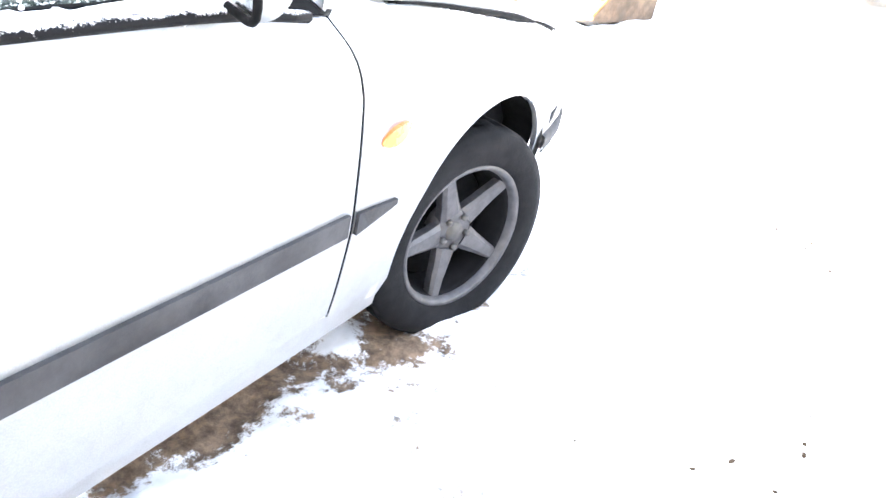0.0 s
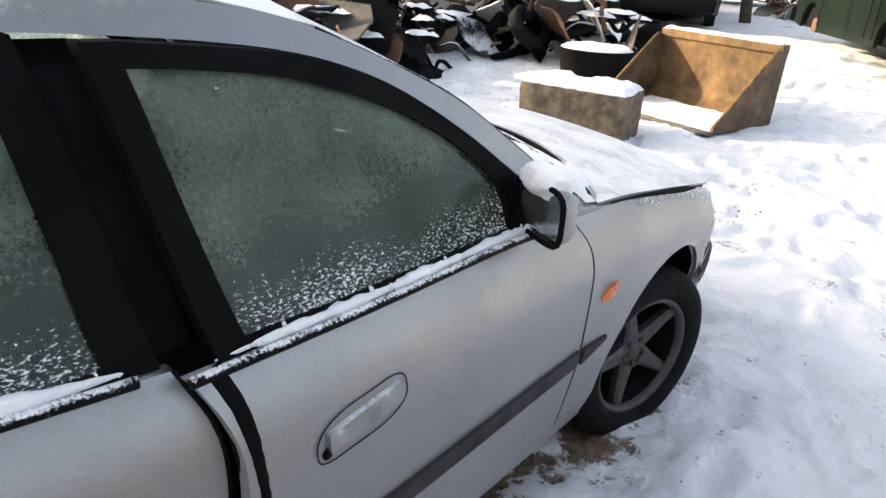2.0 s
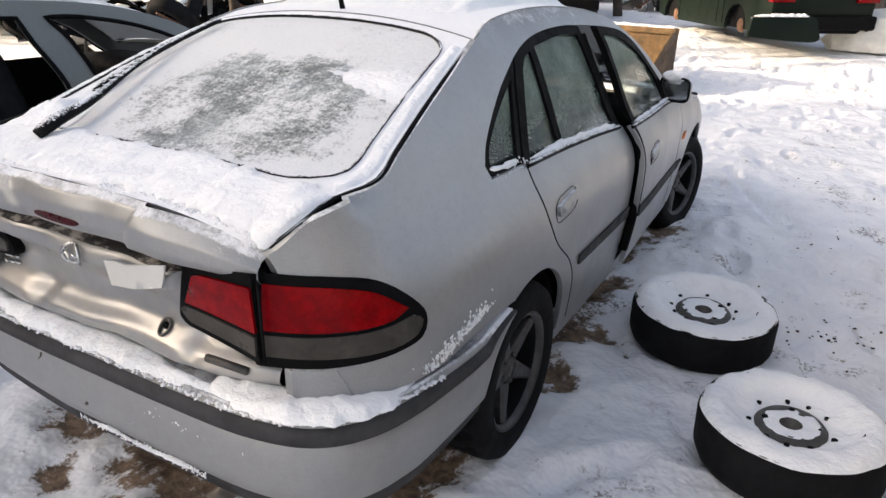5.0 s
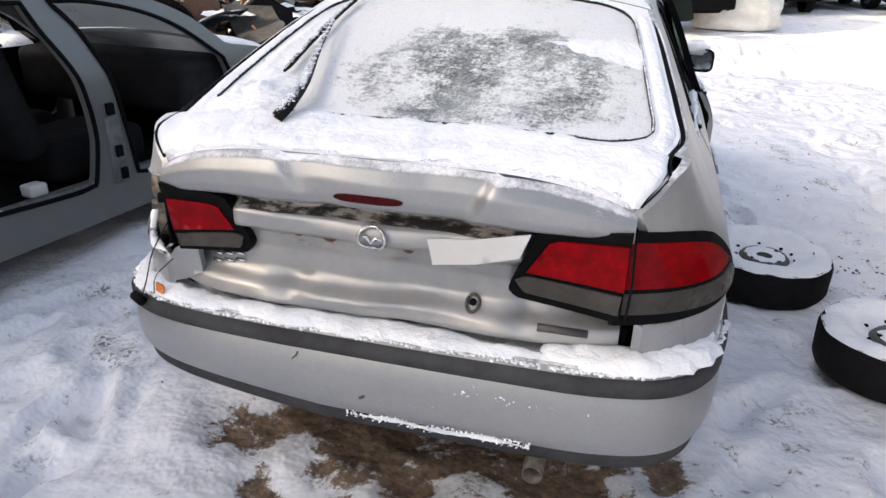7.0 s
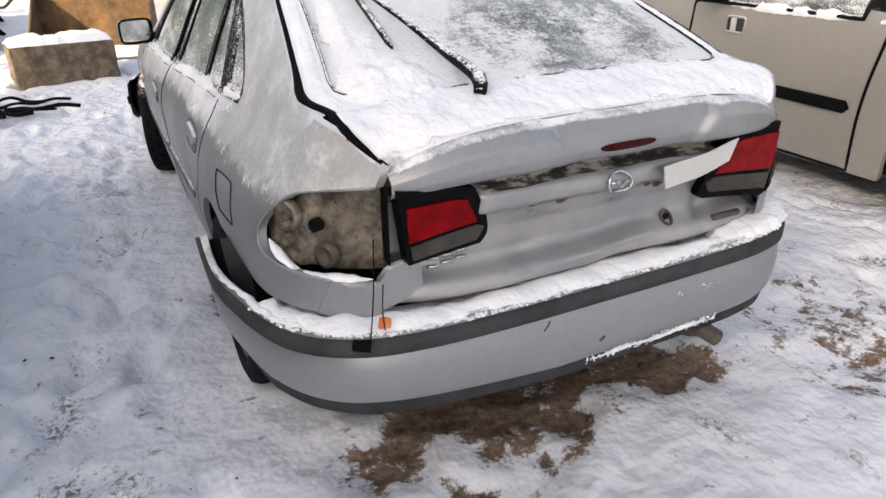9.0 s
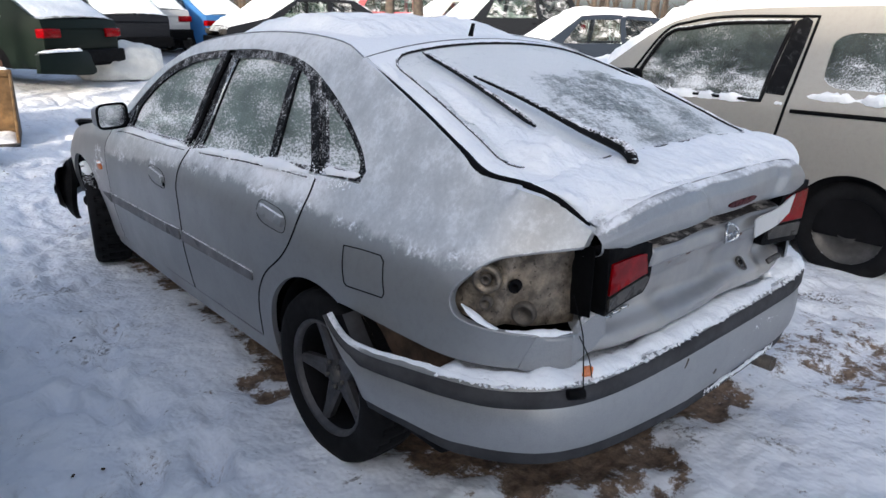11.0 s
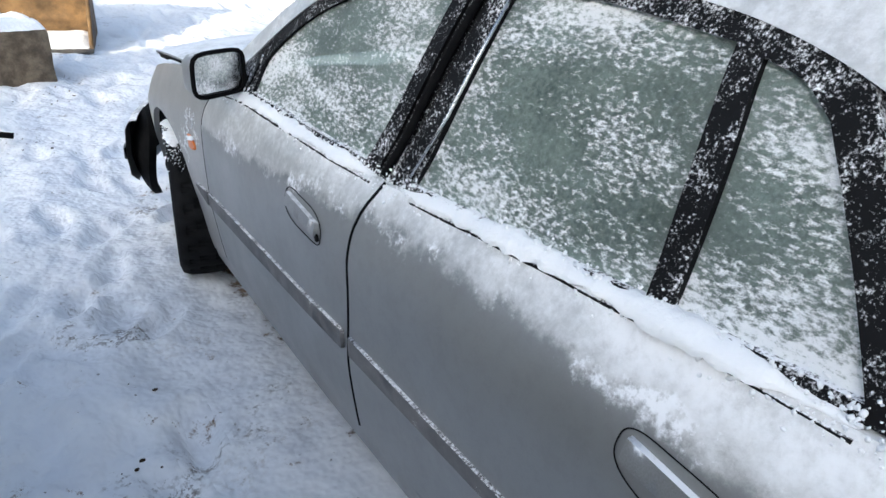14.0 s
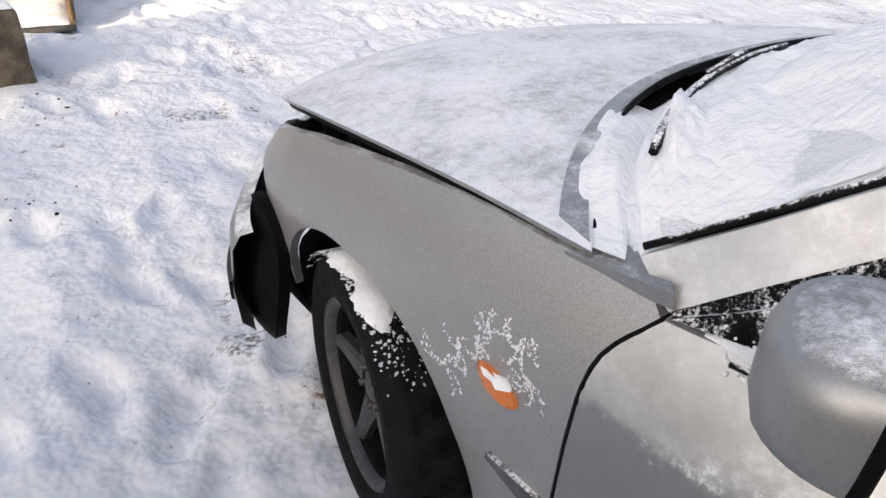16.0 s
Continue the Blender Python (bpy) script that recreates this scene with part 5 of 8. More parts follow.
M_metal_dark = plain_mat("dark_bare_metal", (0.09, 0.075, 0.06), 0.5, 0.3, vary=0.5, scale=20)
for s in (1, -1):
    if s > 0:
        rim_l = loop([(0.582, 0.932), (0.42, 0.933), (0.385, 0.918)], [(0.385, 0.918), (0.334, 0.80), (0.322, 0.757), (0.345, 0.738)], [(0.345, 0.738), (0.575, 0.715)], step=0.02)
        red = loop([(0.578, 0.905), (0.43, 0.900), (0.405, 0.885)], [(0.405, 0.885), (0.362, 0.812)], [(0.362, 0.812), (0.578, 0.797)], step=0.02)
        grey = loop([(0.574, 0.785), (0.356, 0.800), (0.346, 0.775), (0.362, 0.757)], [(0.362, 0.757), (0.570, 0.737)], step=0.02)
    else:
        rim_l = loop([(-0.580, 0.925), (-0.46, 0.918), (-0.392, 0.905)], [(-0.392, 0.905), (-0.354, 0.825), (-0.346, 0.778), (-0.362, 0.752)], [(-0.362, 0.752), (-0.552, 0.742)], step=0.02)
        red = loop([(-0.560, 0.885), (-0.45, 0.886), (-0.413, 0.880)], [(-0.413, 0.880), (-0.380, 0.818)], [(-0.380, 0.818), (-0.555, 0.800)], step=0.02)
        grey = loop([(-0.550, 0.790), (-0.376, 0.808), (-0.366, 0.785), (-0.378, 0.766)], [(-0.378, 0.766), (-0.545, 0.754)], step=0.02)
    lamp = part("inner_tail_lamp", on_lamp(rim_l, 0.0, 0.045), M_black, tailgate)
    part("red_lens", on_lamp(red, 0.006, 0.008), M_red, lamp)
    part("smoked_lens", on_lamp(grey, 0.006, 0.008), M_lensgrey, lamp)
    back = -2.178 if s > 0 else -2.172
    outer = loop([(back, 0.929)] + LAMP[:1], LAMP, [(-2.10, 0.708), (back, 0.705)], step=0.02)
    if s > 0:
        sl = part("outer_tail_lamp", sheet(outer, side_place(s, 0.008), depth=0.012, step=0.02), M_black, car, "wraparound tail lamp with a black rim")
        red = loop([(-2.174, 0.905), (-2.09, 0.892), (-2.02, 0.868), (-1.955, 0.815)], [(-1.955, 0.815), (-2.02, 0.796), (-2.174, 0.795)], step=0.02)
        part("red_lens", sheet(red, side_place(s, 0.013), depth=0.01, step=0.02), M_red, sl)
        grey = loop([(-2.174, 0.784), (-2.02, 0.785), (-1.945, 0.795), (-1.925, 0.778)], [(-1.925, 0.778), (-1.945, 0.75), (-2.01, 0.733), (-2.174, 0.732)], step=0.02)
        part("smoked_lens", sheet(grey, side_place(s, 0.013), depth=0.01, step=0.02), M_lensgrey, sl)
    else:
        def pan(y, z, off):
            deep = 0.036 + 0.004 * rough_noise(y, z, 0, 20) + 0.034 * max(0, min(1, (-2.040 - y) / 0.010)) - 0.010 * max(0, min(1, (z - 0.86) / 0.02))
            w_ = float(np.interp(y, [-2.15, -1.98], [0.9, 0.2]))
            return Vector((-(half(y, z) - deep * (1 - w_)), y + 0.01 + deep * w_, z))
        hole = part("empty_lamp_hole", sheet(outer, pan, depth=0.0, step=0.014), M_primer, car, "bare metal hole of a missing tail lamp")
        part("hole_lip", tube([side_place(s, 0.001)(y, z, 0) for y, z in curve(LAMP + [(-2.10, 0.708), (-2.150, 0.704)], 0.015)], 0.0035, 6), M_bare, hole)
        # dark side of the lamp that stayed on the tailgate
        side = loop([(-2.165, 0.745), (-2.165, 0.925)], [(-2.165, 0.925), (-2.03, 0.935)], [(-2.03, 0.935), (-2.03, 0.72)], [(-2.03, 0.72), (-2.165, 0.745)], step=0.03)
        part("lamp_gap", sheet(side, lambda y, z, off: Vector((-0.590 + off + 0.15 * (y + 2.165), y, z)), depth=0.004, step=0.03), M_black, hole, "dark gap beside the tailgate")
        # round bulb dishes and dark sockets
        for y, z, r, mt in ((-1.988, 0.832, 0.036, M_primer), (-1.988, 0.832, 0.013, M_metal_dark), (-2.000, 0.775, 0.015, M_metal_dark), (-2.070, 0.815, 0.015, M_dark), (-2.10, 0.745, 0.030, M_metal_dark)):
            c0 = pan(y, z, 0)
            n0 = Vector((-1, -0.5, 0)).normalized()
            part("bulb_socket", lathe([(0.0, 0.004), (r * 0.5, 0.006), (r * 0.75, 0.022), (r, 0.022), (r * 1.05, 0.0)], 20, m=Matrix.Translation(c0) @ n0.to_track_quat("X", "Z").to_matrix().to_4x4()), mt, hole)
        part("lamp_wire", tube(curve([(-0.615, -2.13, 0.80), (-0.640, -2.185, 0.72), (-0.655, -2.205, 0.65), (-0.668, -2.22, 0.60)], 0.02), 0.0016, 6), M_black, hole)
        part("lamp_wire", tube(curve([(-0.60, -2.14, 0.70), (-0.628, -2.20, 0.66), (-0.63, -2.215, 0.615)], 0.02), 0.0014, 6), M_black, hole)
        part("lamp_plug", tube([(-0.705, -2.205, 0.592), (-0.668, -2.222, 0.588)], 0.014, 10), M_black, hole)
        part("lens_shard", sheet(loop([(-0.638, 0.612), (-0.612, 0.608)], [(-0.612, 0.608), (-0.610, 0.632), (-0.634, 0.638)], step=0.01), lambda x, z, off: Vector((x, -2.205 - off - 0.2 * (x + 0.6), z)), depth=0.006, step=0.02), M_orange, hole, "broken bit of orange lens")
    if s > 0:
        part("lamp_joint", tube([(0.588, -2.184, 0.915), (0.592, -2.188, 0.82), (0.588, -2.184, 0.722)], 0.003, 6), M_dark, sl)
    if s < 0:
        under_lamp = loop([(-0.612, 0.625), (-0.612, 0.702)], [(-0.612, 0.702), (-0.58, 0.735), (-0.515, 0.745)], [(-0.515, 0.745), (-0.508, 0.672)], [(-0.508, 0.672), (-0.56, 0.645), (-0.612, 0.625)], step=0.02)
        part("rear_corner", sheet(under_lamp, lambda x, z, off: Vector((x, -2.160 + 0.2 * max(0, -0.56 - x) - off, z)), depth=0.02, step=0.02), M_paint_rear, car, "bent strip of bodywork under the missing lamp")
    # body below the lamp
    low = loop([(-2.150, 0.702), (-2.10, 0.704)], [(-2.10, 0.704), (-2.085, 0.66), (-2.07, 0.613)], [(-2.07, 0.613), (-2.150, 0.598)], step=0.02)
    part("rear_corner", sheet(low, side_place(s, -0.002), depth=0.02, step=0.02), M_paint_rear, car)

# bumpers
def make_bumper(plan, rows, mat, name, parent, left_off, label="", flip=1, t0=-1.0):
    pl = along(plan)
    ts = np.linspace(0, 1, 90)
    def spot(t, z, out, q):
        p = pl(abs(t))
        d = pl(min(1, abs(t) + 0.01)) - pl(max(0, abs(t) - 0.01))
        n = np.array([-d[1], d[0]]) * flip
        n = n / np.linalg.norm(n)
        k = 0.0
        if t < 0:
            k = min(1, max(0, (abs(t) - left_off[2]) / (1 - left_off[2])))
            k = k * k * (3 - 2 * k)
        elif flip < 0:
            q = min(1, max(0, (t - 0.62) / 0.38))
            z -= 0.028 * q * q * (3 - 2 * q)
        xy = p + n * (out + left_off[0] * k)
        if flip < 0:
            # the lower edge follows the wheel arch
            low = float(np.interp(p[1], [-1.95, -1.66], [0.315, 0.36]))
            if p[1] > -1.637:
                low = max(low, 0.295 + math.sqrt(max(0.0, 0.348 ** 2 - (p[1] + 1.29) ** 2)))
            z = 0.61 - (0.61 - z) * max(0.04, min(1.0, (0.61 - low) / 0.295))
            if t < 0:
                z += 0.045 * min(1, max(0, (abs(t) - 0.1) / 0.35)) * min(1, max(0, (0.55 - z) / 0.2))
        return Vector((xy[0] * (1 if t >= 0 else -1), xy[1], z + left_off[1] * k * (1 - (min(1, max(0, (abs(t) - 0.92) / 0.08)) ** 2 if flip < 0 else 0)) + 0.004 * rough_noise(xy[0] * t, xy[1], z, 5)))
    bm = bmesh.new()
    tt = np.concatenate([-ts[::-1], ts[1:]])
    tt = tt[tt >= t0 - 1e-6]
    g_ = [[bm.verts.new(spot(t, z, out, 0)) for t in tt] for z, out in rows]
    for a, b in zip(g_, g_[1:]):
        for i in range(len(tt) - 1):
            bm.faces.new([a[i], a[i + 1], b[i + 1], b[i]])
    bmesh.ops.recalc_face_normals(bm, faces=bm.faces[:])
    return part(name, bm, mat, parent, label), spot


REAR_PLAN = [(0.0, -2.240), (0.3, -2.238), (0.55, -2.225), (0.70, -2.182), (0.79, -2.09), (0.835, -1.95), (0.856, -1.75), (0.862, -1.6), (0.865, -1.475)]
KNOCK = (0.055, -0.055, 0.45)
bumper, BUMP = make_bumper(REAR_PLAN, [(0.370, -0.010), (0.388, -0.002), (0.42, 0.004), (0.47, 0.006), (0.530, 0.0), (0.542, -0.006)], M_paint_rear, "rear_bumper", car, KNOCK, "scuffed rear bumper, torn loose at one end", -1)
make_bumper(REAR_PLAN, [(0.542, -0.008), (0.547, 0.008), (0.582, 0.009), (0.590, -0.004)], M_grey, "bumper_strip", bumper, KNOCK, "dark grey rubbing strip", -1)
make_bumper(REAR_PLAN, [(0.588, -0.005), (0.597, -0.012), (0.600, -0.03), (0.599, -0.075), (0.599, -0.12)], M_paint_rear, "bumper_ledge", bumper, KNOCK, "", -1, -0.72)
make_bumper(REAR_PLAN, [(0.588, -0.005), (0.600, -0.010), (0.608, -0.016), (0.606, -0.024), (0.595, -0.026)], M_paint_rear, "bumper_edge", bumper, KNOCK, "", -1)
part("inner_quarter", sheet(loop([(-2.08, 0.44), (-1.47, 0.44)], [(-1.47, 0.44), (-1.47, 0.66), (-2.08, 0.66)], step=0.05), lambda y, z, off: Vector((-(half(y, z) - 0.07 + 0.012 * rough_noise(y, z, 0, 15)), y, z)), depth=0.0, step=0.04), M_rustwall, car, "rusty inner quarter behind the torn bumper")
make_bumper(REAR_PLAN, [(0.312, -0.12), (0.315, -0.05), (0.325, -0.022), (0.370, -0.013)], M_grey, "bumper_valance", bumper, KNOCK, "dark grey lower lip", -1)
make_bumper(REAR_PLAN, [(0.32, -0.06), (0.40, -0.028), (0.590, -0.028)], M_dark, "bumper_back", bumper, KNOCK, "", -1)
part("exhaust", lathe([(0.026, 0.0), (0.026, 0.30), (0.022, 0.30), (0.022, 0.05)], 20, m=Matrix.Translation((0.42, -1.95, 0.300)) @ Matrix.Rotation(-math.pi / 2, 4, "Z")), M_metal_dark, car, "rusty exhaust pipe")
part("rear_closing_panel", box((-0.60, -2.10, 0.38), (0.60, -2.06, 0.66), 0.01), M_dark, car)
part("inner_quarter", sheet(loop([(-2.08, 0.44), (-1.47, 0.44)], [(-1.47, 0.44), (-1.47, 0.64), (-2.08, 0.64)], step=0.05), side_place(1, -0.035), depth=0.0, step=0.06), M_dark, car)
# fuel flap on the left
fl = [(y - 0.022, z) for y, z in [(-1.436, 0.800), (-1.52, 0.808), (-1.605, 0.812), (-1.622, 0.800), (-1.640, 0.715), (-1.630, 0.698), (-1.46, 0.682), (-1.448, 0.692), (-1.436, 0.800)]]
part("fuel_flap", tube([Vector((-(half(y, z) + 0.0008), y, z)) for y, z in loop(*[[fl[i], fl[i + 1]] for i in range(len(fl) - 1)], step=0.015).tolist() + [fl[0]]], 0.0018, 6, caps=False), M_black, car)
# front bumper, its left end torn outwards
FRONT_PLAN = [(0.0, 2.20), (0.35, 2.165), (0.58, 2.07), (0.72, 1.92), (0.778, 1.75), (0.806, 1.625)]
TORN = (0.118, -0.05, 0.62)
fb, _ = make_bumper(FRONT_PLAN, [(0.30, -0.03), (0.33, 0.0), (0.42, 0.008), (0.53, 0.0), (0.565, -0.02), (0.57, -0.05)], M_paint_r, "front_bumper", car, TORN, "front bumper hanging loose at one end", 1)
make_bumper(FRONT_PLAN, [(0.40, 0.008), (0.405, 0.016), (0.45, 0.016), (0.455, 0.006)], M_grey, "bumper_strip", fb, TORN, "", 1)
make_bumper(FRONT_PLAN, [(0.34, -0.03), (0.42, -0.012), (0.545, -0.022)], M_black, "bumper_back", fb, TORN, "", 1)
end = loop(arch(1.285, 0.30, 0.340, 59, 2, 12), [(1.625, 0.312), (1.78, 0.305), (1.93, 0.32)], [(1.93, 0.32), (1.965, 0.45), (1.95, 0.59), (1.885, 0.634)], [(1.885, 0.634), (1.75, 0.626), (1.60, 0.610), (1.462, 0.589)], step=0.025)
part("bumper_end", sheet(end, side_place(1, 0.0), depth=0.015, step=0.03), M_paint_r, fb)
rub = loop([(1.68, 0.452), (1.94, 0.447)], [(1.94, 0.447), (1.94, 0.500)], [(1.94, 0.500), (1.70, 0.503)], [(1.70, 0.503), (1.68, 0.452)], step=0.03)
part("bumper_strip", sheet(rub, side_place(1, 0.006), depth=0.010, step=0.03), M_grey, fb)
shield = np.array([(1.735 + (0.150 + 0.03 * math.sin(a)) * math.cos(a), 0.345 + 0.195 * math.sin(a)) for a in np.linspace(0, 2 * math.pi, 48, endpoint=False)])
part("splash_shield", sheet(shield, lambda y, z, off: Vector((-(0.815 - 0.12 * (y - 1.7) + off + 0.075 * max(0.0, 1 - ((y - 1.735) / 0.18) ** 2 - ((z - 0.345) / 0.20) ** 2) ** 0.8), y, z)), depth=0.03, step=0.02), M_black, fb, "black plastic shield hanging at the wheel")

# inside
part("cabin_floor", box((-0.70, -1.9, 0.27), (0.70, 0.95, 0.33), 0.01), M_cloth, car)
part("parcel_shelf", box((-0.60, -1.72, 0.86), (0.60, -1.18, 0.88), 0.008), M_cloth, car)
part("dashboard", box((-0.68, 0.36, 0.55), (0.68, 0.86, 0.86), 0.08, segments=3), M_dash, car)
part("steering_wheel", tube([(-0.36 + 0.18 * math.cos(a), 0.27 + 0.06 * math.sin(a), 0.80 + 0.17 * math.sin(a)) for a in np.linspace(0, 2 * math.pi, 33)], 0.014, 8, caps=False), M_dash, car)
for sx in (-0.36, 0.36):
    part("seat_cushion", box((sx - 0.24, -0.45, 0.36), (sx + 0.24, 0.10, 0.55), 0.06, segments=3), M_cloth, car)
    part("seat_back", box((-0.23, -0.07, 0.0), (0.23, 0.07, 0.56), 0.06, segments=3, m=Matrix.Translation((sx, -0.46, 0.50)) @ Matrix.Rotation(radians(14), 4, "X")), M_cloth, car)
    part("headrest", box((-0.13, -0.045, 0.0), (0.13, 0.045, 0.16), 0.04, segments=3, m=Matrix.Translation((sx, -0.60, 1.06)) @ Matrix.Rotation(radians(10), 4, "X")), M_cloth, car)
part("rear_bench", box((-0.62, -1.15, 0.36), (0.62, -0.62, 0.56), 0.06, segments=3), M_cloth, car)
part("rear_backrest", box((-0.62, -0.07, 0.0), (0.62, 0.07, 0.50), 0.06, segments=3, m=Matrix.Translation((0, -1.12, 0.48)) @ Matrix.Rotation(radians(20), 4, "X")), M_cloth, car)
part("pillar_post", box((-0.02, -0.05, 0.0), (0.02, 0.05, 0.40), 0.01, m=Matrix.Translation((0.745, -0.26, 0.90)) @ Matrix.Rotation(radians(-27), 4, "Y")), M_dark, car)
part("pillar_post", box((-0.02, -0.05, 0.0), (0.02, 0.05, 0.40), 0.01, m=Matrix.Translation((-0.745, -0.26, 0.90)) @ Matrix.Rotation(radians(27), 4, "Y")), M_black, car)

# ---- snow on the car ----


def snow_thing(bm, label, name="snow"):
    return tagged(finish(name, bm, M_snow), label, "snow", "snow on the silver car", "stuff")


snow_thing(drift(loop([(-0.78, 0.14), (0.0, 0.10), (0.78, 0.14)], [(0.78, 0.14), (0.86, 0.5), (0.80, 0.88)], [(0.80, 0.88), (0.0, 0.93), (-0.80, 0.88)], [(-0.80, 0.88), (-0.86, 0.5), (-0.78, 0.14)], step=0.04), ROOF, 0.058, 0.16, 0.018, 1.0, 3.5, 0.03, True), "thick snow lying on the car roof")
for s in (1, -1):
    for line, k in ((BELT_F, 1.0), (BELT_R, 1.1)):
        pts = []
        for p in curve(line, 0.05)[1:-1]:
            q = Vector((s * (half(p[0], p[1] + 0.012) - (0.004 if s > 0 else -0.004)), p[0], p[1] + (0.012 if s > 0 else 0.006)))
            if s > 0 and line is BELT_F:
                hinge = Vector((half(0.74, 0.6), 0.74, 0.0))
                q = hinge + Matrix.Rotation(radians(2.3), 3, "Z") @ (q - hinge)
            pts.append(q)
        snow_thing(ridge(pts, (0.012 if s > 0 else 0.022) * k, (0.018 if s > 0 else 0.011) * k, 3 + s, Vector((s * 0.45, 0, 0.9)).normalized(), 0.012), "bank of snow along the window sill of the door")
    qp = [Vector((s * (half(p[0], p[1] + 0.012) - 0.006), p[0], p[1] + 0.014)) for p in curve([(-1.21, 0.958), (-1.32, 0.962), (-1.405, 0.972)], 0.05)]
    snow_thing(ridge(qp, 0.010 if s > 0 else 0.017, 0.014 if s > 0 else 0.020, 8 + s, Vector((s * 0.45, 0, 0.9)).normalized()), "snow in the corner of the quarter window")
    # on the mirror
    if s > 0:
        cap_turn = Matrix.Translation((0.833, 0.492, 0.955)) @ Matrix.Rotation(radians(-25), 4, "Z")
        cap = bmesh.new()
        bmesh.ops.create_icosphere(cap, subdivisions=4, radius=1.0)
        for v in cap.verts:
            n = v.co.copy()
            k = 1 + 0.16 * rough_noise(n.x, n.y, n.z, 1.7, 3) + 0.08 * rough_noise(n.x, n.y, n.z, 5, 6)
            v.co = cap_turn @ Vector((-0.018 + 0.074 * n.x * k, 0.030 + 0.044 * n.y * k, 0.056 + 0.034 * n.z * k))
        snow_thing(cap, "cap of snow on the door mirror")
LEN = 1.22


def on_ledge(a, b, off):
    return BUMP(a / LEN, 0.601 + off, -b, 0)


def on_bumper(a, z, off):
    return BUMP(a / LEN, z, 0.003 + off, 0)


def band(a0, a1, b0, b1, wave, step=0.02, taper=0.5):
    """A long patch whose edges wander and close in at its ends."""
    n = max(10, int((a1 - a0) / step))
    up, dn = [], []
    for i in range(n + 1):
        t = i / n
        a, m = a0 + (a1 - a0) * t, (b0 + b1) / 2
        k = min(1.0, (1 - taper) + taper * 5 * min(t, 1 - t))
        w1 = 2.0 * wave * (rough_noise(a, b1, 1, 9, 3) + 0.8 * rough_noise(a, b1, 4, 34, 5))
        w0 = 2.0 * wave * (rough_noise(a, b0, 7, 9, 6) + 0.8 * rough_noise(a, b0, 9, 34, 8))
        hi_, lo_ = m + (b1 - m) * k + w1, m + (b0 - m) * k + w0
        if hi_ < lo_ + 0.15 * (b1 - b0):
            hi_ = lo_ + 0.15 * (b1 - b0)
        up.append((a, hi_))
        dn.append((a, lo_))
    return np.array(up + rev(dn))


snow_thing(drift(band(-0.86, 0.36, 0.002, 0.085, 0.010, 0.010), on_ledge, 0.024, 0.035, 0.012, 2.0, 17.0), "snow on the ledge of the rear bumper")
snow_thing(drift(band(0.34, 0.84, -0.004, 0.11, 0.010, 0.012), on_ledge, 0.036, 0.05, 0.012, 6.0, 14.0), "snow heaped on the ledge of the rear bumper")
snow_thing(drift(band(-1.10, -0.69, 0.003, 0.026, 0.004, 0.012), lambda a, b, off: BUMP(a / LEN, 0.604 + off, -b, 0), 0.012, 0.012, 0.008, 7.0, 16.0), "snow on the torn edge of the rear bumper")
r = random.Random(15)
OUT = Vector((0, -1, 0.1))


def scatter(a0, a1, b0, b1, n, place, wander=0.0, out=OUT):
    """Spots strewn over a band, denser along its middle line."""
    got = []
    for i in range(n):
        a = r.uniform(a0, a1)
        m = (b0 + b1) / 2 + wander * rough_noise(a, 0, 0, 14, 2)
        got.append((place(a, m + r.gauss(0, 0.22) * (b1 - b0), 0.0), out))
    return got


for line, wide, sd in (((0.19, 0.470, 0.25, 0.480, 0.31, 0.487, 0.36, 0.483, 0.41, 0.470, 0.43, 0.458), 0.008, 71), ((0.08, 0.446, 0.12, 0.453, 0.18, 0.448), 0.007, 72), ((0.33, 0.474, 0.37, 0.458, 0.42, 0.446), 0.009, 73)):
    way = [on_bumper(line[k], line[k + 1], -0.002) for k in range(0, len(line), 2)]
    snow_thing(ridge(way, wide, 0.006, sd, OUT.normalized(), 0.006), "smear of snow stuck to the rear bumper")
    snow_thing(crumbs(scatter(line[0] - 0.01, line[-2] + 0.02, min(line[1::2]) - 0.012, max(line[1::2]) + 0.012, 160, on_bumper, 0.025), 0.0045, sd, 0.35), "crumbs of snow stuck to the rear bumper")
snow_thing(ridge([on_bumper(a, 0.371 + 0.003 * math.sin(a * 31), -0.002) for a in np.linspace(-0.03, 0.32, 14)], 0.006, 0.007, 74, Vector((0, -0.8, 0.6)), 0.006), "line of snow on the lower lip of the rear bumper")
snow_thing(crumbs(scatter(-0.06, 0.34, 0.362, 0.384, 420, on_bumper, 0.006), 0.004, 5, 0.4), "line of snow on the lower lip of the rear bumper")
snow_thing(crumbs(scatter(-0.86, 0.90, -0.004, 0.012, 900, on_ledge, 0.008, Vector((0, -0.4, 1))), 0.0065, 6, 0.5), "ragged edge of the snow on the rear bumper")
snow_thing(crumbs(scatter(-0.97, 0.97, 0.968, 0.992, 700, GATE, 0.012, Vector((0, -0.3, 1))), 0.006, 7, 0.5), "ragged edge of the snow on the tailgate")
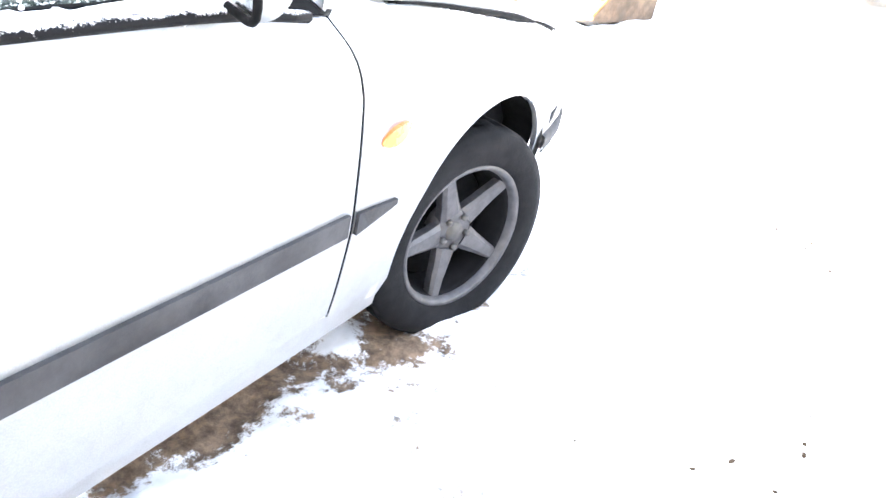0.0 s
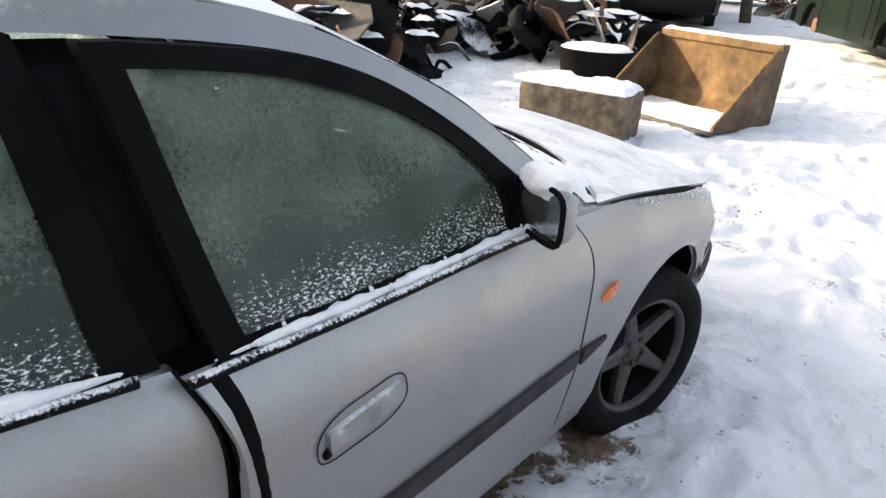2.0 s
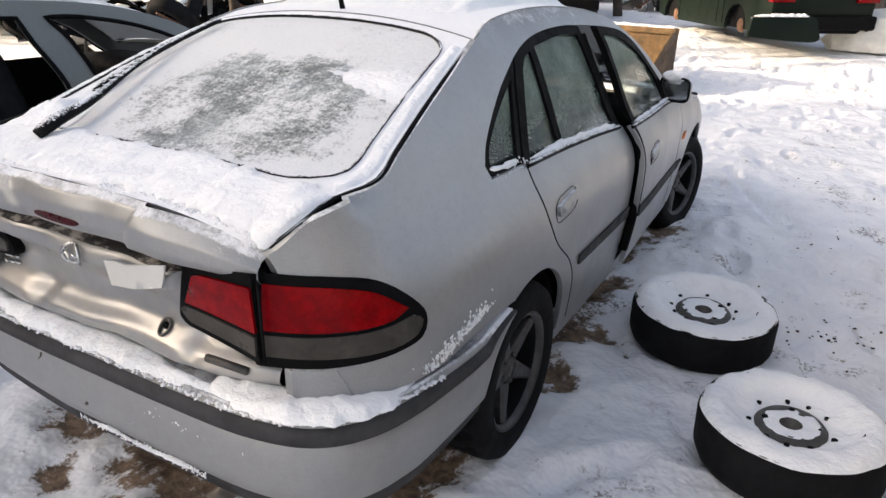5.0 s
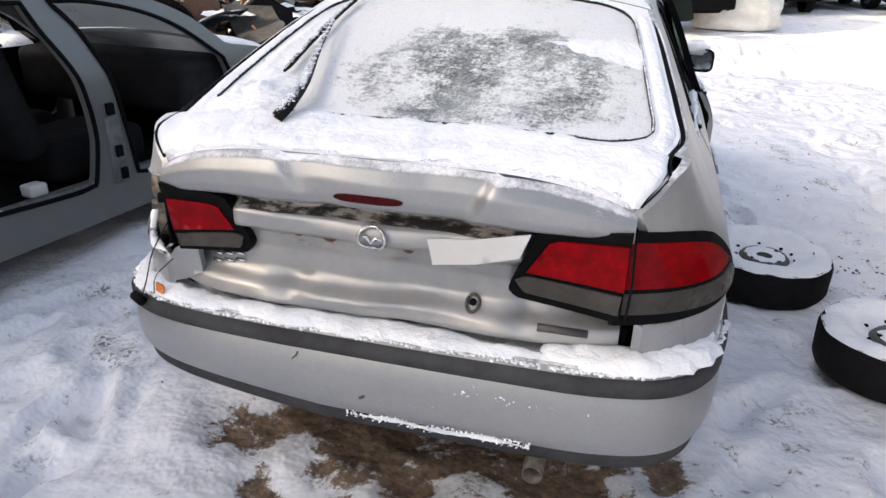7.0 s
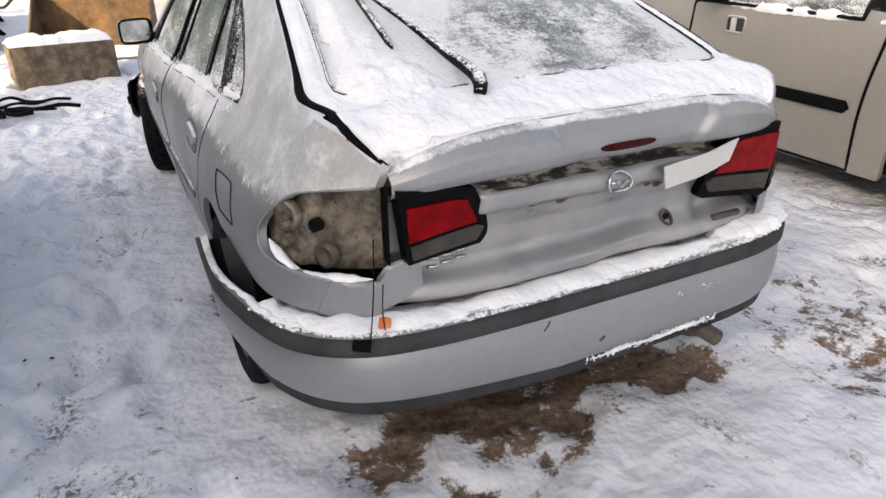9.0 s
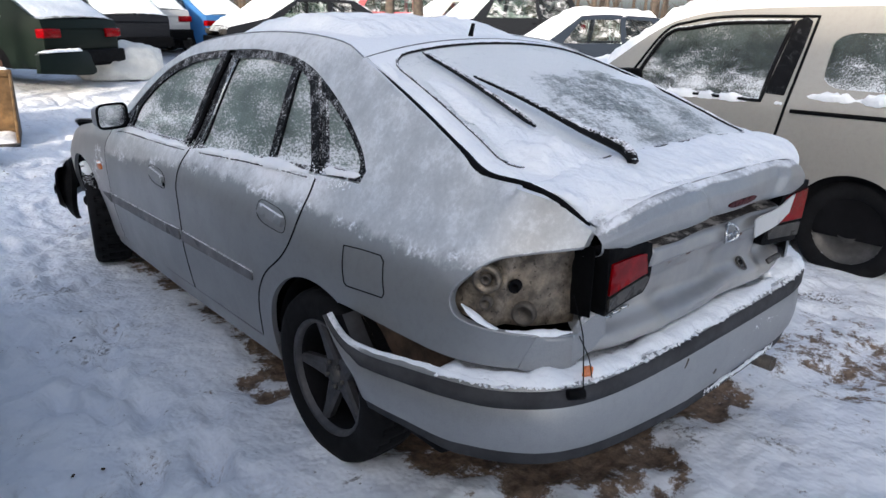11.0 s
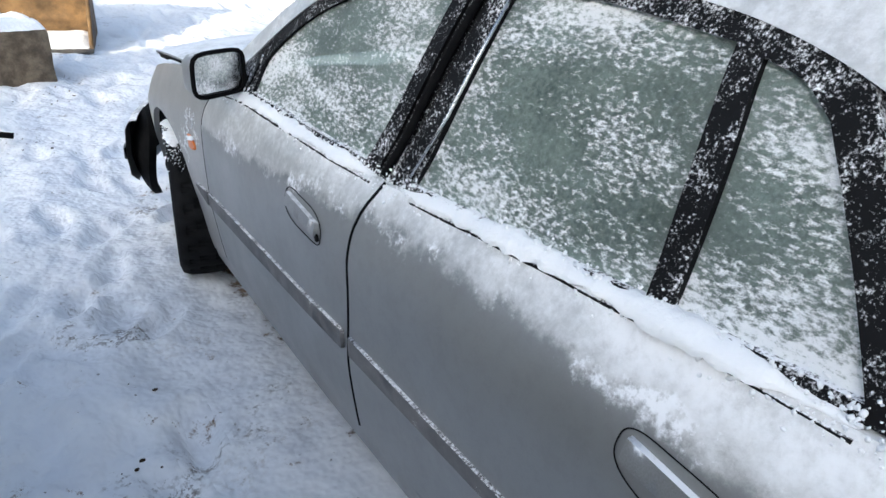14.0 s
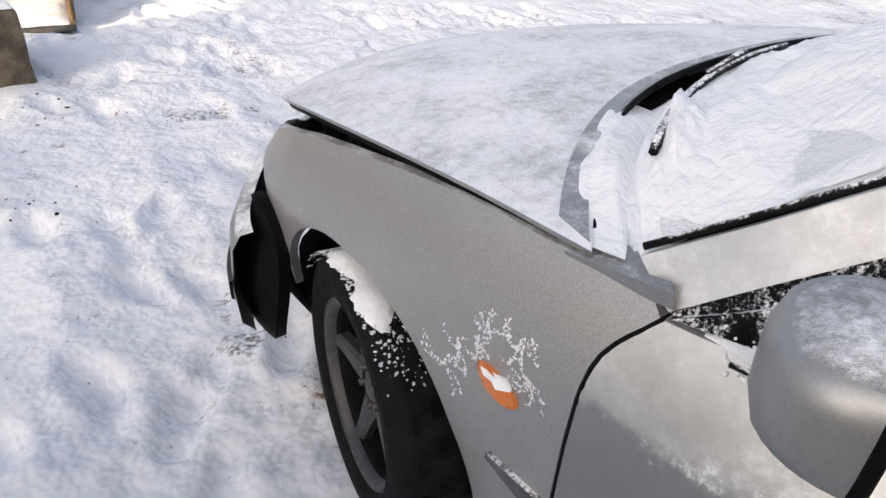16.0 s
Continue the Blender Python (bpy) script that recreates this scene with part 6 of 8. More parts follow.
for s in (1, -1):
    def on_belt(y, z, off):
        return Vector((s * (half(y, z) + 0.001), y, z))
    line = np.array(BELT_F + BELT_R)
    spots = []
    for i in range(1500 if s < 0 else 300):
        y = r.uniform(-1.38, 0.62)
        if s > 0 and -0.32 < y < -0.19:
            continue
        z = float(np.interp(-y, -line[:, 0], line[:, 1])) + (0.012 if s > 0 else 0.004) + r.gauss(0, 0.008 if s > 0 else 0.012)
        q = on_belt(y, z, 0)
        if s > 0 and y > -0.25:
            hinge = Vector((half(0.74, 0.6), 0.74, 0.0))
            q = hinge + Matrix.Rotation(radians(2.3), 3, "Z") @ (q - hinge)
        spots.append((q, Vector((s, 0, 0.6))))
    snow_thing(crumbs(spots, 0.0048, 8 + s, 0.4), "crumbs of snow along the window sill")
side_spots = []
for i in range(420):
    u = r.random()
    y, z = -1.90 + 0.28 * u + r.gauss(0, 0.02), 0.612 + 0.05 * u + abs(r.gauss(0, 0.02))
    side_spots.append((Vector((half(y, z) + 0.001, y, z)), Vector((1, 0, 0.4))))
snow_thing(crumbs(side_spots, 0.0055, 21, 0.35), "crumbs of snow stuck over the rear wheel arch")
for x0, z0, x1, z1, w_ in ((-0.165, 0.530, -0.18, 0.505, 0.003), (-0.01, 0.46, -0.02, 0.435, 0.004), (-0.015, 0.436, -0.027, 0.424, 0.006), (-0.50, 0.470, -0.46, 0.473, 0.0025), (-0.49, 0.46, -0.475, 0.455, 0.003), (-0.68, 0.485, -0.60, 0.478, 0.002)):
    part("scratch", tube([on_bumper(x0, z0, -0.002), on_bumper((x0 + x1) / 2 + 0.003, (z0 + z1) / 2, -0.002), on_bumper(x1, z1, -0.002)], w_, 5), M_metal_dark, bumper, "dark scratch in the paint")
sill = []
for u in np.linspace(0, 1, 14):
    y = -1.930 - 0.215 * u
    z = 0.765 - 0.055 * math.sin(min(1, u * 1.7) * math.pi / 2) + 0.008 * max(0, u - 0.6)
    sill.append(Vector((-(half(y, z) - 0.016), y, z)))
snow_thing(ridge(sill, 0.020, 0.017, 33, step=0.01), "snow in the bottom of the empty lamp hole")
for s in (1, -1):
    side_band = np.array([(s * 0.905, 0.06), (s * 0.978, 0.06), (s * 0.978, 0.80), (s * 0.905, 0.76)])
    snow_thing(drift(loop(*[[side_band[q], side_band[(q + 1) % 4]] for q in range(4)], step=0.03), GATE, 0.009, 0.02, 0.012, 50.0 + s, 22.0, 0.0, True), "thin snow beside the rear window")
snow_thing(drift(band(-0.992, 0.992, 0.80, 0.984, 0.012, 0.02, 0.06), GATE, 0.017, 0.05, 0.013, 11.0, 13.0), "uneven snow along the flat of the tailgate")
for a0, a1, b0, b1, hgt, sd in ((-0.92, -0.50, 0.60, 0.86, 0.040, 21.0), (-0.86, -0.70, 0.22, 0.62, 0.024, 22.0), (-0.86, -0.60, 0.48, 0.72, 0.020, 27.0)):
    snow_thing(drift(band(a0, a1, b0, b1, 0.022, 0.03, 1.0), GATE, hgt, 0.13, 0.013, sd, 16.0, 0.0, True), "drifted snow on the rear window")
for a0, a1 in ((-0.985, -0.46), (0.46, 0.985)):
    snow_thing(drift(band(a0, a1, 0.30, 1.0, 0.015, 0.03, 0.3), lambda a, b, off: cow(a, b, off) + Vector((0, 0, 0.004)), 0.024, 0.16, 0.03, 33.0 + a0, 2.5, 0.0, True), "snow filling the corner of the scuttle")
snow_thing(drift(band(-0.97, 0.90, 0.05, 0.55, 0.03, 0.04, 0.2), lambda a, b, off: cow(a, b, off) - Vector((0, 0, 0.012)), 0.016, 0.12, 0.03, 31.0, 14.0), "snow lying in the scuttle under the windscreen")
snow_thing(drift(loop([(-0.92, 0.04), (0.0, 0.05), (0.92, 0.04)], [(0.92, 0.04), (0.94, 0.16), (0.5, 0.12), (0.0, 0.16), (-0.6, 0.13), (-0.95, 0.20)], [(-0.95, 0.20), (-0.92, 0.04)], step=0.04), SCREEN, 0.030, 0.07, 0.02, 9.0, 11.0, 0.02, True), "snow gathered at the foot of the windscreen")
snow_thing(drift(loop([(0.47, 0.37), (0.60, 0.335), (0.80, 0.29), (0.93, 0.275)], [(0.93, 0.275), (0.94, 0.35), (0.93, 0.43)], [(0.93, 0.43), (0.75, 0.425), (0.58, 0.395), (0.47, 0.37)], step=0.012), GATE, 0.009, 0.07, 0.010, 23.0, 18.0, 0.02, True), "tongue of drifted snow on the rear window")


def notch(a, b, off):
    """From the scuttle up onto the windscreen, rounded as lying snow fills the corner."""
    p, q, w = cow(a, 0.34, -0.012), SCREEN(a, 0.04, 0.006), SCREEN(a, 0.42, 0.0)
    return p * (1 - b) ** 2 + q * (2 * b * (1 - b)) + w * b * b + Vector((0, 0.35, 0.94)) * off


snow_thing(drift(band(-0.97, 0.42, 0.06, 0.80, 0.05, 0.03, 0.25), notch, 0.026, 0.16, 0.02, 61.0, 7.0, 0.0, True), "lumpy snow filling the foot of the windscreen")
snow_thing(drift(band(-0.95, -0.42, 0.16, 0.62, 0.06, 0.03, 0.7), notch, 0.055, 0.20, 0.016, 64.0, 11.0, 0.0, True), "lumpy snow filling the foot of the windscreen")
snow_thing(drift(band(-0.95, 0.55, 0.10, 0.62, 0.05, 0.04, 0.8), SCREEN, 0.030, 0.22, 0.02, 41.0, 9.0, 0.0, True), "uneven snow on the windscreen")
snow_thing(drift(loop([(-0.98, 0.10), (-0.9, 0.45), (-0.93, 0.95)], [(-0.93, 0.95), (-0.98, 0.10)], step=0.04), SCREEN, 0.010, 0.04, 0.03, 10.0, 9.0, 0.02), "snow on the edge of the windscreen")
# on the left front tyre
tyre_snow = []
for a in np.linspace(radians(62), radians(118), 22):
    tyre_snow.append(Vector((-0.765, 1.29, 0.276)) + Matrix.Rotation(radians(-15), 3, "Z") @ Vector((-0.045, 0.306 * math.cos(a), 0.309 * math.sin(a))))
snow_thing(ridge(tyre_snow, 0.040, 0.014, 13), "snow lying on the tyre")
spots = []
for i in range(1500):
    a = radians(r.triangular(30, 140, 70))
    spots.append((Vector((-0.765, 1.29, 0.276)) + Matrix.Rotation(radians(-13), 3, "Z") @ Vector((r.uniform(-0.085, 0.03), 0.308 * math.cos(a), 0.308 * math.sin(a))), Vector((0, math.cos(a), math.sin(a)))))
snow_thing(crumbs(spots, 0.0042, 31, 0.22), "crumbs of snow on the tread of the tyre")
snow_thing(ridge([Vector((-(half(y, 0.658) + 0.006), y, 0.672)) for y in (0.845, 0.875, 0.905)], 0.014, 0.012, 14), "snow on the orange indicator")

spots = []
for i in range(420):
    y = r.uniform(1.0, 1.78)
    z = hood_line(y) - 0.012 - abs(r.gauss(0, 0.012))
    spots.append((Vector((half(y, z) + 0.001, y, z)), Vector((0.7, 0, 0.7))))
snow_thing(crumbs(spots, 0.0055, 53, 0.4), "crumbs of snow along the edge of the wing")
spots = []
for cy, cz, ln in ((1.0, 0.60, 0.10), (0.965, 0.655, 0.07), (0.90, 0.725, 0.06), (0.85, 0.735, 0.07), (0.82, 0.70, 0.07), (0.925, 0.69, 0.05)):
    for k in range(6):
        a = r.uniform(0, 6.28)
        for q in range(22):
            d = ln * 0.6 * q / 22
            y, z = cy + d * math.cos(a + 0.9 * q / 22) + r.gauss(0, 0.002), cz + d * math.sin(a + 0.9 * q / 22) + r.gauss(0, 0.002)
            spots.append((Vector((-(half(y, z) + 0.0005), y, z)), Vector((-1, 0, 0.3))))
snow_thing(crumbs(spots, 0.0027, 51, 0.2), "ferns of frost on the front wing")
spots = []
arm_line = curve(arm, 0.03)
for k in range(420):
    t = r.random() ** 0.8
    q = Vector(arm_line[int(t * (len(arm_line) - 1))])
    spots.append((q + Vector((r.gauss(0, 0.006), r.gauss(0, 0.006), 0.010)), Vector((0, 0, 1))))
snow_thing(crumbs(spots, 0.0042, 52, 0.5), "crumbs of snow on the rear wiper")

# ---- concrete block, loader bucket, loose wheels ----


def gz(x, y):
    return float(ground_height(x, y))


def make_block(x, y, turn, size):
    L, W, H = size
    bm = box((-L / 2, -W / 2, -0.03), (L / 2, W / 2, H), 0.03, segments=2)
    bmesh.ops.subdivide_edges(bm, edges=bm.edges[:], cuts=5, use_grid_fill=True)
    for v in bm.verts:
        n = Vector((rough_noise(*v.co, 7, 1), rough_noise(*v.co, 7, 2), rough_noise(*v.co, 7, 3)))
        v.co += n * 0.014 + n * 0.006 * rough_noise(*v.co, 30, 5)
    b = thing("concrete_block", "rough weathered concrete block with a cap of snow", "block", pose(x, y, gz(x, y), 0, 0, turn))
    part("block", bm, M_concrete, b)
    top = rect(-L / 2 + 0.01, L / 2 - 0.01, -W / 2 + 0.01, W / 2 - 0.01, 0.04)
    cap = drift(top, lambda a, c, off: Vector((a, c, H - 0.004 + off)), 0.085, 0.10, 0.03, 3.0, 6.0, 0.03)
    s = tagged(finish("snow_cap", cap, M_snow), "cap of snow on the concrete block", "snow", kind="stuff")
    s.matrix_basis = b.matrix_basis
    return b


make_block(*BLOCK_AT)


M_plate = plain_mat("dark_rusty_plate", (0.10, 0.065, 0.04), 0.75, 0.1, vary=0.5, scale=6, bump=0.4, grain=50)


def make_bucket():
    b = thing("loader_bucket", "rusty yellow steel loader bucket standing open on the snow", "loader bucket", BUCKET_POSE)
    W, D, H = BUCKET_SIZE
    # side outline (depth, height): mouth towards -y
    prof = curve([(-D, 0.0), (-D * 0.25, 0.0), (0.0, 0.12), (0.02, 0.30), (-0.02, H)], 0.05)
    th = 0.018
    bm = bmesh.new()
    outer = [[bm.verts.new((x, p[0], p[1])) for x in (0.0, -W)] for p in prof]
    inner = [[bm.verts.new((x, p[0] - th, p[1] + (th if p[1] < 0.1 else 0))) for x in (0.0, -W)] for p in prof]
    for g_, f_ in ((outer, 1), (inner, -1)):
        for a, c in zip(g_, g_[1:]):
            bm.faces.new([a[0], a[1], c[1], c[0]] if f_ > 0 else [c[0], c[1], a[1], a[0]])
    bm.faces.new([outer[-1][0], outer[-1][1], inner[-1][1], inner[-1][0]])
    bm.faces.new([outer[0][1], outer[0][0], inner[0][0], inner[0][1]])
    bmesh.ops.recalc_face_normals(bm, faces=bm.faces[:])
    part("bucket_shell", bm, M_bucket, b)
    for x in (0.0, -W):
        o = loop([(-D, 0.0), (0.02, 0.0)], [(0.02, 0.0), (0.03, H)], [(0.03, H), (-0.12, H)], [(-0.12, H), (-D, 0.05)], step=0.06)
        part("side_plate", sheet(o, lambda yy, zz, off, x=x: Vector((x + (off if x == 0 else -off), yy, zz)), depth=0.03, step=0.1), M_plate, b, "steel side plate, dark with age")
        part("plate_edge", tube([Vector((x - 0.012 if x == 0 else x + 0.012, -D, 0.05)), Vector((x - 0.012 if x == 0 else x + 0.012, -0.12, H))], 0.016, 6), M_bucket, b)
    part("top_rail", box((-W, -0.06, H - 0.03), (0.0, 0.05, H + 0.05), 0.012), M_bucket, b)
    part("cutting_edge", box((-W, -D - 0.05, -0.01), (0, -D + 0.08, 0.02), 0.005), M_steel, b)
    for k in range(5):
        part("rivet", lathe([(0.0, 0.012), (0.02, 0.008), (0.024, 0.0)], 10, m=Matrix.Translation((-W * (0.1 + 0.2 * k), -0.03, H + 0.05)) @ Matrix.Rotation(-math.pi / 2, 4, "Y")), M_bucket, b)
    cap = drift(rect(-W + 0.02, -0.04, -0.055, 0.045, 0.04), lambda a, c, off: Vector((a, c, H + 0.048 + off)), 0.035, 0.04, 0.025, 6, 8, 0.015)
    s = tagged(finish("snow_cap", cap, M_snow), "strip of snow on the bucket rail", "snow", kind="stuff")
    s.matrix_basis = b.matrix_basis
    fl = drift(rect(-W + 0.03, -0.03, -D, -0.1, 0.06), lambda a, c, off: Vector((a, c, 0.015 + off)), 0.05, 0.12, 0.05, 7, 5, 0.02)
    s = tagged(finish("snow_drift", fl, M_snow), "snow on the floor of the bucket", "snow", kind="stuff")
    s.matrix_basis = b.matrix_basis
    return b


make_bucket()


def loose_wheel(x, y, z, tilt, turn, label, snowed=True, r=0.30, h=0.19, rim=True):
    w = thing("steel_wheel" if rim else "worn_tyre", label, "wheel" if rim else "tyre", pose(x, y, z, tilt, 0, turn), "wheels lying about")
    H = h / 2
    up = Matrix.Translation((0, 0, H)) @ Matrix.Rotation(-math.pi / 2, 4, "Y")
    prof = [(r * 0.64, -H * 0.8), (r * 0.70, -H), (r * 0.86, -H * 1.03), (r * 0.96, -H * 0.9), (r, -H * 0.6), (r, H * 0.6), (r * 0.96, H * 0.9), (r * 0.86, H * 1.03), (r * 0.70, H), (r * 0.64, H * 0.8)]
    part("tyre", lathe(prof, 44, m=up), M_rubber, w)
    if rim:
        part("rim", lathe([(r * 0.66, H * 0.85), (r * 0.60, H * 0.7), (r * 0.56, H * 0.45), (r * 0.40, H * 0.40), (r * 0.34, H * 0.62), (r * 0.22, H * 0.62), (r * 0.20, H * 0.5), (r * 0.11, H * 0.5), (r * 0.10, -0.05)], 40, m=up), M_steel, w, "pressed steel rim")
        for k in range(4):
            a = 2 * math.pi * k / 4 + 0.4
            part("bolt_hole", tube([up @ Vector((H * 0.60, r * 0.27 * math.cos(a), r * 0.27 * math.sin(a))), up @ Vector((H * 0.65, r * 0.27 * math.cos(a), r * 0.27 * math.sin(a)))], 0.011, 10), M_dark, w)
    if rim and snowed:
        for k in range(9):
            a = 2 * math.pi * k / 9 + 0.2 * math.sin(k * 5.0)
            c, s_ = r * 0.45 * math.cos(a), r * 0.45 * math.sin(a)
            part("vent_hole", tube([(c, s_, 1.40 * H), (c, s_, 1.50 * H + 0.0125)], 0.008 + 0.006 * abs(math.sin(k * 3.1)), 8), M_dark, w)
    if snowed:
        def lay(r0, r1, zf, hgt, sd):
            ring = np.array([(r1 * (1 + 0.03 * rough_noise(math.cos(a), math.sin(a), sd, 3.5)) * math.cos(a), r1 * (1 + 0.03 * rough_noise(math.cos(a), math.sin(a), sd, 3.5)) * math.sin(a)) for a in np.linspace(0, 2 * math.pi, 60, endpoint=False)])
            cut_ = np.array([(r0 * (1 + 0.06 * rough_noise(math.cos(a), math.sin(a), sd + 3, 6.0)) * math.cos(a), r0 * (1 + 0.06 * rough_noise(math.cos(a), math.sin(a), sd + 3, 6.0)) * math.sin(a)) for a in np.linspace(0, 2 * math.pi, 40, endpoint=False)])
            v, f = fill(ring, [cut_] if r0 > 0.01 else [], 0.018)
            bm = bmesh.new()
            d = edge_distance(v, ring)
            if r0 > 0.01:
                d = np.minimum(d, edge_distance(v, cut_))
            vs = []
            for p, q in zip(v, d):
                n = rough_noise(p[0], p[1], 0, 16, sd) + 0.6 * rough_noise(p[0], p[1], 3, 45, sd)
                base = zf if zf else float(np.interp(math.hypot(p[0], p[1]) / r, [0.36, 0.42, 0.56, 0.64, 0.70, 0.84, 0.98], [1.44 * H, 1.50 * H, 1.62 * H, 1.86 * H, 2.02 * H, 2.06 * H, 1.90 * H]))
                vs.append(bm.verts.new((p[0], p[1], base + hgt * min(1, q / 0.018) * (0.75 + 0.8 * n) - 0.004)))
            for t in f:
                bm.faces.new([vs[i] for i in t])
            return bm
        for r0, r1, zf, hh, sd in ((r * (0.365 if rim else 0.68), r * 0.975, 0.0, 0.013, x), (r * 0.12, r * 0.335, H * 1.62, 0.012, x + 5)):
            if not rim and r1 < r * 0.9:
                continue
            s = tagged(finish("snow", lay(r0, r1, zf, hh, sd), M_snow), "ring of snow lying on the wheel", "snow", "snow on loose wheels", "stuff")
            s.matrix_basis = w.matrix_basis
    return w


loose_wheel(1.235, -0.235, 0.0, 2, 20, "steel wheel lying flat, its face full of snow")
loose_wheel(1.64, -0.93, 0.0, -2, 70, "steel wheel lying flat beside the car, dusted with snow", r=0.29)

# crumbs of soil and bark trodden into the snow
r = random.Random(77)
soil_spots = []
for k in range(70):
    cx, cy = r.choice(((r.uniform(-3.4, -1.15), r.uniform(-4.5, 5.0)), (r.uniform(-3.2, 3.0), r.uniform(2.4, 6.0)), (r.uniform(1.2, 3.6), r.uniform(-3.0, 5.0)), (r.uniform(-1.5, 2.5), r.uniform(-4.2, -2.5))))
    wide = r.uniform(0.03, 0.22)
    for i in range(r.choice((1, 1, 2, 5, 14, 26))):
        x, y = cx + r.gauss(0, wide), cy + r.gauss(0, wide)
        if abs(x) > 1.0 or abs(y) > 2.4:
            soil_spots.append((Vector((x, y, gz(x, y) + 0.002)), Vector((r.uniform(-0.3, 0.3), r.uniform(-0.3, 0.3), 1))))
sm = bpy.data.meshes.new("soil_crumbs")
sb = crumbs(soil_spots, 0.0105, 78, 0.45)
sb.to_mesh(sm)
sb.free()
sm.materials.append(M_soil)
tagged(new("soil_crumbs", sm), "dark crumbs of soil scattered on the snow", "soil", kind="stuff")

# ---- the wreck without doors, beside the silver car ----
M_wreck = frost_paint("wreck_paint", (0.11, 0.122, 0.118), -0.02, metal=0.3)
M_wreck_in = plain_mat("wreck_inner_metal", (0.13, 0.14, 0.14), 0.55, 0.2, vary=0.35, scale=11)
WRECK_POSE = Matrix.Translation((-2.07, -1.18, 0.0)) @ Matrix.Rotation(radians(-7.0), 4, "Z")
wreck = thing("stripped_car", "silver car wreck without doors or wheels, dark seats inside", "car", WRECK_POSE)


def wreck_side(x, lean):
    def place(y, z, off):
        return Vector((x + lean * (off - 0.30 * max(0, z - 0.88) - 0.05 * max(0, 0.45 - z)), y, z))
    return place


WO_R = loop([(-0.62, 0.40), (0.20, 0.35), (0.30, 0.40)], [(0.30, 0.40), (0.34, 0.62), (0.30, 0.90), (0.20, 1.12), (0.16, 1.235)], [(0.16, 1.235), (-0.30, 1.245), (-0.62, 1.20)], [(-0.62, 1.20), (-0.62, 0.40)], step=0.05)
WO_F = loop([(0.56, 0.38), (0.62, 0.345), (1.15, 0.36), (1.29, 0.40)], [(1.29, 0.40), (1.37, 0.55), (1.385, 0.74), (1.33, 0.87)], [(1.33, 0.87), (1.06, 1.06), (0.80, 1.165), (0.50, 1.225), (0.30, 1.235)], [(0.30, 1.235), (0.40, 1.10), (0.49, 0.85), (0.53, 0.60), (0.56, 0.38)], step=0.04)
WOUT = loop([(-1.0, 0.16), (0.0, 0.155), (1.50, 0.165)], [(1.50, 0.165), (1.52, 0.36)] + [(1.83 + 0.31 * math.cos(a), 0.32 + 0.31 * math.sin(a)) for a in np.linspace(2.9, 0.35, 10)], [(2.12, 0.42), (2.13, 0.28), (2.20, 0.30)], [(2.20, 0.30), (2.22, 0.55), (2.20, 0.68), (2.02, 0.80), (1.70, 0.89), (1.40, 0.94)], [(1.40, 0.94), (1.15, 1.12), (0.85, 1.235), (0.50, 1.30), (0.0, 1.325), (-0.5, 1.31), (-1.0, 1.26)], [(-1.0, 1.26), (-1.0, 0.16)], step=0.05)
for x, lean in ((0.0, 1), (-1.55, -1)):
    part("body_side", sheet(WOUT, wreck_side(x, lean), [WO_R, WO_F], depth=0.05, step=0.06), M_wreck, wreck, "door frame with both doors gone")
    for hole in (WO_R, WO_F):
        part("door_seal", tube([wreck_side(x, lean)(p[0], p[1], 0.004) for p in list(hole) + [hole[0]]], 0.012, 6, caps=False), M_black, wreck)
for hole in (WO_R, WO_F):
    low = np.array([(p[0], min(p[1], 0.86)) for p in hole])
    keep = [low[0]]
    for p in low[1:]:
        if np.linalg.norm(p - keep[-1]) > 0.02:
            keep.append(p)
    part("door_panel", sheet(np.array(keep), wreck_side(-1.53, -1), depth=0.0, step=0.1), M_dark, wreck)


def wreck_top(a0, a1, z_in=0.0):
    def place(a, b, off):
        y = a0[0] + (a1[0] - a0[0]) * b
        z = float(np.interp(-y, [-2.2, -2.02, -1.7, -1.4, -1.15, -0.85, -0.5, 0, 0.5, 1.0], [0.68, 0.80, 0.89, 0.94, 1.12, 1.235, 1.30, 1.325, 1.31, 1.26]))
        inset = 0.30 * max(0, z - 0.88)
        x = -0.775 + a * (0.775 - inset)
        return Vector((x, y, z + 0.05 * (1 - a * a) + off))
    return place


part("roof", sheet(rect(-1, 1, 0, 1, 0.1), wreck_top((0.72, 0), (-1.0, 0)), depth=0.02, step=0.12), M_wreck, wreck)
part("bonnet", sheet(rect(-1, 1, 0, 1, 0.1), wreck_top((2.19, 0), (1.45, 0)), depth=0.02, step=0.12), M_wreck, wreck)
part("windscreen", sheet(rect(-0.96, 0.96, 0, 1, 0.1), wreck_top((1.40, 0), (0.74, 0)), depth=0.0, step=0.12), M_glass_front, wreck)
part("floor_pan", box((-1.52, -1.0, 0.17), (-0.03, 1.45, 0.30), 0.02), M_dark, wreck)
part("inner_sill", box((-0.10, -1.0, 0.18), (-0.02, 1.4, 0.37), 0.02), M_wreck_in, wreck)
part("dashboard", box((-1.48, 1.05, 0.55), (-0.07, 1.45, 0.88), 0.08, segments=3), M_dash, wreck)
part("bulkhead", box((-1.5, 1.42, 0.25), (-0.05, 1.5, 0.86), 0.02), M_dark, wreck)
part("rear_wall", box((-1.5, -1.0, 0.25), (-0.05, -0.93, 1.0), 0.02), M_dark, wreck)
part("pillar", box((-0.03, -0.05, 0.0), (0.03, 0.05, 0.36), 0.015, m=Matrix.Translation((-0.02, 0.45, 0.33))), M_wreck_in, wreck)
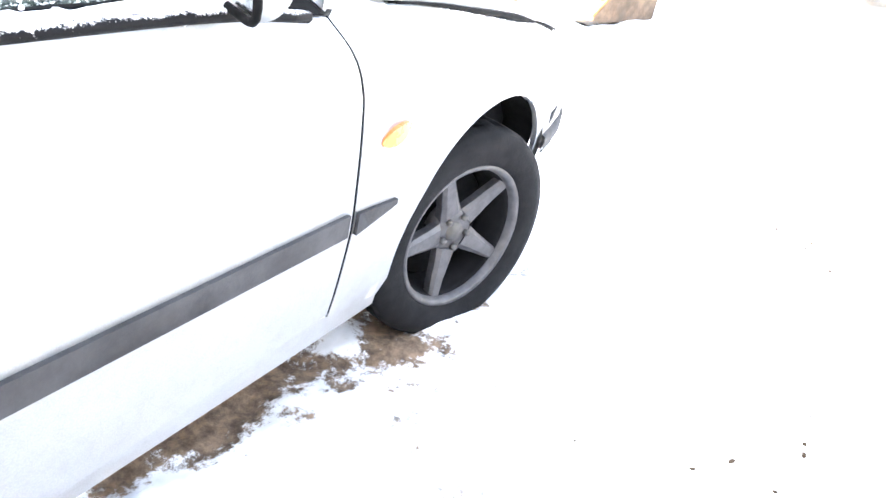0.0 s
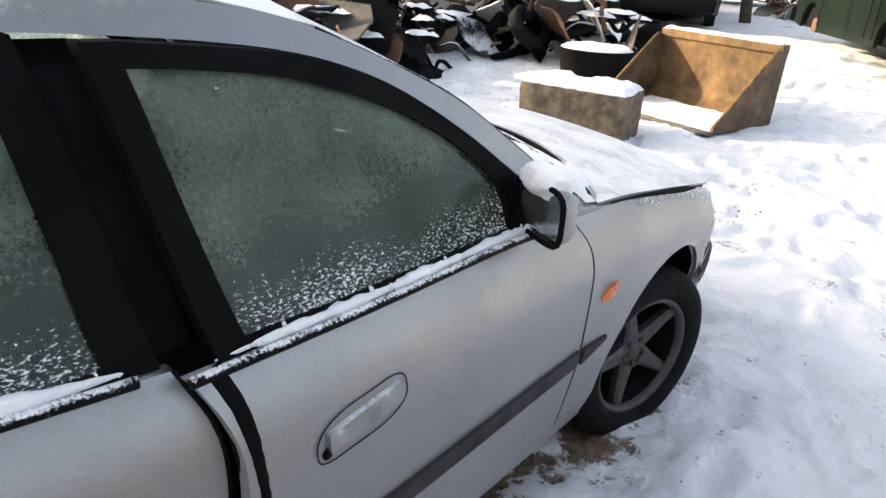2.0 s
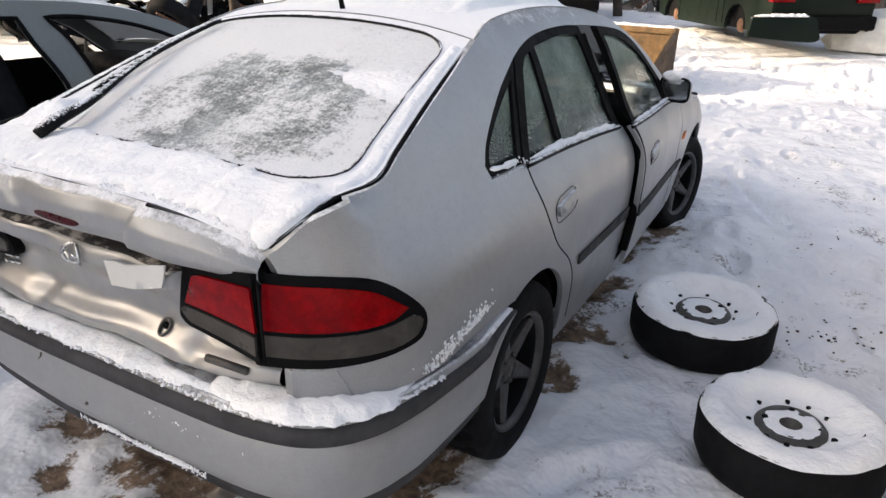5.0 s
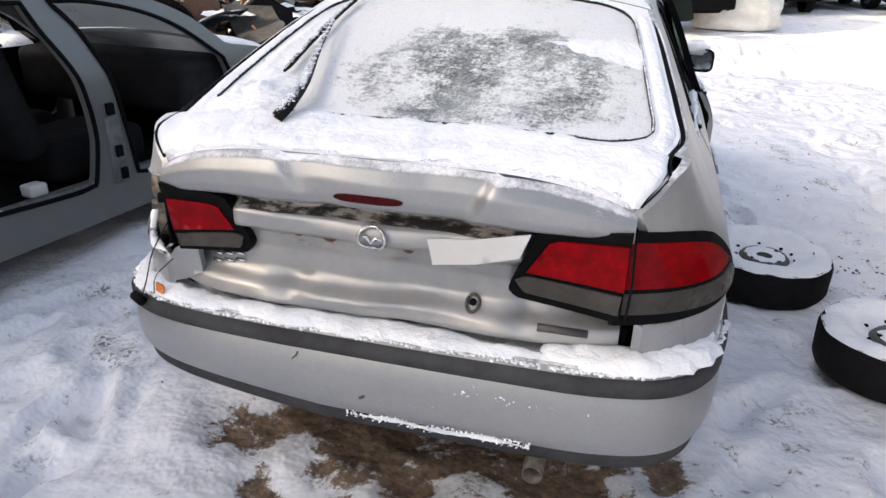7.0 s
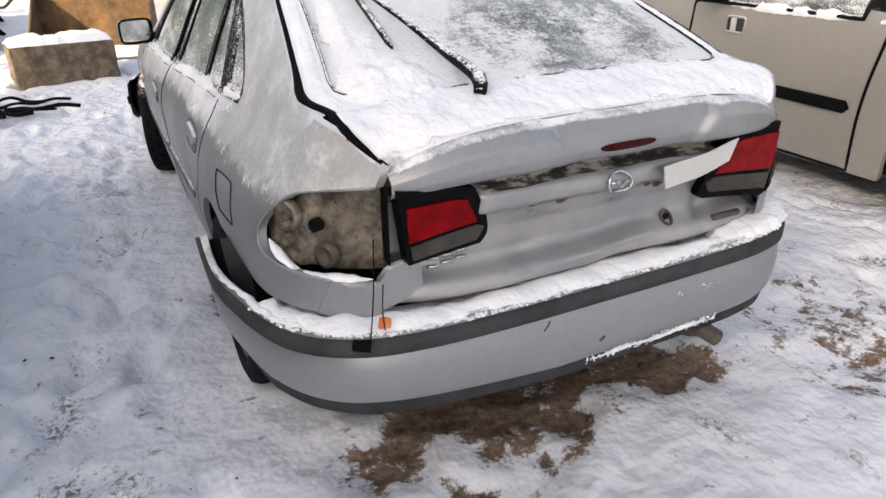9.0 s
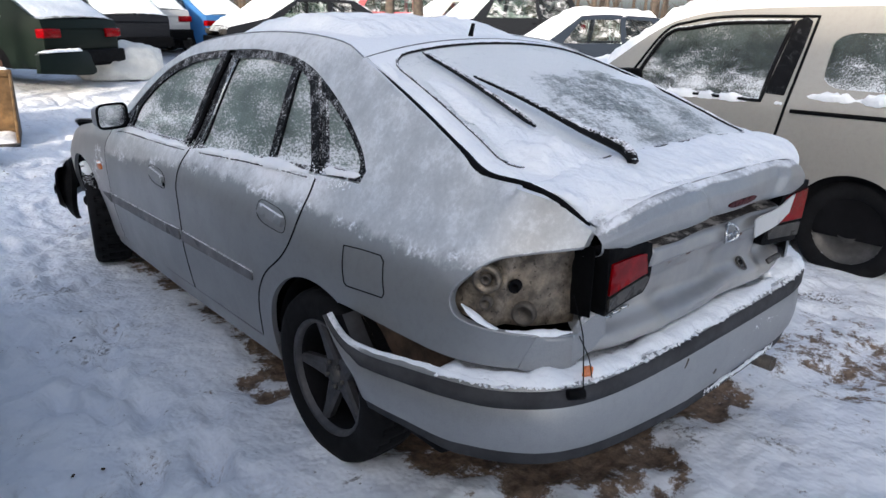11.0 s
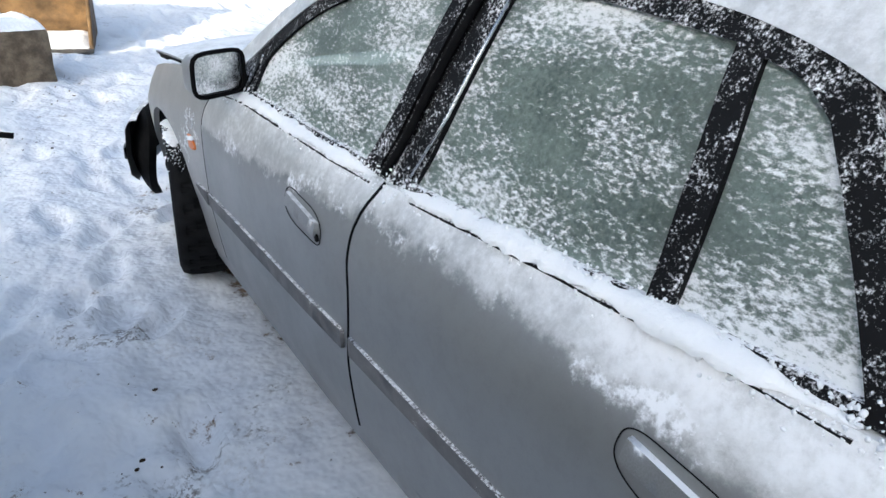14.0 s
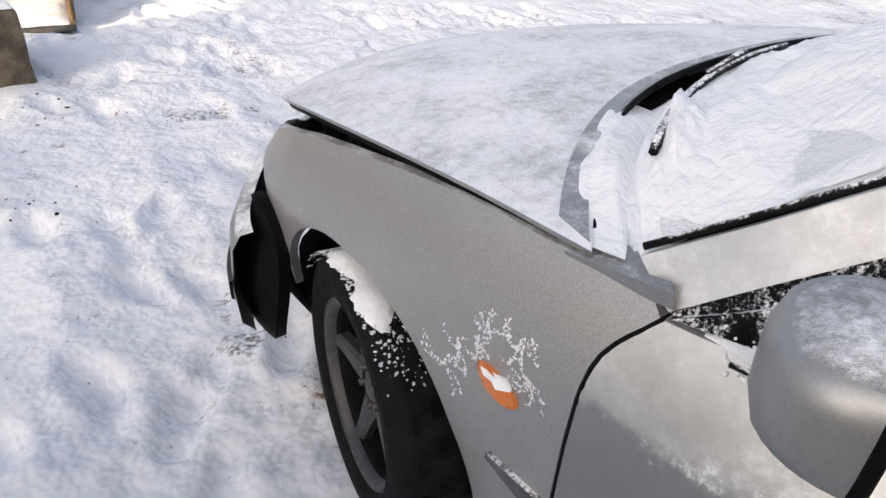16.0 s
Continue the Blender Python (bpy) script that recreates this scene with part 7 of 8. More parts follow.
for y, z in ((0.45, 0.50), (0.44, 0.72), (0.46, 0.38)):
    part("door_catch", box((-0.012, -0.02, -0.03), (0.012, 0.02, 0.03), 0.005, m=Matrix.Translation((0.012, y, z))), M_black, wreck)
for sx in (-0.42, -1.12):
    part("seat_cushion", box((sx - 0.25, 0.22, 0.34), (sx + 0.25, 0.82, 0.56), 0.07, segments=3), M_cloth, wreck)
    part("seat_back", box((-0.25, -0.08, 0.0), (0.25, 0.08, 0.60), 0.07, segments=3, m=Matrix.Translation((sx, 0.16, 0.50)) @ Matrix.Rotation(radians(15), 4, "X")), M_cloth, wreck)
    part("headrest", box((-0.13, -0.05, 0.0), (0.13, 0.05, 0.17), 0.045, segments=3, m=Matrix.Translation((sx, 0.0, 1.06)) @ Matrix.Rotation(radians(10), 4, "X")), M_cloth, wreck)
part("rear_bench", box((-1.45, -0.85, 0.34), (-0.10, -0.30, 0.55), 0.07, segments=3), M_cloth, wreck)
part("rear_backrest", box((-0.67, -0.08, 0.0), (0.67, 0.08, 0.55), 0.07, segments=3, m=Matrix.Translation((-0.775, -0.82, 0.5)) @ Matrix.Rotation(radians(15), 4, "X")), M_cloth, wreck)
part("jack", box((-0.04, -0.04, 0.0), (0.04, 0.05, 0.06), 0.012, m=Matrix.Translation((-0.10, 0.02, 0.37))), M_white, wreck, "white plastic box left on the sill")
sn = drift(rect(-0.92, 0.92, 0.10, 0.95, 0.06), wreck_top((0.72, 0), (-1.0, 0)), 0.05, 0.15, 0.06, 2.0, 6.0, 0.03)
sn = tagged(finish("snow", sn, M_snow), "snow on the roof of the stripped car", "snow", "snow on other cars", "stuff")
sn.matrix_basis = WRECK_POSE
sn = drift(rect(-0.92, 0.92, 0.05, 0.95, 0.06), wreck_top((2.19, 0), (1.45, 0)), 0.03, 0.12, 0.06, 5.0, 6.0, 0.03)
sn = tagged(finish("snow", sn, M_snow), "snow on the bonnet of the stripped car", "snow", "snow on other cars", "stuff")
sn.matrix_basis = WRECK_POSE
loose_wheel(-2.03, 0.20, 0.0, 4, 40, "worn tyre lying under the sill of the stripped car", snowed=False, r=0.30, h=0.18, rim=False)

# ---- the beige van ----
M_van = frost_paint("beige_van_paint", (0.36, 0.335, 0.29), 0.16, metal=0.35, coarse=4.0, zlo=0.62, zhi=1.0)
M_van_glass = frost_glass("van_glass", 0.53, 0.66, 0.6, (0.16, 0.19, 0.18), coarse=16, zfade=(1.0, 1.30), foot=0.09)
van = thing("van", "beige van under fresh snow, its side windows frosted", "van", Matrix.Translation((2.45, 0, 0)))


def van_side(x, lean):
    return lambda y, z, off: Vector((x + lean * (-off + 0.28 * max(0, z - 0.98) + 0.06 * max(0, 0.5 - z) - 0.03 * math.sin(min(1, z) * 2.6)), y, z))


V_WIN = loop([(-0.22, 1.0), (-0.42, 1.355), (-0.60, 1.41)], [(-0.60, 1.41), (-0.85, 1.445), (-1.25, 1.455)], [(-1.25, 1.455), (-1.20, 1.20), (-1.175, 0.99)], [(-1.175, 0.99), (-0.22, 1.0)], step=0.05)
V_DOOR = loop([(-0.05, 0.98), (-0.04, 0.60), (-0.06, 0.22)], [(-0.06, 0.22), (-1.27, 0.21)], [(-1.27, 0.21), (-1.285, 0.63), (-1.335, 1.0), (-1.385, 1.485)], [(-1.385, 1.485), (-0.85, 1.480), (-0.58, 1.445), (-0.40, 1.375), (-0.20, 1.08), (-0.05, 0.98)], step=0.04)
V_RW = rect(-2.55, -1.50, 1.09, 1.40, 0.06, 0.13)
V_ARCH = [(-1.79 + 0.34 * math.cos(a), 0.28 + 0.34 * math.sin(a)) for a in np.linspace(math.pi + 0.1, -0.1, 14)]
V_OUT = loop([(-0.05, 0.20), (0.55, 0.20)], [(0.88 + 0.34 * math.cos(a), 0.28 + 0.34 * math.sin(a)) for a in np.linspace(math.pi + 0.1, -0.1, 14)], [(1.23, 0.22), (1.45, 0.28), (1.50, 0.55), (1.42, 0.80)], [(1.42, 0.80), (0.85, 0.97), (0.10, 1.06)], [(0.10, 1.06), (-0.30, 1.36), (-0.55, 1.475), (-0.90, 1.525), (-1.6, 1.545), (-3.0, 1.53), (-3.15, 1.45)], [(-3.15, 1.45), (-3.25, 0.95), (-3.27, 0.30), (-2.2, 0.20)], list(V_ARCH), [(-1.44, 0.20), (-0.05, 0.20)], step=0.06)
part("body_side", sheet(V_OUT, van_side(0.0, 1), [V_DOOR * 1.0, V_RW], depth=0.03, step=0.07), M_van, van)
inn = (V_DOOR - V_DOOR.mean(0)) * 0.992 + V_DOOR.mean(0)
vdoor = part("front_door", sheet(inn, van_side(0.0, 1), [V_WIN], depth=0.03, step=0.06), M_van, van)
part("window_glass", sheet(V_WIN, van_side(0.012, 1), depth=0.0, step=0.08), M_van_glass, vdoor, "frosted van window")
post = loop([(-1.19, 1.035), (-1.22, 1.20), (-1.265, 1.46)], [(-1.265, 1.46), (-1.355, 1.46), (-1.31, 1.03)], step=0.05)
part("window_post", sheet(post, van_side(-0.006, 1), depth=0.01, step=0.05), M_black_l, vdoor)
part("window_seal", tube([van_side(-0.002, 1)(p[0], p[1], 0) for p in list(V_WIN) + [V_WIN[0]]], 0.014, 6, caps=False), M_black_l, vdoor)
part("door_gap", tube([van_side(0.004, 1)(p[0], p[1], 0) for p in list(V_DOOR) + [V_DOOR[0]]], 0.011, 6, caps=False), M_black, van)
part("rear_window", sheet(V_RW, van_side(0.01, 1), depth=0.0, step=0.08), M_van_glass, van)
part("slide_rail", tube([van_side(-0.004, 1)(y, 0.945 + 0.012 * (-y - 1.36), 0) for y in np.linspace(-1.37, -2.9, 12)], 0.013, 6), M_black, van)
part("bump_strip", sheet(loop([(-0.12, 0.525), (-1.20, 0.515)], [(-1.20, 0.515), (-1.225, 0.545), (-1.20, 0.58)], [(-1.20, 0.58), (-0.12, 0.59)], step=0.05), van_side(-0.014, 1), depth=0.016, step=0.06), M_black, vdoor)
hd = rect(-0.47, -0.33, 0.835, 0.925, 0.02, 0.025)
part("handle_recess", sheet(hd, van_side(-0.003, 1), depth=0.004, step=0.03), M_grey, vdoor)
part("handle_rim", tube([van_side(-0.006, 1)(p[0], p[1], 0) for p in list(hd) + [hd[0]]], 0.007, 6, caps=False), M_van, vdoor)
part("door_handle", box((-0.022, -0.014, -0.040), (0.002, 0.014, 0.040), 0.006, m=Matrix.Translation((-0.03, -0.395, 0.88))), M_white, vdoor)
part("mirror_stump", box((-0.14, -0.10, -0.06), (0.02, 0.05, 0.07), 0.03, m=Matrix.Translation((-0.01, -0.22, 1.06))), M_black, vdoor)
part("body_side", sheet(V_OUT, van_side(1.66, -1), depth=0.03, step=0.10), M_van, van)


def van_top(y0, y1):
    def place(a, b, off):
        y = y0 + (y1 - y0) * b
        z = float(np.interp(-y, [-1.42, -0.85, -0.10, 0.30, 0.55, 0.90, 1.6, 3.0, 3.15, 3.25], [0.80, 0.97, 1.06, 1.36, 1.475, 1.525, 1.545, 1.53, 1.45, 0.95]))
        hw = 0.83 - 0.28 * max(0, z - 0.98)
        return Vector((0.83 + a * hw, y, z + 0.06 * (1 - a * a) + off))
    return place


part("bonnet", sheet(rect(-1, 1, 0, 1, 0.1), van_top(1.42, 0.12), depth=0.02, step=0.12), M_van, van)
part("windscreen", sheet(rect(-0.98, 0.98, 0, 1, 0.1), van_top(0.10, -0.60), depth=0.0, step=0.12), M_glass_front, van)
part("roof", sheet(rect(-1, 1, 0, 1, 0.1), van_top(-0.62, -3.12), depth=0.02, step=0.15), M_van, van)
part("tailgate", sheet(rect(-1, 1, 0, 1, 0.1), van_top(-3.12, -3.25), depth=0.02, step=0.15), M_van, van)
part("rear_end", box((0.02, -3.27, 0.3), (1.64, -3.2, 0.97), 0.03), M_van, van)
part("nose", box((0.06, 1.3, 0.28), (1.60, 1.48, 0.80), 0.05), M_van, van)
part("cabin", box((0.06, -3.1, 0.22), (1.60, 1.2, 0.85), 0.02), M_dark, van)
for y in (-1.79, 0.88):
    vw = lathe([(0.20, 0.02), (0.215, 0.0), (0.27, -0.01), (0.30, 0.01), (0.31, 0.05), (0.31, 0.16), (0.29, 0.19)], 40, m=Matrix.Translation((0.04, y, 0.27)))
    part("tyre", vw, M_rubber, van)
    part("rim", lathe([(0.0, 0.03), (0.06, 0.02), (0.08, 0.06), (0.17, 0.05), (0.20, 0.02)], 36, m=Matrix.Translation((0.04, y, 0.27))), M_steel, van)
for args, hgt, lab in ((van_top(-0.60, -3.1), 0.10, "deep snow on the roof of the van"), (van_top(1.35, 0.12), 0.11, "deep snow on the bonnet of the van"), (van_top(0.10, -0.60), 0.13, "snow on the windscreen of the van")):
    q = tagged(finish("snow", drift(rect(-0.97, 0.97, 0.01, 0.99, 0.06), args, hgt, 0.12, 0.05, hgt * 40, 4.0, 0.01), M_snow), lab, "snow", "snow on other cars", "stuff")
    q.matrix_basis = van.matrix_basis
snow_bits = ((-0.72, 0.985, 0.44, 0.04), (-1.28, 0.98, 0.04, 0.02), (-2.0, 1.035, 0.6, 0.05))
for y, z, w_, h_ in snow_bits:
    q = tagged(finish("snow", ridge([Vector((2.45 - 0.005 + 0.28 * max(0, z - 0.98), y + w_ * k, z)) for k in np.linspace(-1, 1, 12)], h_ * 0.7, h_, y, Vector((-0.5, 0, 0.85))), M_snow), "bank of snow under the van window", "snow", "snow on other cars", "stuff")

# ---- cars further off in the yard ----


def yard_car(name, label, m, paint, L=4.2, W=1.66, H=1.40, style="hatch", wheels=True, snow=0.07, glassm=None, lamp=None, low=0.0, doors=True):
    glassm = glassm or M_far_glass
    h, B = L / 2, 0.90 - low * 0.0
    yw, r0 = h - 1.05, h - 1.75
    r1 = {"estate": -h + 0.40, "hatch": -h + 0.75, "sedan": -h + 1.25}[style]
    yb = {"estate": -h + 0.10, "hatch": -h + 0.12, "sedan": -h + 0.62}[style]
    c = thing(name, label, "car", m, "cars in the scrapyard")
    top = [(h - 0.02, 0.58), (h - 0.12, 0.70), (yw + 0.05, 0.90), (r0, H - 0.03), (r0 - 0.5, H), (r1, H - 0.04), (yb, 0.95), (-h + 0.03, 0.93), (-h, 0.80)]
    wb = L * 0.59
    fa, ra = h - 0.80, h - 0.80 - wb
    def archp(cy):
        return [(cy + 0.33 * math.cos(a), 0.28 + 0.33 * math.sin(a)) for a in np.linspace(0, math.pi, 10)]
    out = loop(*[[top[i], top[i + 1]] for i in range(len(top) - 1)], [(-h, 0.80), (-h + 0.02, 0.28)], [(-h + 0.02, 0.28), (ra - 0.33, 0.24)], rev(archp(ra)), [(ra + 0.33, 0.22), (fa - 0.33, 0.22)], rev(archp(fa)), [(fa + 0.33, 0.24), (h, 0.30)], [(h, 0.30), (h - 0.02, 0.58)], step=0.12)
    def place_side(s):
        def place(y, z, off):
            x = W / 2 * (1 - 0.07 * (2 * y / L) ** 6) - 0.30 * max(0, z - B) - 0.05 * max(0, 0.4 - z) + off
            return Vector((s * x, y, z))
        return place
    mid = (r0 + r1) / 2 - 0.05
    w1 = loop([(yw - 0.30, B + 0.03), (r0 + 0.02, H - 0.11)], [(r0 + 0.02, H - 0.11), (mid + 0.05, H - 0.08)], [(mid + 0.05, H - 0.08), (mid + 0.05, B + 0.03)], [(mid + 0.05, B + 0.03), (yw - 0.30, B + 0.03)], step=0.15)
    w2 = loop([(mid - 0.05, B + 0.03), (mid - 0.05, H - 0.08)], [(mid - 0.05, H - 0.08), (r1 + 0.12, H - 0.11)], [(r1 + 0.12, H - 0.11), (r1 - 0.12, B + 0.05)], [(r1 - 0.12, B + 0.05), (mid - 0.05, B + 0.03)], step=0.15)
    for s in (1, -1):
        P_ = place_side(s)
        part("body_side", sheet(out, P_, [w1, w2], depth=0.05, step=0.14), paint, c)
        for q in (w1, w2):
            part("side_window", sheet(q, lambda y, z, off: P_(y, z, off - 0.02), depth=0.0, step=0.2), glassm, c)
        if doors:
            for y in (yw - 0.12, mid, ra + 0.42):
                part("door_gap", tube([P_(y, 0.30, 0.002), P_(y, 0.6, 0.002), P_(y + 0.01, B, 0.002)], 0.008, 5), M_dark, c)
            for y in (mid + 0.14, mid - 0.72):
                part("door_handle", box((-0.012, -0.07, -0.014), (0.012, 0.07, 0.014), 0.005, m=Matrix.Translation(P_(y, 0.80, 0.008))), M_black, c)
        for cy in (fa, ra):
            lin = bmesh.new()
            pts = [(cy + 0.33 * math.cos(a), 0.28 + 0.33 * math.sin(a)) for a in np.linspace(0, math.pi, 12)]
            va = [lin.verts.new((s * 0.35, y, z)) for y, z in pts]
            vb = [lin.verts.new(P_(y, z, -0.02)) for y, z in pts]
            for i in range(11):
                lin.faces.new([va[i], va[i + 1], vb[i + 1], vb[i]])
            lin.faces.new(va)
            part("wheel_liner", lin, M_dark, c)
            if wheels:
                part("tyre", lathe([(0.18, 0.07), (0.21, 0.09), (0.27, 0.085), (0.295, 0.05), (0.295, -0.09)], 28, m=Matrix.Translation((s * (W / 2 - 0.11), cy, 0.28)) @ Matrix.Rotation(0 if s > 0 else math.pi, 4, "Z")), M_rubber, c)
                part("rim", lathe([(0.0, 0.03), (0.05, 0.04), (0.16, 0.03), (0.19, 0.07)], 24, m=Matrix.Translation((s * (W / 2 - 0.11), cy, 0.28)) @ Matrix.Rotation(0 if s > 0 else math.pi, 4, "Z")), M_steel, c)
            else:
                part("brake_hub", lathe([(0.0, 0.05), (0.10, 0.04), (0.12, 0.0)], 20, m=Matrix.Translation((s * (W / 2 - 0.14), cy, 0.30)) @ Matrix.Rotation(0 if s > 0 else math.pi, 4, "Z")), M_rust_spot, c)
    PR = place_side(1)
    def span(a, b, n=6):
        def place(u, v, off):
            y, z = a[0] + (b[0] - a[0]) * v, a[1] + (b[1] - a[1]) * v
            x = PR(y, z, 0).x
            d = Vector((0, b[0] - a[0], b[1] - a[1])).normalized()
            nrm = Vector((0, -d.z, d.y))
            if nrm.z < 0 or (abs(nrm.z) < 0.05 and nrm.y * (a[0] + b[0]) < 0):
                nrm = -nrm
            return Vector((u * x, y, z)) + nrm * (off + 0.04 * (1 - u * u))
        return place
    names = ["front_panel", "bonnet", "windscreen", "roof_front", "roof", "rear_window", "boot_lid", "tail_panel"]
    for i, nm in enumerate(names):
        S = span(top[i], top[i + 1])
        part(nm, sheet(rect(-1, 1, 0, 1, 0.3), S, depth=0.0, step=0.3), glassm if nm in ("windscreen", "rear_window") else paint, c)
        if snow and nm in ("bonnet", "roof_front", "roof", "rear_window", "windscreen"):
            k = {"roof": 1.0, "roof_front": 1.0, "bonnet": 0.9, "rear_window": 0.45, "windscreen": 0.4}[nm]
            q = tagged(finish("snow", drift(rect(-0.95, 0.95, 0.0, 1.0, 0.12), S, snow * k, 0.10, 0.12, L + i, 3.0, 0.02), M_snow), "snow lying on a parked wreck", "snow", "snow on other cars", "stuff")
            q.matrix_basis = m
    part("tail_end", box((-W / 2 * 0.92, -h - 0.0, 0.45), (W / 2 * 0.92, -h + 0.05, 0.82), 0.02), paint, c)
    part("rear_bumper", box((-W / 2 * 0.96, -h - 0.09, 0.30), (W / 2 * 0.96, -h + 0.05, 0.50), 0.035), M_black, c)
    part("front_bumper", box((-W / 2 * 0.96, h - 0.05, 0.28), (W / 2 * 0.96, h + 0.08, 0.50), 0.035), M_black, c)
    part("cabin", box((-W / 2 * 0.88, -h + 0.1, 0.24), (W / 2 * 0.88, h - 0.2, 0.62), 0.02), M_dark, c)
    for s in (1, -1):
        if lamp == "tall":
            part("tail_lamp", box((-0.09, -0.05, -0.17), (0.09, 0.06, 0.17), 0.02, m=Matrix.Translation((s * (W / 2 - 0.10), -h, 0.78))), M_red, c)
            part("reversing_lens", box((-0.05, -0.056, -0.05), (0.05, 0.0, 0.05), 0.01, m=Matrix.Translation((s * (W / 2 - 0.10), -h, 0.80))), M_white, c)
        elif lamp != "none":
            part("tail_lamp", box((-0.17, -0.04, -0.065), (0.17, 0.10, 0.065), 0.02, m=Matrix.Translation((s * (W / 2 - 0.19), -h, 0.74))), M_red, c)
        part("headlamp", box((-0.16, -0.08, -0.06), (0.16, 0.02, 0.06), 0.02, m=Matrix.Translation((s * (W / 2 - 0.2), h, 0.60))), M_lensgrey, c)
    return c


def stand(x, y, turn, dz=0.0, rx=0.0, ry=0.0):
    """A pose on the yard's ground; turn: the heading, degrees left of +y."""
    return pose(x, y, float(slope(y)) + dz, rx, ry, turn)


yard_car("green_car", "dark green hatchback without wheels, its windows gone, lightly snowed", stand(-0.02, 10.3, 35, 0.02), M_green, 4.2, 1.66, 1.40, "hatch", wheels=False, snow=0.06)
yard_car("dark_estate_car", "dark blue estate car with tall red lamps, snowed-up rear window", stand(-4.38, 12.7, 20, -0.06), M_navy, 4.3, 1.70, 1.46, "estate", snow=0.10, lamp="tall")
yard_car("pale_yellow_car", "pale yellow saloon car with snow on its roof", stand(-5.2, 18.6, 82, 0.15), M_yellow, 4.4, 1.68, 1.40, "sedan", snow=0.10)
yard_car("black_saloon", "dark saloon car with a thick white roof of snow", stand(7.1, 12.0, 80, 0.05), M_darkcar, 4.4, 1.68, 1.36, "sedan", snow=0.10)
yard_car("black_wreck", "burnt-looking dark car wreck seen from behind", stand(2.78, 13.87, 10, 0.0), M_darkcar, 3.8, 1.60, 1.42, "hatch", snow=0.04, lamp="none")
yard_car("white_car", "white hatchback with red lamps under snow", stand(3.85, 15.6, 12, 0.1), M_whitecar, 3.9, 1.62, 1.42, "hatch", snow=0.08)
yard_car("blue_car", "blue hatchback with red lamps under snow", stand(5.6, 16.0, 18, 0.0), M_bluecar, 3.8, 1.62, 1.38, "hatch", snow=0.08)
yard_car("red_van", "red van half hidden behind snowed-up cars", stand(11.5, 14.6, 60, 0.2), M_redcar, 4.4, 1.80, 1.75, "estate", snow=0.06)
yard_car("dark_offroader", "dark estate car behind a heap of snow", stand(11.2, 9.6, 75, 0.2), M_darkcar, 4.3, 1.72, 1.55, "estate", snow=0.06)
yard_car("navy_hatchback", "dark blue hatchback with deep snow on its bonnet and roof", stand(9.3, 5.5, 60, 0.02), M_navy, 4.0, 1.66, 1.44, "hatch", snow=0.12)
yard_car("white_saloon", "white saloon car buried in snow behind the others", stand(12.6, 12.6, 70, 0.15), M_whitecar, 4.3, 1.68, 1.40, "sedan", snow=0.12)
yard_car("white_wreck", "white car shell with its wheels off among the scrap", stand(-6.3, 7.6, 128, -0.12), M_whitecar, 3.9, 1.62, 1.36, "hatch", wheels=False, snow=0.05)
yard_car("grey_wreck", "grey car shell heaped among the scrap", stand(-7.4, 12.4, 95, 0.0, 0, 6), M_whitecar, 4.2, 1.64, 1.38, "sedan", wheels=False, snow=0.10)
yard_car("old_saloon", "old saloon car with a snowed-up roof", stand(-8.2, 17.0, 85, 0.1), M_whitecar, 4.3, 1.66, 1.40, "sedan", snow=0.12)
yard_car("silver_estate", "silver estate car with a snow-covered roof", stand(7.9, 14.4, 80, 0.1), M_whitecar, 4.3, 1.68, 1.44, "estate", snow=0.10)

# heap of snow between the cars
q = drift(np.array([(2.2 * math.cos(a) * (1 + 0.15 * math.sin(3 * a)), 1.4 * math.sin(a)) for a in np.linspace(0, 2 * math.pi, 50, endpoint=False)]), lambda a, b, off: Vector((6.6 + a * 0.6, 8.2 + b * 0.6, 0.25 + off)), 0.6, 1.5, 0.12, 3.0, 1.2)
tagged(finish("snow_heap", q, M_snow), "big heap of clean snow between the cars", "snow", kind="stuff")

# white sack
sb = bmesh.new()
bmesh.ops.create_icosphere(sb, subdivisions=4, radius=1)
for v in sb.verts:
    n = v.co.copy()
    k = 1 + 0.16 * rough_noise(n.x, n.y, n.z, 2.1, 3) + 0.10 * rough_noise(n.x, n.y, n.z, 5, 6) + 0.04 * rough_noise(n.x, n.y, n.z, 12, 7)
    v.co = Vector((n.x * 0.62 * k, n.y * 0.42 * k, max(-0.16, n.z * 0.34 * k) + 0.16))
sack = thing("sack", "bulging white woven sack lying on the snow", "sack", stand(2.0, 9.55, 12, 0.02) @ Matrix.Scale(1.2, 4))
part("bag", sb, M_sack, sack)
part("bag_neck", tube([(-0.50, 0.0, 0.28), (-0.62, 0.02, 0.40), (-0.70, 0.0, 0.42)], [0.14, 0.07, 0.11], 10), M_sack, sack)
# loose green wing panel in front of the green car
lp = thing("loose_bumper", "loose dark green bumper with snow along its top", "bumper", stand(0.75, 7.95, 35, 0.30) @ Matrix.Scale(0.85, 4))
part("bumper_skin", sheet(loop([(-0.62, 0.10), (0.55, 0.02), (0.60, 0.22), (0.45, 0.42), (-0.55, 0.40)], step=0.06), lambda a, b, off: Vector((a, -0.10 * math.cos(b * 3) - off + 0.15 * a * a, b)), depth=0.08, step=0.08), M_green, lp)
q = tagged(finish("snow", ridge([Vector((a, 0.15 * a * a + 0.0, 0.42)) for a in np.linspace(-0.52, 0.44, 10)], 0.09, 0.05, 2), M_snow), "snow on the loose bumper", "snow", kind="stuff")
q.matrix_basis = lp.matrix_basis

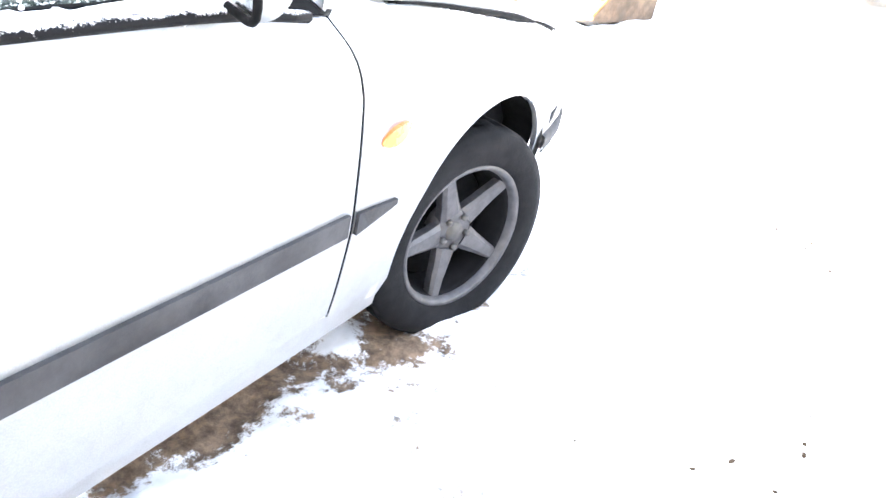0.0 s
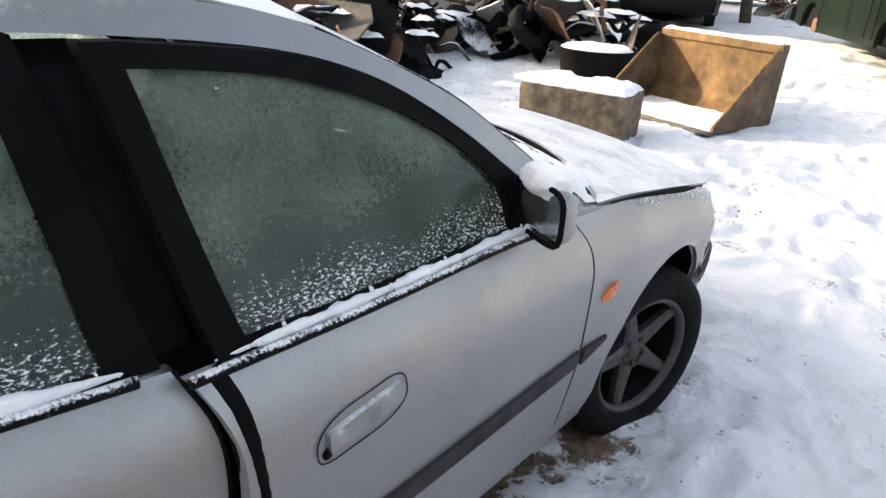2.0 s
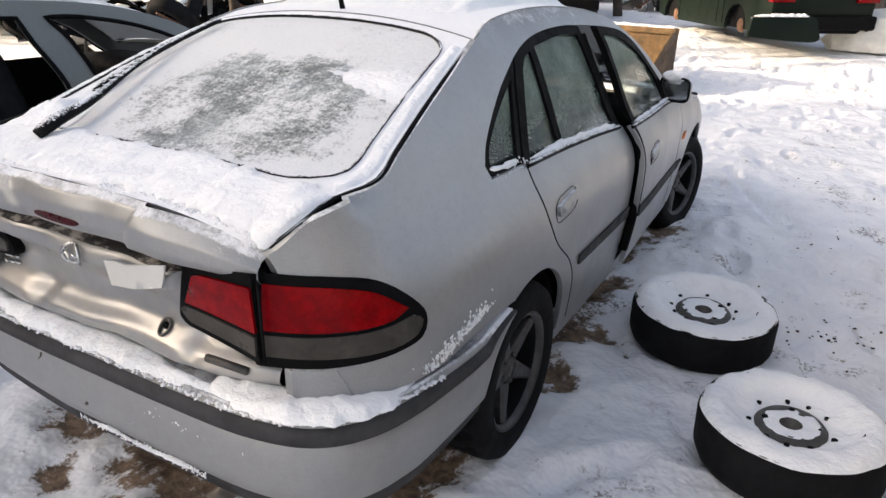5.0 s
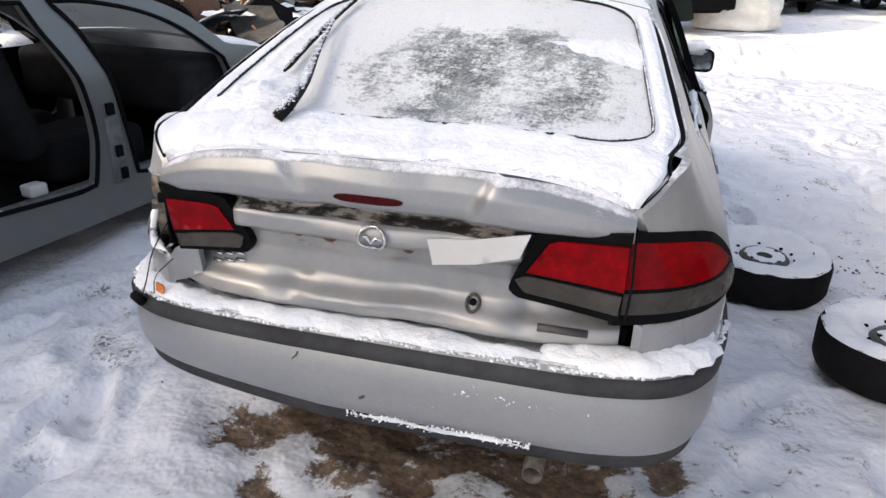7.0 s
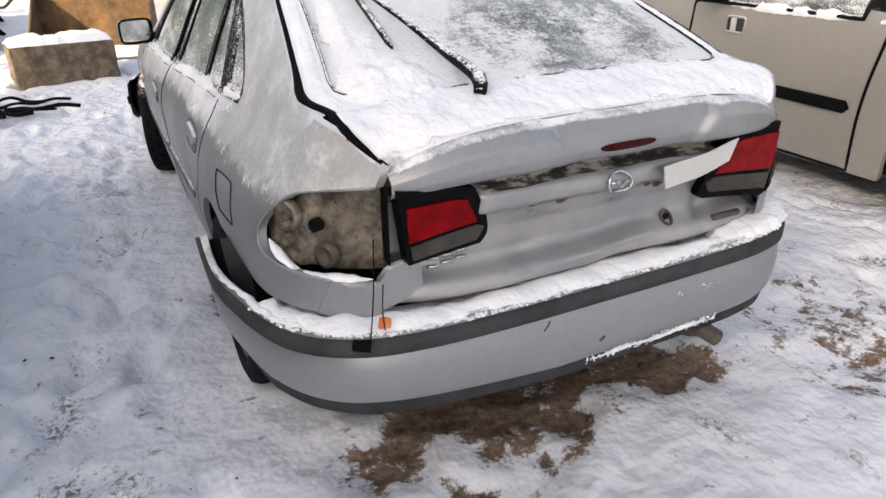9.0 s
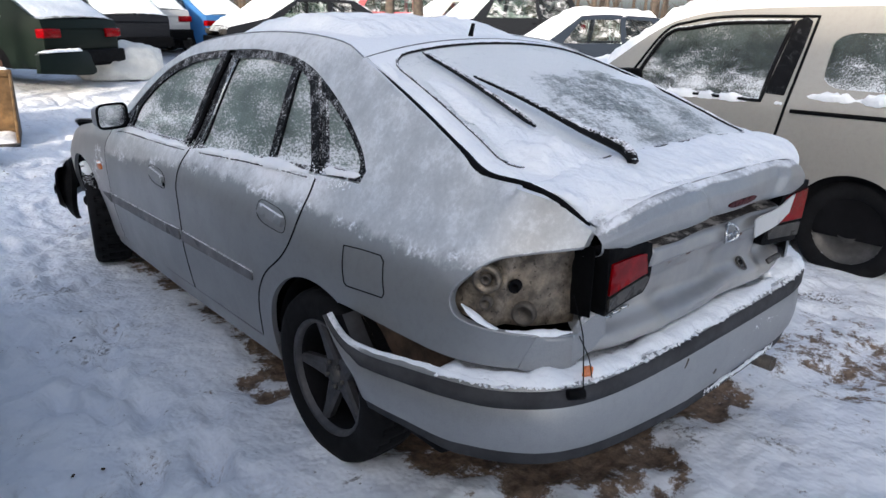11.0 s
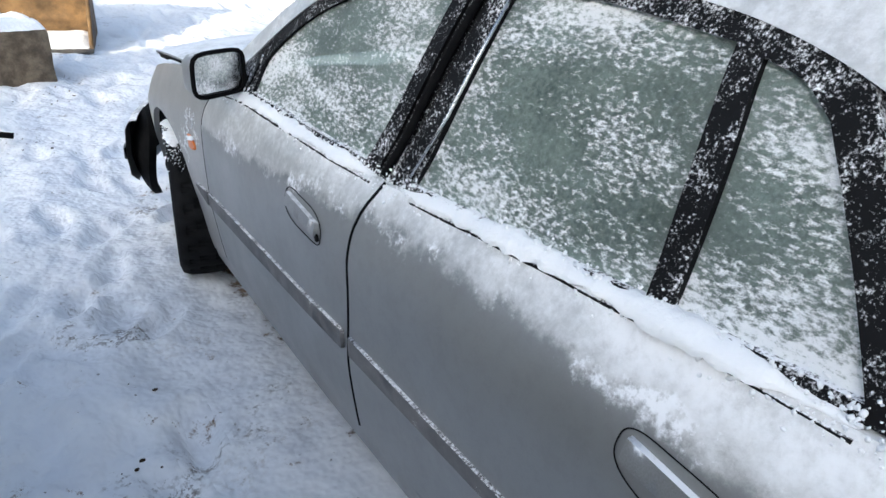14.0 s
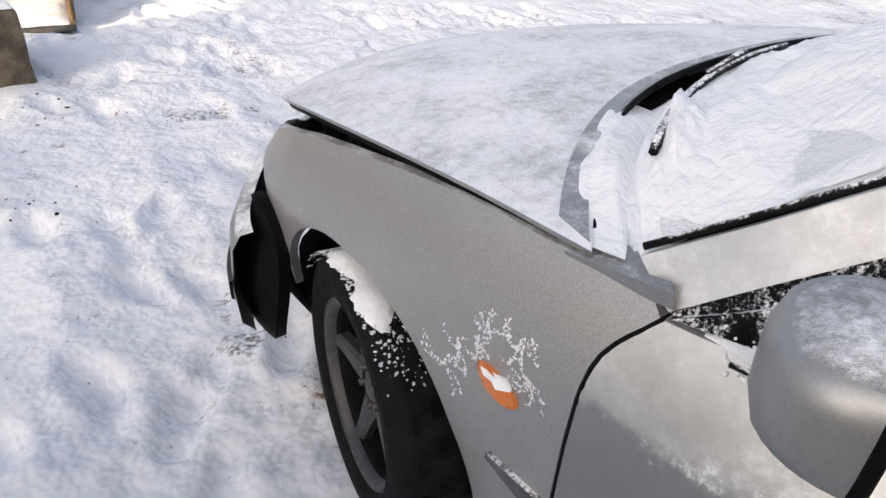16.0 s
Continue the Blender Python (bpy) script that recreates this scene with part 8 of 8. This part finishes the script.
# black tub beside the bucket
tub = thing("black_tub", "round black tub full of snow", "tub", stand(-2.45, 6.55, 0, -0.05))
part("tub_wall", lathe([(0.36, 0.0), (0.44, 0.36), (0.46, 0.38), (0.42, 0.38), (0.34, 0.05)], 36, m=Matrix.Rotation(-math.pi / 2, 4, "Y")), M_black, tub)
q = tagged(finish("snow", drift(np.array([(0.42 * math.cos(a), 0.42 * math.sin(a)) for a in np.linspace(0, 2 * math.pi, 40, endpoint=False)]), lambda a, b, off: Vector((a, b, 0.36 + off)), 0.06, 0.15, 0.05, 8, 6), M_snow), "snow filling the black tub", "snow", kind="stuff")
q.matrix_basis = tub.matrix_basis

# ---- scrap heaps ----


def scrap_heap(x, y, sx, sy, hgt, count, seed, label):
    r = random.Random(seed)
    hp = thing("scrap_heap", label, "scrap heap", stand(x, y, 0), "heaps of scrap")
    mats = [M_black, M_steel, M_rust_spot, M_darkcar, M_dark, M_whitecar, M_navy, M_steel, M_dark, M_black]
    for i in range(count):
        px, py = r.uniform(-sx, sx), r.uniform(-sy, sy)
        lim = hgt * (1 - (abs(px) / sx) ** 2 * 0.6)
        pz = r.uniform(0.02, lim)
        rot = Euler((r.uniform(-0.9, 0.9), r.uniform(-0.9, 0.9), r.uniform(0, 6.3))).to_matrix().to_4x4()
        m = Matrix.Translation((px, py, pz)) @ rot
        kind = r.random()
        if kind < 0.4:
            n = 5
            pts = [m @ Vector((k * r.uniform(0.14, 0.3), r.uniform(-0.1, 0.1), r.uniform(-0.1, 0.1))) for k in range(n)]
            part("bent_pipe", tube(curve(pts, 0.08), r.uniform(0.012, 0.035), 6), r.choice(mats[:5]), hp)
        elif kind < 0.85:
            w_, h_ = r.uniform(0.2, 0.55), r.uniform(0.15, 0.4)
            o = loop([(-w_, -h_), (w_ * 0.8, -h_ * 0.7)], [(w_ * 0.8, -h_ * 0.7), (w_, h_ * 0.5), (w_ * 0.3, h_)], [(w_ * 0.3, h_), (-w_ * 0.7, h_ * 0.8)], [(-w_ * 0.7, h_ * 0.8), (-w_, -h_)], step=0.12)
            k1, k2 = r.uniform(-0.8, 0.8), r.uniform(0, 9)
            part("torn_panel", sheet(o, lambda a, b, off: m @ Vector((a, b, k1 * a * a + 0.05 * math.sin(a * 9 + k2) + off)), depth=0.02, step=0.12), r.choice(mats), hp)
        else:
            part("scrap_tyre", lathe([(0.17, -0.07), (0.20, -0.09), (0.27, -0.085), (0.29, -0.05), (0.29, 0.05), (0.27, 0.085), (0.20, 0.09), (0.17, 0.07)], 24, m=m), M_rubber, hp)
    for i in range(max(3, count // 5)):
        px, py = r.uniform(-sx, sx) * 0.9, r.uniform(-sy, sy) * 0.9
        lim = hgt * (1 - (abs(px) / sx) ** 2 * 0.6)
        rad = r.uniform(0.12, 0.32)
        o = np.array([(rad * math.cos(a) * (1 + 0.3 * math.sin(2 * a + i)), rad * 0.7 * math.sin(a)) for a in np.linspace(0, 2 * math.pi, 18, endpoint=False)])
        q = tagged(finish("snow", drift(o, lambda a, b, off: Vector((px + a, py + b, lim * r.uniform(0.95, 1.0) * 0.8 + 0.1 + off)), 0.05, 0.1, 0.06, i, 6), M_snow), "patch of snow on the scrap", "snow", "snow on scrap", "stuff")
        q.matrix_basis = hp.matrix_basis
    return hp


scrap_heap(-3.7, 7.4, 1.3, 0.7, 0.85, 60, 3, "heap of dark car scrap and bent metal, patched with snow")
scrap_heap(-5.3, 6.3, 1.2, 0.8, 0.75, 50, 7, "heap of rusty axles, pipes and panels")
scrap_heap(-6.0, 10.6, 1.8, 0.9, 1.3, 60, 11, "heap of crushed body panels under snow")
scrap_heap(-6.5, 3.6, 1.6, 1.0, 1.2, 70, 13, "heap of scrap metal behind the stripped car")
scrap_heap(-4.6, 4.6, 0.9, 0.7, 0.7, 40, 17, "low heap of scrap and tubes")
scrap_heap(-8.6, 7.2, 1.6, 1.2, 1.4, 60, 19, "tall heap of scrap with snow on top")
scrap_heap(0.6, 14.8, 1.3, 0.7, 0.9, 46, 23, "heap of dark engine parts")
scrap_heap(8.0, 9.3, 1.4, 0.7, 0.5, 46, 29, "heap of torn metal between the cars")
scrap_heap(-2.2, 15.2, 1.3, 0.7, 0.7, 40, 31, "low heap of scrap in front of the trees")
# open shed of dark boards with wrecks under it, at the edge of the yard
rack = tagged(new("open_shed"), "low open shed of dark weathered boards on posts", "shed", kind="structure")
M_oldwood = plain_mat("dark_weathered_wood", (0.045, 0.034, 0.027), 0.9, vary=0.5, scale=5)
ra, rb = Vector((-14.6, 2.6, 0)), Vector((-7.6, 14.2, 0))
run = (rb - ra).normalized()
back = Vector((-run.y, run.x, 0))
if back.x > 0:
    back = -back
length = (rb - ra).length
rm = Matrix(((run.x, back.x, 0, ra.x), (run.y, back.y, 0, ra.y), (0, 0, 1, 0.2), (0, 0, 0, 1)))
r = random.Random(4)
for k in range(10):
    d = length * k / 9
    for q in (0.0, 3.6):
        part("post", box((d - 0.08, q - 0.08, -0.3), (d + 0.08, q + 0.08, 2.5 + 0.06 * q), 0.01, m=rm), M_oldwood, rack)
for z in (1.55, 2.02):
    part("rail", box((-0.2, -0.11, z), (length + 0.2, -0.06, z + 0.14), 0.01, m=rm), M_oldwood, rack)
for k in range(48):
    d = length * k / 48
    part("board", box((d + 0.01, 3.68, -0.2), (d + length / 48 - 0.012, 3.72, 2.45 + r.uniform(-0.05, 0.1)), m=rm), M_oldwood, rack)
part("shed_roof", box((-0.4, -0.5, 2.5), (length + 0.4, 4.1, 2.62), 0.01, m=rm @ Matrix.Rotation(0.04, 4, "X")), M_oldwood, rack)
for nm, lb, d, q, tn, mt, bd in (("shed_hatchback", "dark hatchback wreck parked under the open shed", 2.4, 1.5, 20, M_navy, "hatch"), ("shed_saloon", "white saloon wreck parked under the open shed", 6.2, 1.6, -12, M_whitecar, "sedan"), ("shed_estate", "dark estate wreck parked under the open shed", 9.8, 1.6, 15, M_darkcar, "estate")):
    p = rm @ Vector((d, q, 0))
    yard_car(nm, lb, stand(p.x, p.y, math.degrees(math.atan2(back.y, back.x)) - 90 + tn, 0.1), mt, 4.0, 1.64, 1.40, bd, snow=0.05)
scrap_heap(-11.6, 5.2, 2.0, 0.9, 1.2, 60, 37, "heap of torn panels and pipes before the open shed")

# strips and a cable on the snow ahead
r = random.Random(9)
for k in range(9):
    x0, y0 = r.uniform(-2.4, -1.8), r.uniform(3.0, 3.5)
    a = r.uniform(-0.6, 0.6)
    pts = [(x0 + q * 0.14 * math.cos(a), y0 + q * 0.14 * math.sin(a) + r.uniform(-0.06, 0.06), 0.02 + r.uniform(0, 0.05)) for q in range(r.randint(3, 5))]
    st = thing("loose_strip", "bent black rubber strip lying on the snow", "rubber strip", group="strips on the snow")
    part("strip", tube([Vector(p) + Vector((0, 0, slope(p[1]) + 0.012)) for p in curve(pts, 0.04)], r.uniform(0.010, 0.022), 6, flat=0.6), M_black, st)

# ---- trees and woods ----


def tree(x, y, r0, hgt, seed, lean=0.0):
    r = random.Random(seed)
    t = thing("tree", "bare tree with a grey-brown trunk", "tree", stand(x, y, 0, -0.1), "bare trees")
    n = 9
    pts = [Vector((lean * k / n * hgt + 0.06 * r.uniform(-1, 1), 0.06 * r.uniform(-1, 1), hgt * k / n)) for k in range(n + 1)]
    part("trunk", tube(pts, [r0 * (1 - 0.8 * k / n) + 0.01 for k in range(n + 1)], 10), M_bark, t)
    for i in range(9):
        b = pts[r.randint(4, n - 1)]
        a = r.uniform(0, 6.28)
        d = Vector((math.cos(a), math.sin(a), r.uniform(0.4, 1.0)))
        ln = r.uniform(0.8, 2.2)
        lp_ = [b + d * ln * k / 4 + Vector((r.uniform(-0.1, 0.1), r.uniform(-0.1, 0.1), 0.05 * k)) for k in range(5)]
        part("limb", tube(lp_, [0.04, 0.032, 0.024, 0.016, 0.008], 6), M_bark, t)
    return t


for i, (x, y, r0, h) in enumerate(((-3.06, 13.0, 0.10, 7), (-1.75, 15.4, 0.24, 9), (-1.2, 15.9, 0.15, 8), (7.3, 8.9, 0.10, 7), (7.75, 8.6, 0.12, 7.5), (-5.7, 4.4, 0.10, 7), (-6.3, 4.9, 0.12, 7), (-7.1, 5.3, 0.09, 6), (-7.9, 5.0, 0.13, 8), (-8.6, 4.2, 0.10, 7), (-6.8, 6.6, 0.08, 6))):
    tree(x, y, r0, h, 40 + i, 0.02 * ((i % 3) - 1))
fw = bmesh.new()
r = random.Random(77)
for i in range(300):
    a = r.uniform(-1.9, 1.9)
    d = r.uniform(30, 48)
    bx, by = d * math.sin(a), d * math.cos(a)
    hgt = r.uniform(5, 10)
    tube([(bx, by, 0), (bx + r.uniform(-0.3, 0.3), by, hgt * 0.5), (bx + r.uniform(-0.8, 0.8), by, hgt)], [r.uniform(0.10, 0.25), 0.10, 0.02], 5, bm=fw, caps=False)
    for k in range(7):
        z = hgt * r.uniform(0.05, 0.8)
        q = Vector((bx, by, z))
        tube([q, q + Vector((r.uniform(-1.2, 1.2), r.uniform(-1, 1), r.uniform(0.4, 1.6)))], [0.05, 0.012], 4, bm=fw, caps=False)
tagged(finish("woods", fw, M_bark), "bare brown woods in the distance", "woods", kind="stuff")
bu = bmesh.new()
for i in range(5000):
    a = r.uniform(-1.9, 1.9)
    d = r.uniform(27, 33)
    q = Vector((d * math.sin(a), d * math.cos(a), 0.3))
    t_ = Vector((r.uniform(-0.7, 0.7), r.uniform(-0.3, 0.3), r.uniform(1.2, 2.6)))
    s_ = Vector((r.uniform(0.02, 0.06), 0, 0))
    bu.faces.new([bu.verts.new(q - s_), bu.verts.new(q + s_), bu.verts.new(q + t_)])
tagged(finish("undergrowth", bu, M_brush, smooth=False), "dry brown undergrowth at the edge of the woods", "undergrowth", kind="stuff")

# an unseen long block, added only to keep the low sun off the near cars
shed = tagged(new("shed"), "long unseen block added to shade the near cars", "shed", kind="structure")
M_sun_block = plain_mat("sun_block_grey", (0.16, 0.14, 0.12), 0.9, vary=0.4, scale=3)
part("sun_block_wall", box((-13.0, -16.0, 0.0), (-9.0, -1.7, 5.6), 0.03), M_sun_block, shed)
part("shed_roof", box((-13.4, -16.4, 5.6), (-8.7, -1.5, 5.8), 0.03), M_sun_block, shed)
